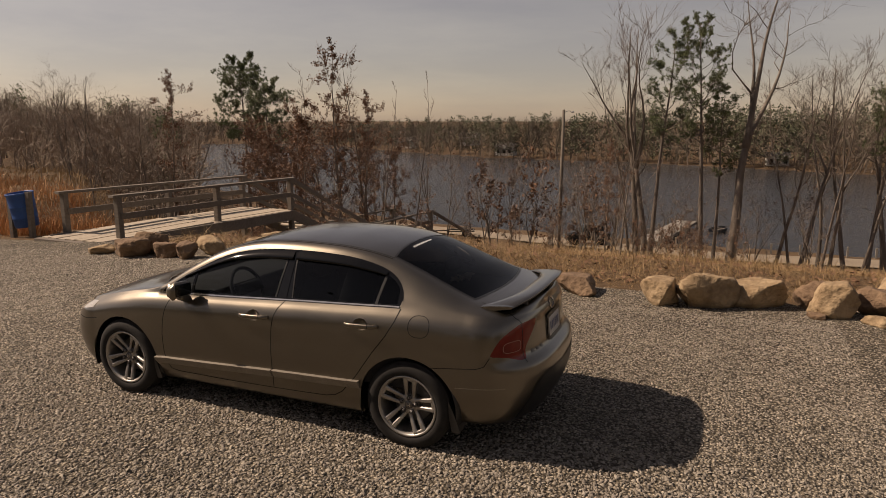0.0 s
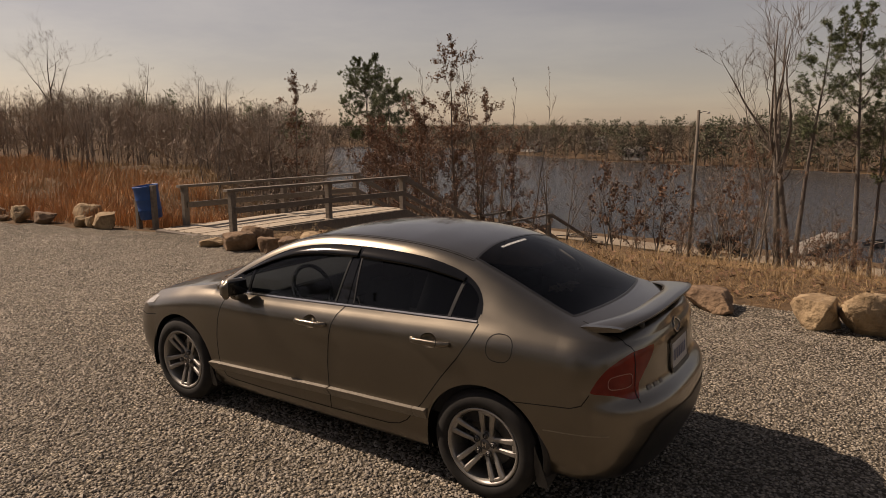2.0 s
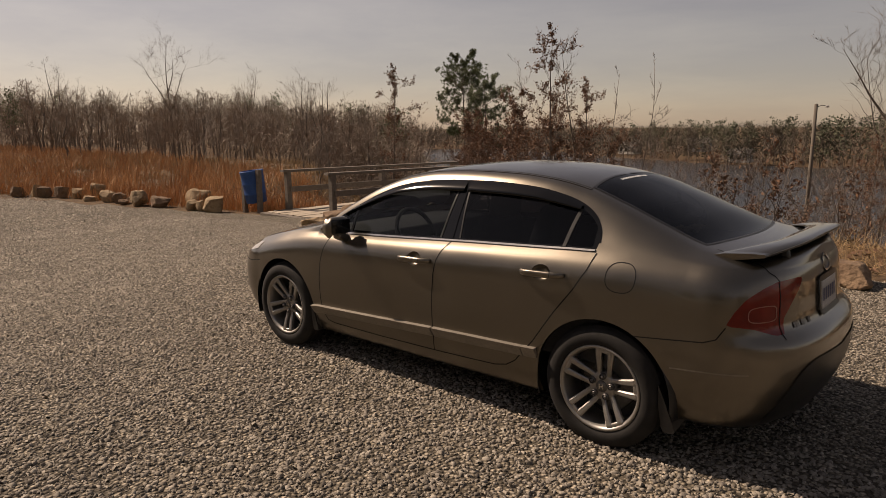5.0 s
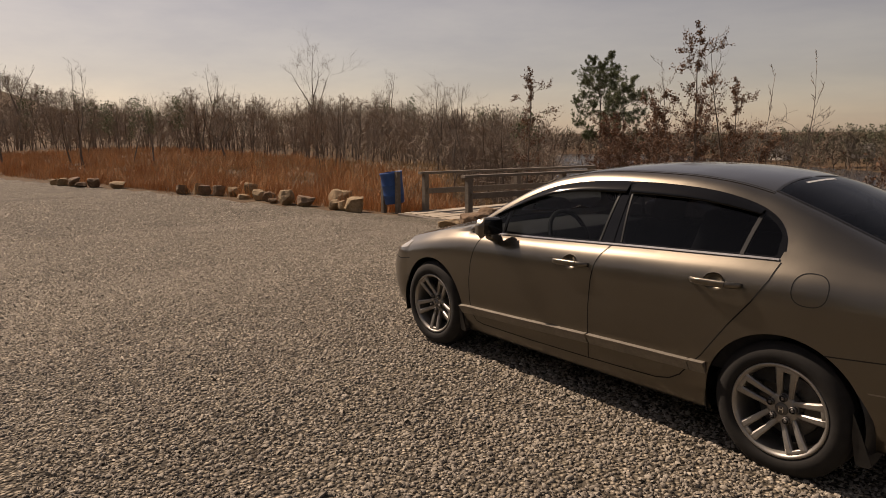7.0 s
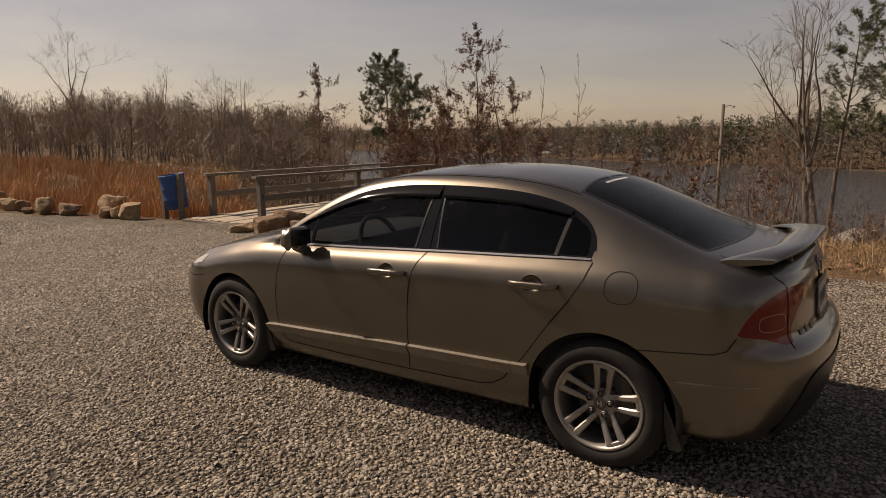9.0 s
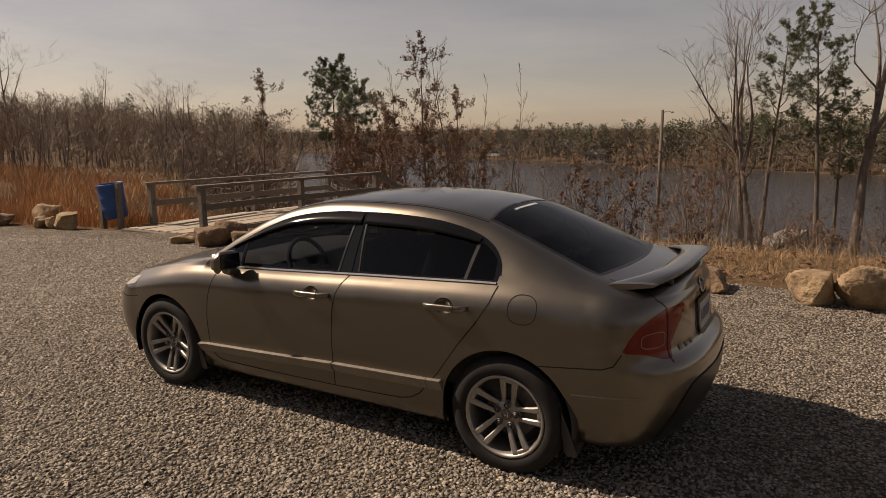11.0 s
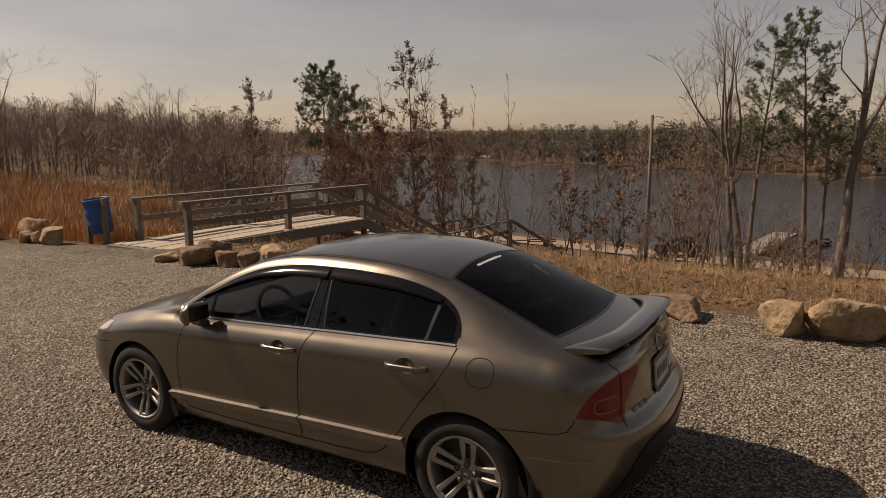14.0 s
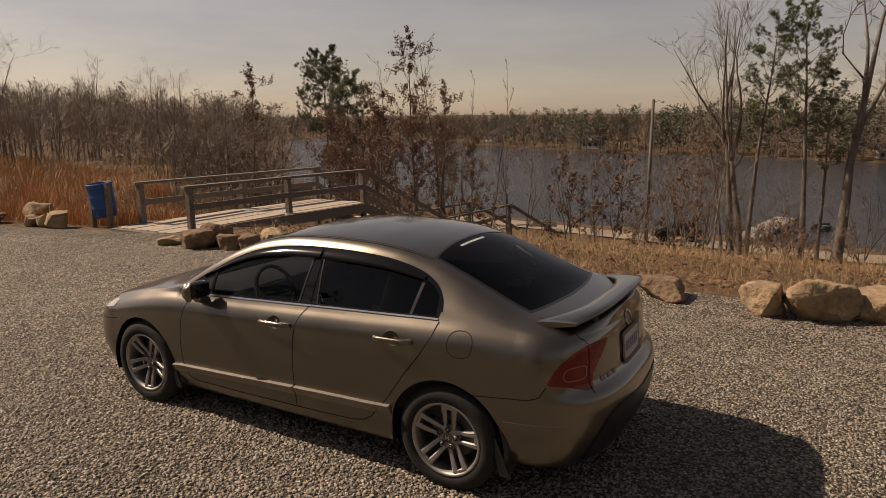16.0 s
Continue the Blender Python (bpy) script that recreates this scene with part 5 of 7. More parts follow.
class Soup:
    """Collects verts and faces of many small shapes."""

    def __init__(self):
        self.v, self.f = [], []

    def add(self, vs, fs):
        n = len(self.v)
        self.v += [tuple(p) for p in vs]
        self.f += [tuple(a + n for a in f) for f in fs]

    def mesh(self, name, mat, smooth=True):
        return mesh(name, self.v, self.f, mat, smooth)


def path_from(rng, p, d, length, steps, wander, lift):
    """A crooked line of growth."""
    pts, d = [Vector(p)], Vector(d).normalized()
    for _ in range(steps):
        d = (d + Vector((rng.gauss(0, wander), rng.gauss(0, wander), rng.gauss(0, wander) + lift))).normalized()
        pts.append(pts[-1] + d * (length / steps))
    return pts, d


def leaf_tri(rng, p, size, soup):
    a = Vector((rng.gauss(0, 1), rng.gauss(0, 1), rng.gauss(0, 1))).normalized()
    b = a.orthogonal().normalized()
    b = (b * math.cos(1.7 * rng.random()) + a.cross(b) * math.sin(6.28 * rng.random())).normalized()
    q = [p - a * size * 0.6, p + b * size * 0.32, p + a * size * 0.6, p - b * size * 0.32]
    soup.add(q, [(0, 1, 2, 3)])


def make_tree(name, seed, height, radius, lean=(0, 0), first=0.35, limbs=16, reach=0.30, rise=0.7, subs=5, twigs=3, leaves=0, leaf=0.09, leaf_from=0.0, forks=0, needles=0, crown_from=0.5, thin=1.0, shape="round"):
    """A prototype: trunk with limbs as one part, twigs and leaves as the crown."""
    rng = random.Random(seed)
    wood, fine, green = Soup(), Soup(), Soup()
    trunks = []
    pts, _ = path_from(rng, (0, 0, -0.3), (lean[0], lean[1], 1), height, 12, 0.018 if needles else 0.055, 0.02)
    trunks.append((pts, radius))
    for _ in range(forks):
        k = rng.randint(5, 8) if height > 10 else rng.randint(3, 6)
        a = rng.uniform(0, 6.28)
        f, _ = path_from(rng, pts[k], (0.40 * math.cos(a) + lean[0], 0.40 * math.sin(a) + lean[1], 1), height * (1 - k / 12) * rng.uniform(0.75, 1.0), 9, 0.10, 0.04)
        trunks.append((f, radius * (1 - k / 14) * 0.80))
    for pts, r0 in trunks:
        m = len(pts) - 1
        wood.add(*tube(pts, [max(r0 * (1 - 0.93 * (k / m) ** 0.85), 0.008) * (1.25 if k == 0 else 1) for k in range(m + 1)], 7))
        count = max(3, int(limbs / len(trunks)))
        for k in range(count):
            f = first + (0.985 - first) * min(1, (k + rng.uniform(-0.4, 1.2)) / count) if k else first
            f = max(f, 0.04)
            i = min(int(f * m), m - 1)
            p = pts[i].lerp(pts[i + 1], f * m - i)
            a = k * 2.4 + rng.uniform(-0.5, 0.5)
            if shape == "cone":
                L = height * reach * (1.05 - f) / (1.05 - first) * rng.uniform(0.7, 1.15)
            else:
                L = height * reach * (0.35 + 0.65 * math.sin(math.pi * min(1, max(0.08, (f - first) / (1.02 - first)) ** 0.7))) * rng.uniform(0.65, 1.15)
            if not needles:
                a += rng.uniform(-0.9, 0.9)
                L *= rng.choice((0.45, 0.7, 1.0, 1.0, 1.25))
            up = rise * rng.uniform(0.5, 1.5)
            lp, ld = path_from(rng, p, (math.cos(a), math.sin(a), up), L, 5, 0.14 if needles else 0.27, 0.09)
            lr = max(r0 * (1 - 0.9 * f) * (0.40 if needles else 0.33) * min(1.1, 0.5 + L / (height * reach + 0.01) * 0.6), 0.009) * thin
            wood.add(*tube(lp, [max(lr * (1 - 0.85 * q / 5), 0.006) for q in range(6)], 5))
            ends = []
            for _ in range(subs):
                q = rng.uniform(0.3, 1.0)
                j = min(int(q * 5), 4)
                sp = lp[j].lerp(lp[j + 1], q * 5 - j)
                b = rng.uniform(0, 6.28)
                sd = (lp[j + 1] - lp[j]).normalized() + Vector((math.cos(b), math.sin(b), rng.uniform(-0.2, 0.9))) * 0.8
                sl = L * rng.uniform(0.22, 0.5)
                tp, td = path_from(rng, sp, sd, sl, 3, 0.2, 0.08)
                fine.add(*tube(tp, [max(lr * 0.4, 0.009) * thin, max(lr * 0.3, 0.007) * thin, 0.006 * thin, 0.004 * thin], 3))
                ends.append(tp)
                for _ in range(twigs):
                    u = rng.uniform(0.2, 1.0)
                    j2 = min(int(u * 3), 2)
                    wp = tp[j2].lerp(tp[j2 + 1], u * 3 - j2)
                    wd = (tp[j2 + 1] - tp[j2]).normalized() + Vector((rng.gauss(0, 0.6), rng.gauss(0, 0.6), rng.gauss(0.25, 0.5)))
                    wl, _ = path_from(rng, wp, wd, sl * rng.uniform(0.4, 0.8), 2, 0.2, 0.06)
                    fine.add(*tube(wl, [0.0065 * thin, 0.005 * thin, 0.003 * thin], 3))
                    ends.append(wl)
            if leaves and f >= leaf_from:
                for tp in ends:
                    for _ in range(leaves):
                        q = rng.random() * (len(tp) - 1)
                        j = min(int(q), len(tp) - 2)
                        leaf_tri(rng, tp[j].lerp(tp[j + 1], q - j) + Vector((rng.gauss(0, 0.05), rng.gauss(0, 0.05), rng.gauss(-0.02, 0.05))), leaf * rng.uniform(0.6, 1.3), green)
            if needles and f >= crown_from:
                # brushes of long needles round the outer ends of the twigs
                for tp in ends + [lp[2:]]:
                    for c in (tp[-1], tp[-1].lerp(tp[-2], 0.6)):
                        c = c + Vector((rng.gauss(0, 0.04), rng.gauss(0, 0.04), rng.gauss(0.02, 0.03)))
                        for _ in range(needles):
                            dirn = Vector((rng.gauss(0, 1), rng.gauss(0, 1), rng.gauss(0.35, 0.75))).normalized()
                            s = dirn.orthogonal().normalized() * leaf * 0.085
                            green.add([c - s, c + s, c + dirn * leaf * rng.uniform(0.7, 1.3)], [(0, 1, 2)])
    meshes = [("trunk", wood.mesh(name + "_trunk", BARK)), ("crown", fine.mesh(name + "_twigs", TWIG))]
    if green.f:
        meshes.append(("foliage", green.mesh(name + "_foliage", NEEDLE if needles else OAKLEAF, False)))
    return meshes


PROTO = {
    "bare_a": make_tree("bare_a", 11, 15, 0.17, first=0.3, limbs=22, reach=0.26, rise=1.0, subs=5, twigs=4, forks=1),
    "bare_b": make_tree("bare_b", 12, 14, 0.21, (0.06, 0.03), first=0.38, limbs=20, reach=0.24, rise=1.2, subs=5, twigs=4, forks=2),
    "bare_c": make_tree("bare_c", 13, 12, 0.10, (-0.05, 0.02), first=0.25, limbs=18, reach=0.18, rise=1.5, subs=4, twigs=3),
    "bare_d": make_tree("bare_d", 14, 16, 0.20, first=0.45, limbs=24, reach=0.30, rise=0.8, subs=6, twigs=4, forks=3),
    "wood_a": make_tree("wood_a", 15, 15, 0.16, first=0.32, limbs=15, reach=0.26, rise=1.0, subs=4, twigs=3, forks=1),
    "wood_b": make_tree("wood_b", 16, 14, 0.14, (0.05, 0.03), first=0.36, limbs=14, reach=0.22, rise=1.3, subs=4, twigs=3, forks=2),
    "wood_c": make_tree("wood_c", 17, 12, 0.11, (-0.04, 0.02), first=0.28, limbs=13, reach=0.18, rise=1.6, subs=3, twigs=3),
    "wood_d": make_tree("wood_d", 18, 13, 0.13, (0.02, -0.04), first=0.40, limbs=15, reach=0.28, rise=0.8, subs=4, twigs=3, forks=1),
    "lean_l": make_tree("lean_l", 21, 19, 0.30, (-0.12, 0.0), first=0.42, limbs=26, reach=0.24, rise=0.9, subs=6, twigs=4, forks=2),
    "lean_r": make_tree("lean_r", 27, 22, 0.40, (0.13, 0.0), first=0.45, limbs=26, reach=0.22, rise=0.9, subs=7, twigs=4, forks=2),
    "slim_r": make_tree("slim_r", 23, 17, 0.20, (0.09, 0.0), first=0.36, limbs=26, reach=0.27, rise=0.75, subs=7, twigs=4, forks=1),
    "pine_a": make_tree("pine_a", 31, 19, 0.25, (0.01, 0), first=0.54, limbs=27, reach=0.125, rise=0.45, subs=6, twigs=3, needles=13, leaf=0.205, crown_from=0.54),
    "pine_b": make_tree("pine_b", 34, 14, 0.16, (0.0, 0.01), first=0.57, limbs=30, reach=0.15, rise=0.25, subs=6, twigs=4, needles=17, leaf=0.17, crown_from=0.5),
    "oak_a": make_tree("oak_a", 41, 9.5, 0.10, (0.02, 0), first=0.18, limbs=34, reach=0.18, rise=1.1, subs=5, twigs=3, leaves=6, leaf=0.085),
    "oak_b": make_tree("oak_b", 42, 7.0, 0.07, (-0.03, 0.02), first=0.12, limbs=28, reach=0.25, rise=0.9, subs=5, twigs=3, leaves=8, leaf=0.080),
    "sapling": make_tree("sapling", 51, 8.0, 0.045, (0.07, 0.0), first=0.3, limbs=11, reach=0.16, rise=1.6, subs=3, twigs=2),
    "sapling_b": make_tree("sapling_b", 52, 6.5, 0.04, (-0.04, 0.02), first=0.25, limbs=10, reach=0.2, rise=1.4, subs=3, twigs=3),
    "shrub": make_tree("shrub", 61, 3.4, 0.03, first=0.05, limbs=16, reach=0.5, rise=1.6, subs=4, twigs=3, forks=3),
    "shrub_leafy": make_tree("shrub_leafy", 62, 2.6, 0.03, first=0.05, limbs=16, reach=0.5, rise=1.3, subs=4, twigs=3, forks=3, leaves=2, leaf=0.09),
    "thicket": make_tree("thicket", 64, 6.0, 0.05, first=0.06, limbs=24, reach=0.42, rise=1.2, subs=5, twigs=3, forks=4, thin=1.3),
    "brush": make_tree("brush", 63, 5.5, 0.05, first=0.08, limbs=11, reach=0.4, rise=1.5, subs=3, twigs=2, forks=3, leaves=1, leaf=0.10, leaf_from=0.1),
}
LABELS = {"wood": ("leafless grey-brown tree in the woods past the field", "tree"), "bare": ("tall leafless tree on the wooded lake bank", "tree"), "lean": ("tall leafless tree leaning over the lake shore", "tree"), "slim": ("slim leafless tree leaning over the lake shore", "tree"),
          "pine": ("tall pine with a sparse dark green crown", "pine tree"), "oak": ("small oak holding dry brown leaves", "oak tree"), "sapling": ("thin leafless sapling on the bank", "sapling"),
          "shrub": ("leafless multi-stemmed shrub in dry grass", "shrub"), "thicket": ("tan leafless thicket of fine branches by the lake", "shrub"), "brush": ("tangled brown underbrush on the bank", "shrub")}
FIRST = {}


def plant(kind, x, y, height=None, turn=0.0, z=None, wide=None, top=None):
    """Sets a tree of a kind at a place, scaled to a height or to the level of its top."""
    zz = gz(x, y) if z is None else z
    if top is not None:
        height = top - zz
    base = {"wood_a": 15, "wood_b": 14, "wood_c": 12, "wood_d": 13, "bare_a": 15, "bare_b": 14, "bare_c": 12, "bare_d": 16, "lean_l": 19, "lean_r": 22, "slim_r": 17, "pine_a": 19, "pine_b": 14, "oak_a": 9.5, "oak_b": 7, "sapling": 8, "sapling_b": 6.5, "thicket": 6.0, "shrub": 3.4, "shrub_leafy": 2.6, "brush": 5.5}[kind]
    s = (height or base) / base
    w = wide or s
    m = Matrix.Translation((x, y, zz)) @ Matrix.Rotation(radians(turn), 4, 'Z') @ Matrix.Diagonal((w, w, s, 1))
    if kind not in FIRST:
        stem = kind.split("_")[0]
        lab, cat = LABELS[stem]
        name = {"bare": "bare_tree", "wood": "bare_tree", "lean": "leaning_tree", "slim": "leaning_tree", "pine": "pine_tree", "oak": "oak_tree", "brush": "underbrush"}.get(stem, stem)
        ob = thing(name, lab, cat, m, "trees and shrubs on the bank")
        for pn, me in PROTO[kind]:
            part(pn, me, ob)
        FIRST[kind] = ob
        return ob
    src = FIRST[kind]
    keep = src.matrix_basis.copy()
    src.matrix_basis = Matrix()
    ob = copy_thing(src, m)
    src.matrix_basis = keep
    return ob


# the tall group by the shore: kind, place, level of the top, turn
for kind, x, y, top, turn in (
        ("lean_l", -2.6, 46.5, 9.5, 0), ("bare_b", -2.0, 45.8, 10.5, 40), ("pine_a", -1.6, 45.0, 8.2, 20), ("bare_c", -3.2, 47.0, 6.5, 100), ("pine_a", 1.75, 45.0, 9.0, 130), ("lean_r", 3.6, 45.5, 13.5, 0),
        ("slim_r", 6.4, 47.5, 5.0, 0), ("bare_c", 7.6, 47.0, 6.0, 10), ("slim_r", 8.0, 46.8, 7.0, 65), ("slim_r", 9.8, 47.0, 5.0, -50), ("slim_r", 11.2, 48.0, 7.5, 170), ("bare_a", 9.6, 50.0, 6.0, 70),
        ("bare_b", 13.5, 49.0, 7.0, 20), ("bare_d", 15.5, 47.0, 7.5, 200), ("thicket", -6.5, 45.0, -2.2, 0), ("thicket", -5.2, 44.0, -1.4, 60), ("thicket", -4.0, 45.5, -1.0, 130), ("thicket", -2.8, 44.0, -1.8, 210), ("thicket", -1.2, 43.5, -2.6, 280), ("thicket", 0.8, 44.5, -2.4, 30), ("thicket", 5.0, 44.0, -2.6, 100), ("thicket", 8.4, 44.5, -2.2, 170), ("pine_a", 12.4, 48.5, 6.0, 300), ("bare_c", 9.2, 45.2, 5.5, 160), ("bare_c", 11.6, 46.2, 6.5, 240), ("pine_a", 2.6, 46.5, 4.5, 250),
        ("brush", 5.4, 47.0, -2.5, 0), ("brush", 8.8, 48.5, -2.0, 90), ("brush", 1.0, 46.0, -2.8, 40),
        ("bare_c", -4.6, 46.0, 4.5, 180), ("oak_a", -4.4, 42.0, 1.0, 30), ("bare_c", -3.5, 43.0, 4.0, 300),
        # on the bank in the middle
        ("oak_a", -11.3, 18.9, 5.3, 0), ("oak_b", -12.6, 18.4, 3.2, 40), ("oak_b", -13.8, 19.8, 2.4, 100), ("oak_b", -15.2, 21.5, 1.6, 140), ("oak_a", -10.6, 19.6, 3.4, 70), ("bare_c", -12.8, 20.4, 4.6, 30), ("bare_c", -11.0, 20.5, 5.0, 150),
        ("oak_b", -10.2, 21.8, 1.6, 220), ("oak_b", -12.0, 20.2, 2.6, 280), ("oak_b", -14.6, 18.9, 1.2, 20), ("oak_b", -11.7, 22.0, 2.0, 190),
        ("sapling", -9.0, 18.0, 3.8, 0), ("sapling", -7.9, 18.6, 4.2, 20), ("sapling_b", -8.2, 21.0, 2.6, 0), ("sapling_b", -7.0, 23.0, 0.6, 100), ("brush", -8.6, 24.0, 0.9, 0), ("brush", -7.4, 26.0, 0.6, 90), ("sapling_b", -6.4, 24.5, 1.2, 200), ("brush", -9.8, 25.0, 1.3, 160),
        ("pine_b", -24.7, 30.2, 6.2, 0), ("pine_b", -23.4, 31.0, 4.9, 120), ("oak_a", -19.1, 17.9, 4.3, 60), ("brush", -22.5, 29.0, 1.4, 0), ("brush", -24.0, 28.0, 1.2, 70), ("brush", -20.6, 20.0, 1.3, 0),
        ("brush", -17.5, 24.0, 1.6, 40), ("brush", -19.0, 26.0, 1.8, 80), ("oak_b", -17.0, 23.0, 1.8, 10), ("oak_b", -16.2, 20.4, 1.4, 300), ("brush", -14.4, 22.4, 1.6, 200), ("brush", -12.0, 23.5, 1.6, 250), ("brush", -16.0, 26.0, 1.6, 20), ("brush", -13.2, 26.0, 1.6, 60),
        ("oak_b", -18.5, 23.0, 2.6, 15), ("oak_b", -17.2, 22.2, 2.1, 75), ("oak_b", -19.8, 24.5, 2.4, 130), ("oak_b", -16.4, 24.2, 2.0, 190),
        ("shrub", -5.4, 24.2, 0.4, 0), ("shrub_leafy", -4.6, 23.6, 0.6, 50), ("shrub", -3.8, 24.4, -0.2, 120), ("shrub_leafy", -6.2, 23.2, 0.1, 200), ("shrub_leafy", -2.6, 25.5, -0.6, 20), ("brush", -2.2, 33.0, 0.2, 0), ("brush", -3.4, 34.0, 1.0, 90), ("brush", -4.4, 35.0, 0.7, 180),
        ("shrub_leafy", 1.3, 21.5, -1.6, 0), ("shrub_leafy", 2.1, 22.0, -1.9, 90), ("shrub_leafy", 0.9, 20.0, -1.9, 200), ("shrub", -1.0, 14.0, 0.1, 100), ("sapling_b", -2.9, 16.5, 1.4, 0), ("sapling_b", -1.2, 18.0, 0.9, 80)):
    plant(kind, x, y, None, turn, top=top)
for row in (("shrub_leafy", 2.3, 12.6, 1.1, 35), ("shrub_leafy", 2.7, 12.9, 1.0, 95), ("shrub_leafy", 2.0, 13.1, 0.9, 160), ("shrub", -0.4, 10.5, 0.9, 0), ("shrub", 0.8, 12.0, 1.1, 60), ("shrub_leafy", -1.6, 11.0, 1.0, 20), ("shrub", -2.4, 10.0, 1.3, 140), ("shrub_leafy", -3.4, 9.6, 1.2, 70), ("shrub_leafy", 3.6, 17.0, 1.2, 10), ("shrub", 5.6, 14.0, 1.0, 0), ("shrub_leafy", 0.2, 9.2, 0.6, 15), ("shrub", 1.8, 9.8, 0.8, 200), ("shrub_leafy", 2.9, 10.8, 0.7, 120), ("shrub", 4.2, 11.4, 0.8, 250), ("shrub_leafy", -1.0, 12.6, 1.0, 300), ("shrub_leafy", 6.6, 10.4, 0.6, 60), ("shrub", 3.2, 13.0, 1.0, 30), ("shrub_leafy", 1.2, 14.2, 1.1, 170), ("shrub", -5.2, 9.4, 1.2, 45), ("shrub_leafy", -6.2, 10.2, 1.2, 80)):
    plant(*row)
for row in (("brush", -15.5, 11.5, 2.4, 10), ("brush", -18.0, 13.0, 2.8, 80), ("brush", -21.0, 14.5, 3.0, 150), ("wood_c", -24.5, 19.0, 5.2, 40), ("wood_d", -28.0, 21.0, 5.6, 110), ("wood_a", -30.0, 27.0, 6.6, 20), ("wood_b", -34.0, 25.0, 6.2, 140), ("wood_c", -22.0, 22.5, 5.4, 75), ("wood_d", -37.0, 22.0, 5.6, 200)):
    plant(*row)
# woods beyond the field and round the cove
wr = random.Random(7)
for k in range(40):
    az = radians(wr.uniform(42, 98))
    d = wr.uniform(48, 90) if math.degrees(az) > 46 else wr.uniform(52, 75)
    x, y = 3 - d * math.sin(az), -4 + d * math.cos(az)
    if y > np.interp(x, [-180, -110, -60, -30], [108, 100, 72, 60]):
        continue
    kind = wr.choice(["wood_a", "wood_b", "wood_c", "wood_d", "wood_c", "wood_b", "wood_d"])
    top = 1.7 + d * (wr.uniform(0.026, 0.054) if k % 7 else wr.uniform(0.05, 0.072))
    plant(kind, x, y, None, wr.uniform(0, 360), wide=wr.uniform(0.55, 0.85), top=top)
for k in range(8):
    az = radians(wr.uniform(43, 95))
    d = wr.uniform(46, 95)
    x, y = 3 - d * math.sin(az), -4 + d * math.cos(az)
    if y < np.interp(x, [-200, -70, -50, -20], [4, 12, 26, 24]) or y > np.interp(x, [-180, -110, -60, -30], [108, 100, 72, 60]):
        continue
    plant("brush", x, y, wr.uniform(2.5, 4.5), wr.uniform(0, 360))
for kind, x, y, top in (("bare_d", -50.3, 24.0, 8.6), ("bare_a", -81.7, 27.1, 9.8), ("bare_c", -95.6, 14.3, 11.3), ("bare_c", -94.0, 15.5, 11.0), ("bare_b", -96.6, 7.8, 10.8), ("bare_a", -64.0, 40.2, 8.7), ("bare_d", -52.6, 39.0, 6.4), ("bare_a", -60.0, 30.0, 5.5)):
    plant(kind, x, y, None, x * 7, top=top)


# ---- far woods on the other shore and the western ridge ----


def limb_strip(tris, pts, r0, r1, sides=3):
    """Adds a tapered stem along points: three-sided, or a single blade."""
    m = len(pts) - 1
    for k in range(m):
        p, q = pts[k], pts[k + 1]
        d = (q - p).normalized()
        s = d.orthogonal().normalized()
        t = d.cross(s)
        ra, rb = r0 + (r1 - r0) * k / m, r0 + (r1 - r0) * (k + 1) / m
        ring = [s * math.cos(a) + t * math.sin(a) for a in (0.3, 2.39, 4.49)] if sides == 3 else [s, -s]
        for j in range(3 if sides == 3 else 1):
            u, v = ring[j], ring[(j + 1) % len(ring)]
            tris.append((p + u * ra, p + v * ra, q + v * rb))
            tris.append((p + u * ra, q + v * rb, q + u * rb))


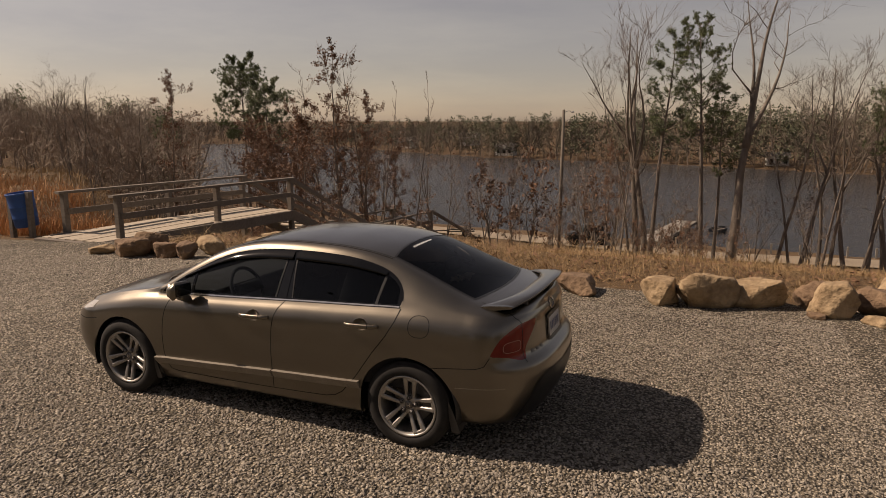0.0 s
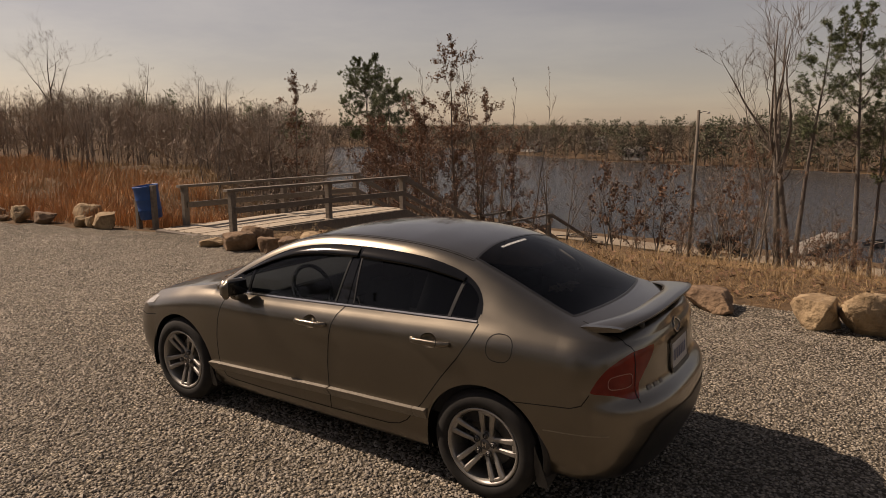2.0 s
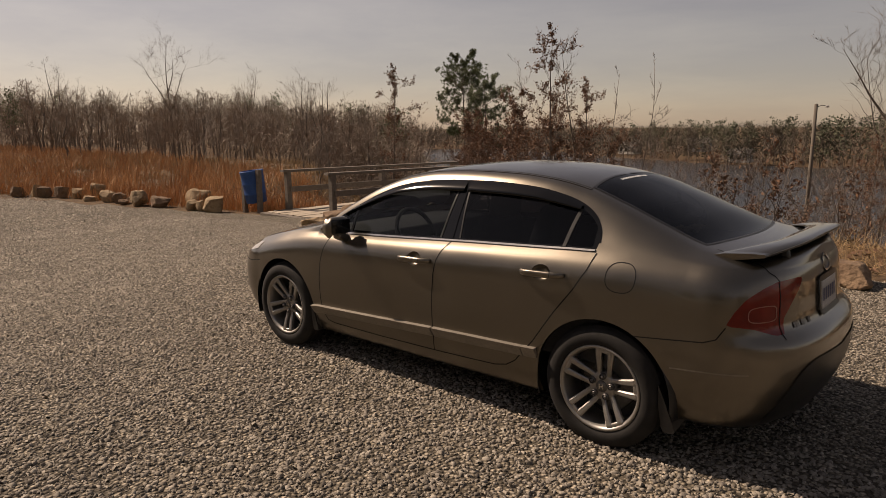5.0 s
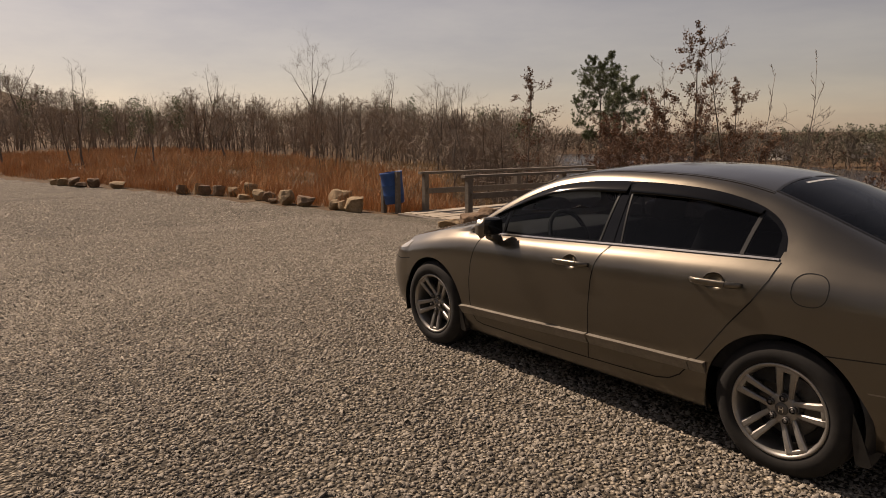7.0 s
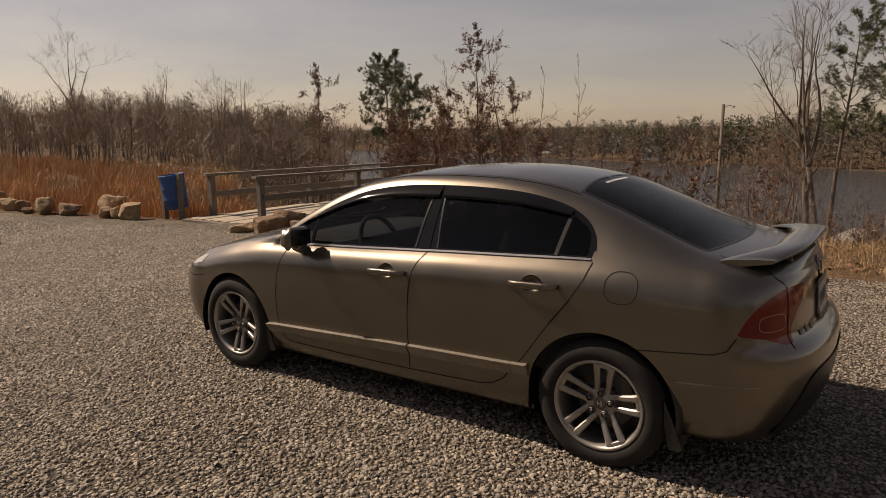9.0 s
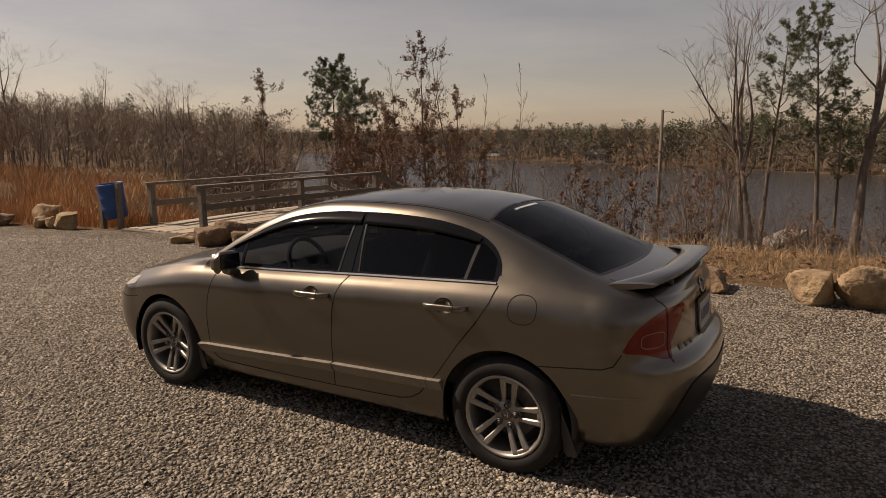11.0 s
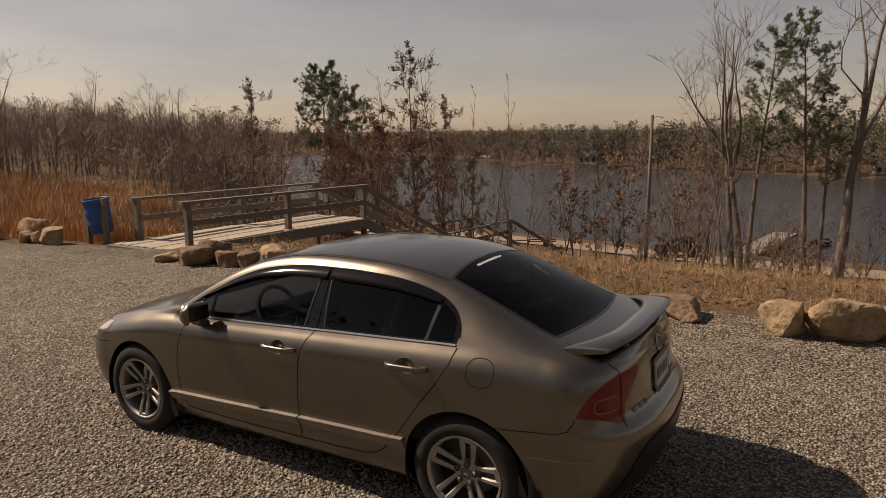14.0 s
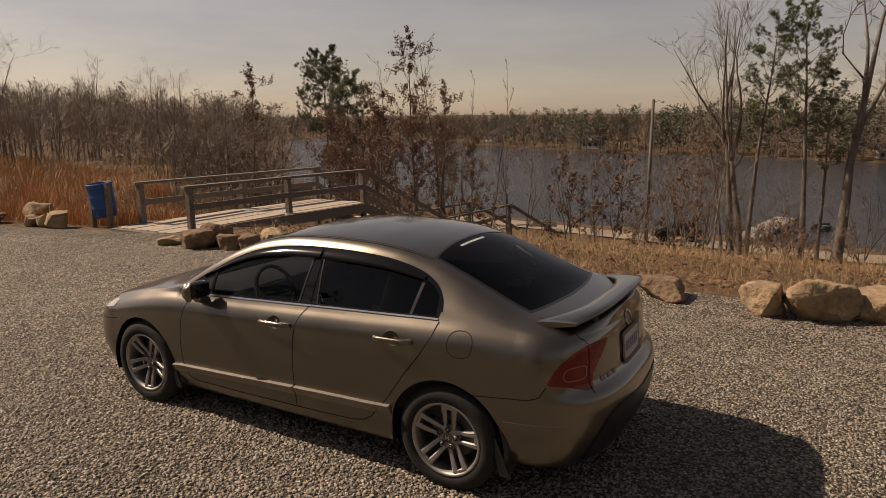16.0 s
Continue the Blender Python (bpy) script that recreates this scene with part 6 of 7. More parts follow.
def bare_proto(seed, limbs=15, subs=5, twigs=5, fat=1.0, spread=0.30, stem=1.0, low=0.28, sides=3):
    """A leafless tree one metre high: stem, leaders, crooked limbs and sprays of twigs, as loose blades."""
    rng = random.Random(seed)
    tris = []
    trunk, _ = path_from(rng, (0, 0, -0.04), (rng.gauss(0, 0.07), rng.gauss(0, 0.07), 1), 0.92, 6, 0.07, 0.03)
    r = 0.0080 * rng.uniform(0.7, 1.4) * stem
    limb_strip(tris, trunk, r, r * 0.16, sides)
    stems = [(trunk, r, low)]
    for _ in range(rng.choice((0, 1, 1, 2))):
        k = rng.randint(1, 3)
        a = rng.uniform(0, 6.28)
        side, _ = path_from(rng, trunk[k], (0.5 * math.cos(a), 0.5 * math.sin(a), 1), (1 - k / 6) * rng.uniform(0.7, 0.95), 4, 0.12, 0.05)
        limb_strip(tris, side, r * 0.6, r * 0.1, 2)
        stems.append((side, r * 0.6, 0.15))
    wood = len(tris)
    for stem_pts, r0, first in stems:
        m = len(stem_pts) - 1
        for k in range(limbs if stem_pts is trunk else limbs // 2):
            f = rng.uniform(first, 0.98)
            i = min(int(f * m), m - 1)
            p = stem_pts[i].lerp(stem_pts[i + 1], f * m - i)
            a = rng.uniform(0, 6.28)
            L = spread * rng.uniform(0.35, 1.1) * min(1.0, 1.6 * (1.1 - f))
            lp, _ = path_from(rng, p, (math.cos(a), math.sin(a), rng.uniform(0.2, 1.1)), L, 2, 0.25, 0.12)
            limb_strip(tris, lp, r0 * (1.05 - f) * 0.36 + 0.0008 * fat, 0.0005 * fat, 2)
            for _ in range(subs):
                q = rng.uniform(0.25, 1.0) * 2
                j = min(int(q), 1)
                sp = lp[j].lerp(lp[j + 1], q - j)
                d = (lp[j + 1] - lp[j]).normalized() + Vector((rng.gauss(0, 0.6), rng.gauss(0, 0.6), rng.gauss(0.25, 0.45)))
                e = sp + d.normalized() * L * rng.uniform(0.25, 0.55)
                w = d.orthogonal().normalized() * 0.0009 * fat
                tris.append((sp - w, sp + w, e))
                for _ in range(twigs):
                    o = sp.lerp(e, rng.uniform(0.15, 1.0))
                    t = d.normalized() + Vector((rng.gauss(0, 0.7), rng.gauss(0, 0.7), rng.gauss(0.2, 0.55)))
                    w = t.orthogonal().normalized() * 0.0007 * fat
                    tris.append((o - w, o + w, o + t.normalized() * L * rng.uniform(0.16, 0.36)))
    return np.array([[tuple(c) for c in t] for t in tris]).reshape(-1, 3), np.array([0] * wood + [2] * (len(tris) - wood))


def pine_proto(seed, clumps=16, per=16, size=0.045, low=0.45, wide=0.15):
    """A pine one metre high: stem and a crown of ragged clumps of needles."""
    rng = random.Random(seed)
    tris = []
    trunk, _ = path_from(rng, (0, 0, -0.04), (rng.gauss(0, 0.02), rng.gauss(0, 0.02), 1), 1.0, 3, 0.02, 0.02)
    limb_strip(tris, trunk, 0.009, 0.002, 2)
    wood = len(tris)
    for k in range(clumps):
        f = low + (0.98 - low) * (k + rng.random()) / clumps
        a = rng.uniform(0, 6.28)
        reach = wide * math.sin(math.pi * min(0.97, max(0.25, (f - low) / (1.03 - low))) ** 0.75) * rng.uniform(0.2, 1.0)
        c = Vector((reach * math.cos(a), reach * math.sin(a), f))
        sx, sz = rng.uniform(0.04, 0.07), rng.uniform(0.02, 0.045)
        for _ in range(per):
            o = Vector((rng.gauss(0, sx), rng.gauss(0, sx), rng.gauss(0, sz)))
            d = Vector((rng.gauss(0, 1), rng.gauss(0, 1), rng.gauss(0.2, 0.6))).normalized()
            w = d.orthogonal().normalized()
            w = (w * math.cos(3.1 * rng.random()) + d.cross(w) * math.sin(3.1 * rng.random())).normalized() * size * 0.36
            q = c + o
            tris.append((q - w, q + w, q + d * size * rng.uniform(0.6, 1.2)))
    return np.array([[tuple(c) for c in t] for t in tris]).reshape(-1, 3), np.array([0] * wood + [1] * (len(tris) - wood))


def woods(name, label, spots, bare, pines, mat_twig, mat_pine, seed):
    """One crowd of trees: each spot (x, y, z, height, pine) takes a prototype, turned and scaled by chance."""
    rng = np.random.default_rng(seed)
    V, M = [], []
    for pool, want in ((bare, False), (pines, True)):
        mine = np.array([q[:4] for q in spots if bool(q[4]) == want], float).reshape(-1, 4)
        if not len(mine):
            continue
        pick = rng.integers(0, len(pool), len(mine))
        for k, (proto, mats) in enumerate(pool):
            w = mine[pick == k]
            if not len(w):
                continue
            a, h = rng.uniform(0, 6.283, len(w)), w[:, 3]
            wide = h * rng.uniform(0.8, 1.25, len(w))
            c, sn = (np.cos(a) * wide)[:, None], (np.sin(a) * wide)[:, None]
            x = proto[None, :, 0] * c - proto[None, :, 1] * sn + w[:, 0][:, None]
            y = proto[None, :, 0] * sn + proto[None, :, 1] * c + w[:, 1][:, None]
            z = proto[None, :, 2] * h[:, None] + w[:, 2][:, None]
            V.append(np.stack([x, y, z], -1).reshape(-1, 3))
            M.append(np.tile(mats, len(w)))
    v, mats = np.concatenate(V), np.concatenate(M)
    me = bpy.data.meshes.new(name)
    me.vertices.add(len(v))
    me.vertices.foreach_set("co", v.astype(np.float32).ravel())
    me.loops.add(len(v))
    me.loops.foreach_set("vertex_index", np.arange(len(v), dtype=np.int32))
    me.polygons.add(len(mats))
    me.polygons.foreach_set("loop_start", np.arange(0, len(v), 3, dtype=np.int32))
    for m in (FARSTEM, mat_pine, mat_twig):
        me.materials.append(m)
    me.polygons.foreach_set("material_index", mats.astype(np.int32))
    me.update(calc_edges=True)
    return thing(name, label, "woods", kind="stuff", data=me)


NEAR_BARE = [bare_proto(100 + k, 14, 4, 5, 1.8, 0.25, 0.92, 0.20) for k in range(12)]
FAR_BARE = [bare_proto(130 + k, 9, 3, 2, 8.5, 0.36, 1.1, 0.10, 2) for k in range(8)]
MID_BARE = [bare_proto(140 + k, 10, 4, 3, 4.0, 0.28, 0.8, 0.12, 2) for k in range(8)]
LOW_BARE = [bare_proto(150 + k, 8, 4, 3, 4.5, 0.45, 0.8, 0.05, 2) for k in range(5)]
NEAR_PINE = [pine_proto(160 + k, 26, 34, 0.024, 0.42, 0.13) for k in range(4)]
FAR_PINE = [pine_proto(170 + k, 11, 13, 0.058, 0.16, 0.16) for k in range(6)]

fr = random.Random(3)
spots = []
for k in range(2200):
    x = fr.uniform(-380, 170)
    base = float(np.interp(x, [-600, -260, -200, -120, -70, -20, 20, 80, 200, 500], [190, 260, 300, 235, 205, 195, 176, 150, 170, 200]))
    y = base + 1 + fr.random() ** 2.2 * 150
    stand = 0.5 + 0.5 * math.sin(x * 0.11 + 2.0 * math.sin(x * 0.037))
    pine = fr.random() < np.interp(x, [-250, -120, -70, -20, 60], [0.08, 0.16, 0.62, 0.70, 0.5]) * (0.45 + 0.75 * stand) * np.interp(y - base, [0, 8, 25], [0.35, 0.8, 1.0])
    spots.append((x, y, gz(x, y), float(np.interp(x, [-110, -40, 60], [1.0, 1.2, 1.3])) * (11.0 if pine else 10.3) * fr.uniform(0.66, 1.08), pine))
for k in range(500):
    x = fr.uniform(-260, 130)
    base = float(np.interp(x, [-600, -260, -200, -120, -70, -20, 20, 80, 200, 500], [190, 260, 300, 235, 205, 195, 176, 150, 170, 200]))
    y = base + 1.5 + fr.random() * 14
    spots.append((x, y, gz(x, y), fr.uniform(2.0, 5.5), fr.random() < 0.3))
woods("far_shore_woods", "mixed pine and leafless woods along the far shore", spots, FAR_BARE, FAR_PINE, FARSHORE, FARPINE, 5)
spots = []
for k in range(1000):
    x, y = fr.uniform(-320, -98), fr.uniform(-120, 85)
    if y > 60 - (x + 125) * 0.1 or (x > -125 and y > -10):
        continue
    spots.append((x, y, gz(x, y), fr.uniform(6.0, 8.0), fr.random() < 0.03))
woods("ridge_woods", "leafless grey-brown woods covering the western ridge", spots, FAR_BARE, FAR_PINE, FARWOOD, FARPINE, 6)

spots = []
dr = random.Random(12)
while len(spots) < 700:
    az, d = dr.uniform(43.5, 107), 28 + 92 * dr.random() ** 0.85
    x, y = 3 - d * math.sin(radians(az)), -4 + d * math.cos(radians(az))
    if y < np.interp(x, [-200, -95, -80, -55, -40, -30, -20], [-60, -30, 8, 16, 15, 13, 12]) or y > np.interp(x, [-180, -110, -60, -30], [108, 100, 72, 60]):
        continue
    z = gz(x, y)
    if az > 84 and dr.random() < 0.72 or az < 60 and d < 40:
        continue
    pine = d > 62 and dr.random() < 0.035
    top = 1.7 + d * (dr.uniform(0.026, 0.060) + float(np.interp(az, [45, 58, 70, 80], [-0.012, 0.006, 0.012, 0.002])) + 0.008 * math.sin(az * 0.9) * math.sin(az * 0.37) - (0.018 if pine else 0))
    spots.append((x, y, z, max(3.0, top - z), pine))
woods("bare_woods", "dense leafless grey-brown woods past the field", spots, NEAR_BARE, NEAR_PINE, FARWOOD, NEEDLE, 31)

# the depth of those woods
spots = []
while len(spots) < 420:
    az, d = dr.uniform(43.5, 96), dr.uniform(84, 130)
    x, y = 3 - d * math.sin(radians(az)), -4 + d * math.cos(radians(az))
    if y > np.interp(x, [-180, -110, -60, -30], [108, 100, 72, 60]):
        continue
    z = gz(x, y)
    spots.append((x, y, z, max(4.0, 1.7 + d * dr.uniform(0.014, 0.050) - z), dr.random() < 0.02))
woods("deep_woods", "hazy leafless woods behind the first rows of trees", spots, MID_BARE, NEAR_PINE, FARWOOD, NEEDLE, 33)

# undergrowth of the woods beyond the field
spots = []
for k in range(640):
    az, d = radians(fr.uniform(43, 100)), fr.uniform(26, 120)
    x, y = 3 - d * math.sin(az), -4 + d * math.cos(az)
    if y < np.interp(x, [-200, -80, -55, -40, -30, -20], [2, 8, 16, 17, 15, 12]) or y > np.interp(x, [-180, -110, -60, -30, -10], [108, 100, 72, 60, 50]):
        continue
    spots.append((x, y, gz(x, y), fr.uniform(0.8, 2.8), False))
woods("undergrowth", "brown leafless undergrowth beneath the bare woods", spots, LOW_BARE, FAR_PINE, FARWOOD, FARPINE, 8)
# unseen woods closing the lot behind, added to darken reflections and sky fill
spots = []
for k in range(330):
    x, y = fr.uniform(-90, 110), -22 - fr.random() * 40
    spots.append((x, y, gz(x, y), fr.uniform(10, 17), fr.random() < 0.5))
for k in range(110):
    x, y = fr.uniform(45, 100), fr.uniform(-40, 40)
    spots.append((x, y, gz(x, y), fr.uniform(9, 15), fr.random() < 0.4))
woods("unseen_lot_woods", "unseen mixed woods added round the back of the lot", spots, FAR_BARE, FAR_PINE, FARWOOD, FARPINE, 9)


# ---- grasses ----


def grass(name, label, n, spot, height, mat, seed, per=11, spread=0.12, width=0.006, bend=0.28):
    rng = np.random.default_rng(seed)
    pts = []
    while len(pts) < n:
        x, y = spot(rng)
        if x is not None:
            pts.append((x, y, gz(x, y)))
    p = np.repeat(np.array(pts), per, 0)
    m = len(p)
    px, py = np.array(pts)[:, 0], np.array(pts)[:, 1]
    lump = np.clip(0.42 + 0.30 * np.sin(px * 0.9 + 2 * np.sin(py * 0.7)) * np.sin(py * 0.8 + 1) + rng.normal(0, 0.28, n), 0, 1)
    tall = np.repeat(height[0] + (height[1] - height[0]) * lump, per) * rng.uniform(0.45, 1.15, m)
    # each tuft leans its own way, with the wind from the lake
    a = np.repeat(rng.normal(2.6, 1.3, n), per) + rng.normal(0, 0.8, m)
    lean = np.abs(np.repeat(rng.normal(0, bend, n), per) + rng.normal(0, bend, m))
    bx, by = p[:, 0] + rng.normal(0, spread, m), p[:, 1] + rng.normal(0, spread, m)
    b = rng.uniform(0, 6.283, m)
    w = width * rng.uniform(0.7, 1.5, m) * (0.6 + tall)
    wx, wy = np.cos(b) * w, np.sin(b) * w
    lx, ly = np.cos(a) * lean * tall, np.sin(a) * lean * tall
    z = p[:, 2] - 0.03
    v = np.stack([np.column_stack([bx - wx, by - wy, z]), np.column_stack([bx + wx, by + wy, z]),
                  np.column_stack([bx + lx * 0.4 + wx * 0.8, by + ly * 0.4 + wy * 0.8, z + tall * 0.6]), np.column_stack([bx + lx, by + ly, z + tall]),
                  np.column_stack([bx + lx * 0.4 - wx * 0.8, by + ly * 0.4 - wy * 0.8, z + tall * 0.6])], 1).reshape(-1, 3)
    k = np.arange(m)[:, None] * 5
    tri = np.concatenate([k + [0, 1, 2], k + [0, 2, 4], k + [4, 2, 3]], 1).reshape(-1, 3)
    me = bpy.data.meshes.new(name)
    me.vertices.add(len(v))
    me.vertices.foreach_set("co", v.astype(np.float32).ravel())
    me.loops.add(tri.size)
    me.loops.foreach_set("vertex_index", tri.astype(np.int32).ravel())
    me.polygons.add(len(tri))
    me.polygons.foreach_set("loop_start", np.arange(0, tri.size, 3, dtype=np.int32))
    me.materials.append(mat)
    me.update(calc_edges=True)
    return thing(name, label, "grass", kind="stuff", data=me)


def sedge_spot(rng):
    x = -12.6 - 70 * rng.random() ** 1.5
    over = 0.5 + 24 * rng.random() ** 1.5
    y = float(lot_edge(x)) + over
    # the field narrows towards the walkway, with a few thin patches
    if over > np.interp(x, [-80, -45, -30, -20, -13], [24, 19.5, 13.5, 9, 4]) or math.sin(x * 0.7 + 1.3 * math.sin(y * 0.5)) * math.sin(y * 0.6 + 2) > 0.5 + 0.5 * rng.random():
        return None, None
    return x, y


def bank_spot(rng):
    x = rng.uniform(-11.5, 9)
    y = (4.7 if x > 0 else 5.8) + rng.random() ** 1.4 * 9
    if -12 < x < -8.3 and y < 12.5:
        return None, None
    return x, y


grass("broom_sedge", "tall rust-orange dry broom sedge beyond the boulders", 8400, sedge_spot, (0.22, 0.80), GRASS, 21, 10, 0.17, 0.0055, 0.36)
def wild_spot(rng):
    x = -13 - 34 * rng.random() ** 1.2
    return x, float(lot_edge(x)) + 2 + 0.4 * (-12.5 - x) * rng.random() + 13 * rng.random()


grass("wild_grass", "thin brown dry grass between the field and the woods", 3000, wild_spot, (0.12, 0.5), STRAW, 24, 8, 0.2, 0.009, 0.5)
grass("bank_grass", "short straw-coloured dry grass along the bank", 8500, bank_spot, (0.04, 0.19), STRAW, 22, 7, 0.14, 0.0045, 1.7)
grass("bank_sedge", "scattered dry grass tufts on the bank", 800, bank_spot, (0.12, 0.42), STRAW, 23, 14, 0.10, 0.003, 0.7)


def build_litter():
    """Fallen leaves strewn over the bank."""
    rng = random.Random(71)
    soup = Soup()
    for _ in range(5200):
        x = rng.uniform(-8, 9.5)
        y = (4.9 if x > 0 else 6.0) + 10 * rng.random() ** 1.3
        a, t = rng.uniform(0, 6.28), rng.uniform(-0.5, 0.5)
        u, v = Vector((math.cos(a), math.sin(a), t)), Vector((-math.sin(a), math.cos(a), rng.uniform(-0.5, 0.5)))
        w = rng.uniform(0.03, 0.065)
        p = Vector((x, y, gz(x, y) + rng.uniform(0.01, 0.07)))
        soup.add([p - u * w, p + v * w * 0.45, p + u * w, p - v * w * 0.45], [(0, 1, 2, 3)])
    thing("leaf_litter", "fallen brown leaves strewn over the grassy bank", "leaves", kind="stuff", data=soup.mesh("leaf_litter", OAKLEAF, False))


build_litter()

# ---- the shore: road, bollards, pole, dock, parked vehicle ----
SAND = mottled("pale_sandy_road", (0.19, 0.152, 0.108), (0.29, 0.24, 0.175), 0.5, 0.95, 0, 0.3, 12, 0.02)
CONCRETE = mottled("grey_dock_boards", (0.19, 0.172, 0.145), (0.28, 0.255, 0.22), 1.0, 0.9, 0, 0.3, 20, 0.01)
POLE = mottled("weathered_pole", (0.10, 0.085, 0.068), (0.18, 0.155, 0.125), 2, 0.9, 0, 0.4, 40, 0.004, stretch=(1, 1, 0.1))


def build_shore():
    xs = np.linspace(-32, 40, 73)
    vs, fs = [], []
    for k, x in enumerate(xs):
        mid = float(np.interp(x, [-32, -10, 4, 15, 40], [60, 56.5, 55, 56.5, 62]))
        for o in (-1.7, 0, 1.7):
            vs.append((x, mid + o, gz(x, mid) + 0.12 + (0.03 if o == 0 else 0)))
    for k in range(len(xs) - 1):
        for o in range(2):
            fs.append((k * 3 + o, k * 3 + 3 + o, k * 3 + 4 + o, k * 3 + 1 + o))
    thing("road", "pale sandy road along the lake shore", "road", kind="structure", data=mesh("road", vs, fs, SAND, True))
    bol = mesh("bollard", *beam((0, 0, -0.3), (0, 0, 0.85), 0.16, 0.16, (0, 1, 0)), CONCRETE)
    for k in range(22):
        x = -12 + 1.9 * k + 0.3 * math.sin(k * 4.1)
        y = float(np.interp(x, [-32, -10, 4, 15, 40], [60, 56.5, 55, 56.5, 62])) + 3.0
        thing("bollard", "short grey timber bollard beside the shore road", "bollard", Matrix.Translation((x, y, gz(x, y))), "bollards along the shore road", data=bol)
    pole = thing("lamp_pole", "tall weathered timber pole with a small lamp", "utility pole", Matrix.Translation((-9.5, 50.6, 0)))
    zb = gz(-9.5, 50.6)
    part("pole", mesh("pole", *tube([(0, 0, zb - 0.3), (0.02, 0, -3), (0.05, 0, 3.15)], [0.16, 0.14, 0.11], 12), POLE, True), pole)
    part("lamp_arm", mesh("lamp_arm", *tube([(0.05, 0, 2.9), (0.4, 0, 3.05), (0.7, 0, 3.0)], [0.025, 0.025, 0.025], 6), STEEL, True), pole)
    part("lamp_head", mesh("lamp_head", *lathe([(0.0, 0.06), (0.10, 0.05), (0.14, -0.02), (0.11, -0.08), (0.0, -0.09)], 16, "z"), CLEARLENS, True), pole, "", Matrix.Translation((0.75, 0, 2.97)))
    dock = thing("dock", "grey timber boat dock reaching into the lake", "dock")
    a, b = Vector((-3.4, 61.5, LAKE + 0.65)), Vector((-0.9, 77.0, LAKE + 0.60))
    n = 24
    for k in range(n):
        p = a.lerp(b, (k + 0.5) / n)
        side = Vector((0.987, -0.16, 0)) * 1.1
        timber("dock_board", dock, p - side, p + side, 0.58, 0.06, CONCRETE)
    for k in range(5):
        for s in (-1, 1):
            p = a.lerp(b, k / 4 * 0.98 + 0.01) + Vector((0.987, -0.16, 0)) * 1.15 * s
            timber("pile", dock, (p.x, p.y, LAKE - 1.0), (p.x, p.y, LAKE + 1.2), 0.2, 0.2, up=(0, 1, 0))
    for s in (-1, 1):
        o = Vector((0.987, -0.16, 0)) * 1.05 * s + Vector((0, 0, -0.14))
        timber("dock_beam", dock, a + o, b + o, 0.1, 0.22)


def build_suv():
    """A dark off-roader seen far off, nose towards the camera's left."""
    car = thing("parked_suv", "dark off-road vehicle parked on the shore road", "car", Matrix.Translation((-8.3, 56.3, gz(-8.3, 56.3) + 0.14)) @ Matrix.Rotation(radians(25), 4, 'Z'))
    DARK = mottled("dark_green_paint", (0.015, 0.018, 0.016), (0.025, 0.028, 0.025), 5, 0.3, 0.3, 0, 60)
    part("body", from_bm("body", box(3.9, 1.7, 0.62, 0.12, 3), DARK, True), car, "", Matrix.Translation((0, 0, 0.78)))
    part("cabin", from_bm("cabin", box(2.1, 1.55, 0.68, 0.14, 3, 0.84), DARK, True), car, "", Matrix.Translation((0.45, 0, 1.40)))
    for s in (-1, 1):
        part("side_window", from_bm("side_window", box(1.5, 0.03, 0.36, 0.012, 1, 0.9), SMOKED), car, "", Matrix.Translation((0.45, s * 0.74, 1.44)) @ Matrix.Rotation(radians(s * 10), 4, 'X'))
        part("headlamp", mesh("headlamp", *lathe([(0.0, -0.03), (0.09, -0.02), (0.1, 0.02)], 16), CLEARLENS, True), car, "", Matrix.Translation((-1.95, s * 0.55, 0.85)) @ Matrix.Rotation(radians(-90), 4, 'Z'))
        for x in (-1.2, 1.2):
            part("wheel", mesh("wheel", *lathe([(0.0, -0.1), (0.2, -0.12), (0.34, -0.11), (0.37, -0.05), (0.37, 0.05), (0.34, 0.11), (0.0, 0.1)], 24), RUBBER, True), car, "", Matrix.Translation((x, s * 0.8, 0.37)))
    part("bumper", from_bm("bumper", box(0.16, 1.7, 0.18, 0.04, 2), CHROME, True), car, "", Matrix.Translation((-2.0, 0, 0.58)))


def build_trailer():
    """A low boat trailer standing by the shore road."""
    z = gz(-20.5, 56.0) + 0.14
    t = thing("boat_trailer", "dark steel boat trailer standing by the shore road", "trailer", Matrix.Translation((-20.5, 56.0, z)) @ Matrix.Rotation(radians(20), 4, 'Z'))
    for y in (-0.55, 0.55):
        part("side_rail", mesh("side_rail", *beam((-1.2, y, 0.48), (1.4, y, 0.52), 0.08, 0.12), STEEL), t)
        part("wheel", mesh("wheel", *lathe([(0.0, -0.09), (0.18, -0.10), (0.30, -0.09), (0.32, 0.0), (0.30, 0.09), (0.0, 0.09)], 20), RUBBER, True), t, "", Matrix.Translation((0.5, y * 1.35, 0.32)))
        part("mudguard", mesh("mudguard", *beam((0.1, y * 1.35, 0.70), (0.9, y * 1.35, 0.70), 0.24, 0.04), STEEL), t)
        part("bunk", mesh("bunk", *beam((-0.9, y * 0.6, 0.66), (1.3, y * 0.6, 0.70), 0.10, 0.06), WOOD), t)
    part("tongue", mesh("tongue", *beam((-2.4, 0, 0.45), (-1.1, 0, 0.50), 0.10, 0.10), STEEL), t)
    for x in (-1.1, 0.5, 1.3):
        part("cross_beam", mesh("cross_beam", *beam((x, -0.58, 0.50), (x, 0.58, 0.50), 0.08, 0.10), STEEL), t)


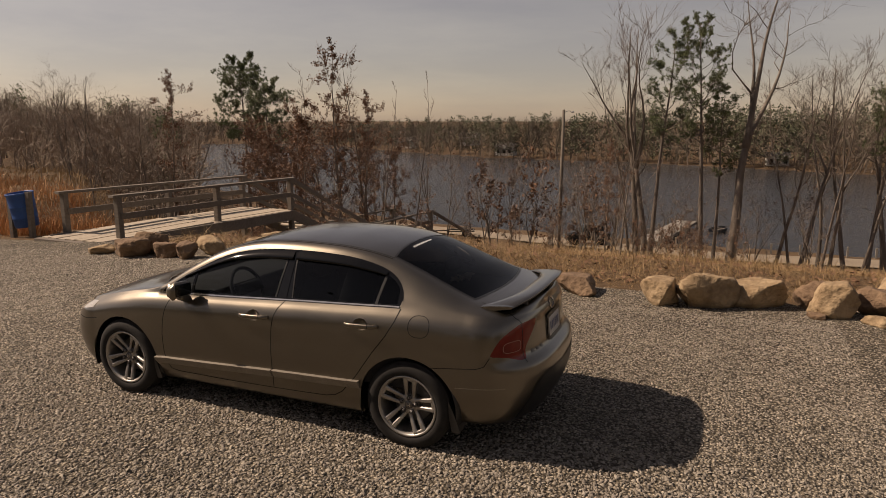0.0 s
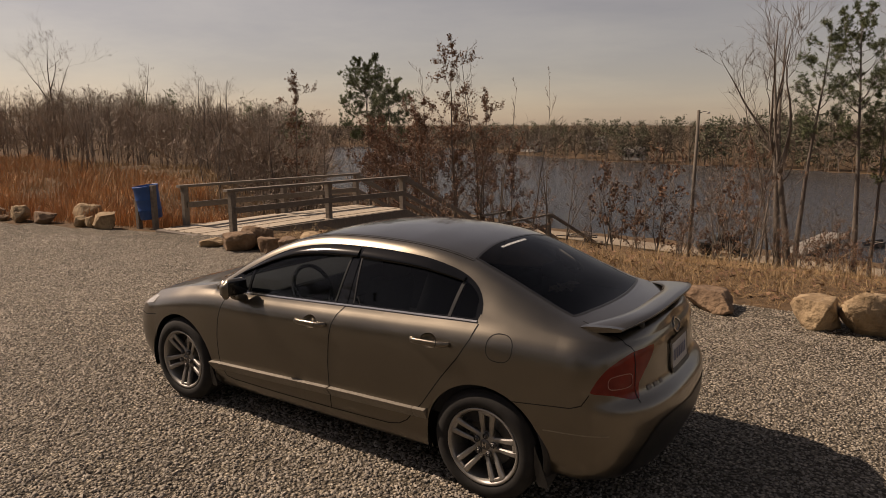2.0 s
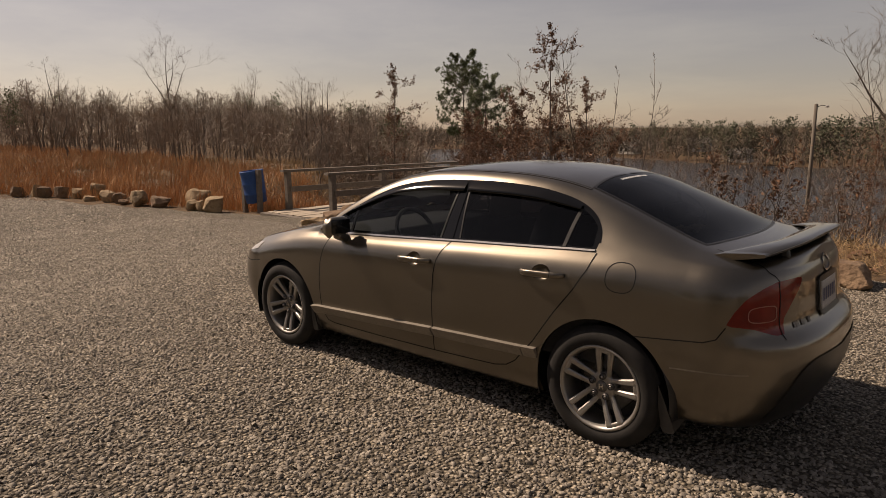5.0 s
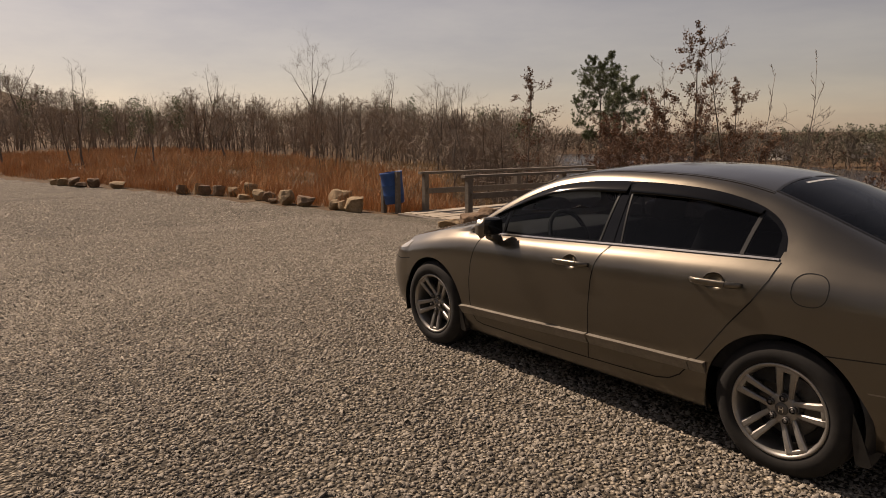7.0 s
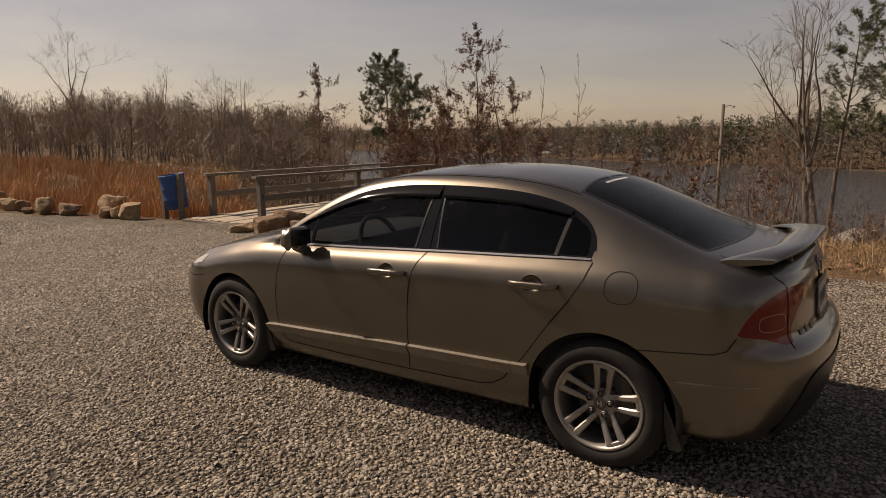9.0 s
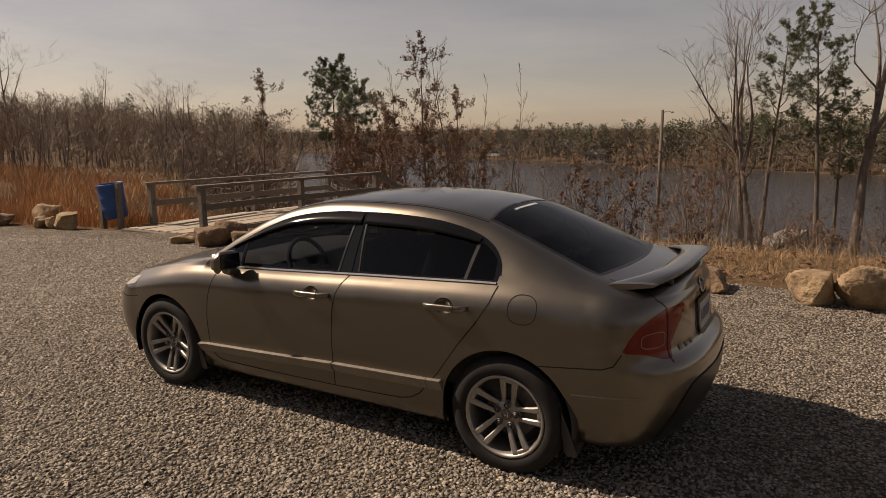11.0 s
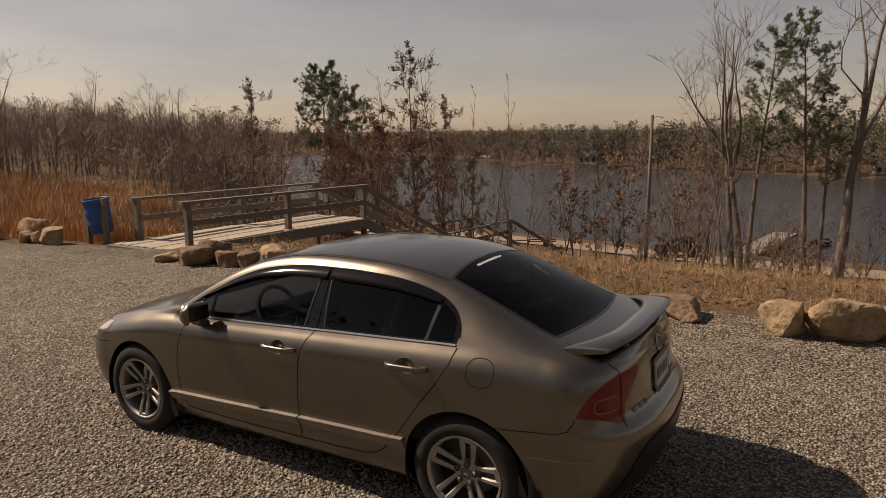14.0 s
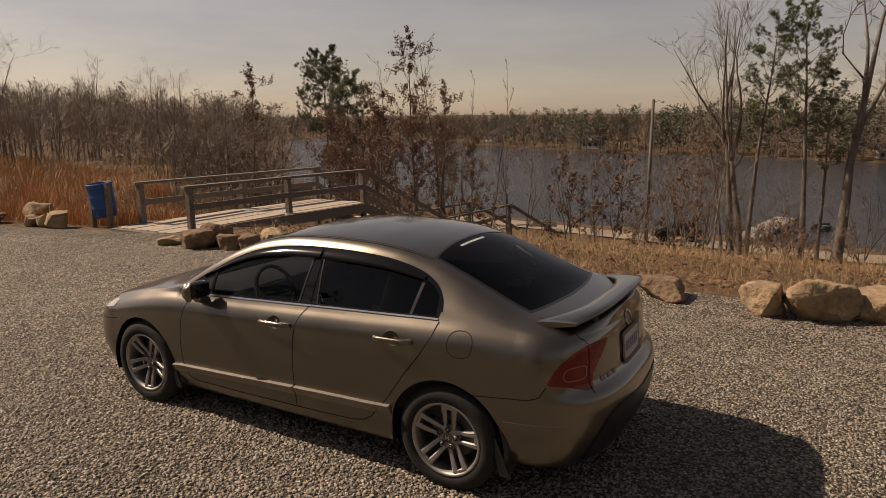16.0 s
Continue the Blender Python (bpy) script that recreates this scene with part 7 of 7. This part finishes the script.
def build_boat():
    """A small open boat lying off the dock."""
    b = thing("rowing_boat", "small dark open boat floating beside the dock", "boat", Matrix.Translation((2.6, 74.0, LAKE)) @ Matrix.Rotation(radians(65), 4, 'Z'))
    vs, fs = [], []
    for k, x in enumerate(np.linspace(-1.4, 1.6, 9)):
        w = 0.62 * (1 - max(0, x / 1.75) ** 2.6)
        for y, z in ((-w, 0.42), (-w * 0.82, 0.0), (-w * 0.5, -0.12), (w * 0.5, -0.12), (w * 0.82, 0.0), (w, 0.42), (w * 0.92, 0.42), (w * 0.6, 0.05), (-w * 0.6, 0.05), (-w * 0.92, 0.42)):
            vs.append((x, y, z + 0.05 * max(0, x)))
    for k in range(8):
        for o in range(10):
            fs.append((k * 10 + o, k * 10 + (o + 1) % 10, k * 10 + 10 + (o + 1) % 10, k * 10 + 10 + o))
    fs += [tuple(range(10))[::-1], tuple(range(80, 90))]
    part("hull", mesh("hull", vs, fs, mottled("dark_boat_hull", (0.03, 0.03, 0.032), (0.06, 0.058, 0.055), 3, 0.5, 0, 0, 40)), b)
    for x in (-0.6, 0.5):
        part("bench", mesh("bench", *beam((x, -0.5, 0.34), (x, 0.5, 0.34), 0.25, 0.04), WOOD), b)
    part("outboard_motor", from_bm("outboard_motor", box(0.26, 0.24, 0.42, 0.06, 3), BLACK, True), b, "", Matrix.Translation((-1.5, 0, 0.55)))


def build_far_house(x, y, w, d, h, turn):
    z = gz(x, y)
    white = mottled("white_siding", (0.62, 0.60, 0.56), (0.74, 0.72, 0.68), 1.5, 0.7, 0, 0.1, 20, 0.01)
    slate = mottled("grey_shingles", (0.08, 0.075, 0.07), (0.15, 0.14, 0.13), 2, 0.9, 0, 0.2, 20, 0.01)
    house = thing("lake_house", "small white house on the far shore", "house", Matrix.Translation((x, y, z)) @ Matrix.Rotation(radians(turn), 4, 'Z'), "houses on the far shore")
    part("wall", from_bm("wall", box(w, d, h), white), house, "", Matrix.Translation((0, 0, h / 2)))
    rv = [(-w / 2 - 0.4, -d / 2 - 0.4, h), (w / 2 + 0.4, -d / 2 - 0.4, h), (w / 2 + 0.4, d / 2 + 0.4, h), (-w / 2 - 0.4, d / 2 + 0.4, h), (-w / 2 - 0.4, 0, h + d * 0.32), (w / 2 + 0.4, 0, h + d * 0.32)]
    part("roof", mesh("roof", rv, [(0, 1, 5, 4), (2, 3, 4, 5), (0, 4, 3), (1, 2, 5), (0, 3, 2, 1)], slate), house)
    for k in range(3):
        part("window", from_bm("window", box(0.9, 0.12, 1.2, 0.02, 1), SMOKED), house, "", Matrix.Translation((-w / 2 + w * (k + 0.5) / 3, -d / 2 - 0.02, h * 0.55)))


build_shore()
build_suv()
build_trailer()
build_boat()
for row in ((-97, 262, 8, 6, 3.4, 10), (-120, 250, 7, 5, 3.0, -10), (14, 190, 5, 4, 2.2, 5), (-66, 214, 6, 5, 2.6, 0)):
    build_far_house(*row)
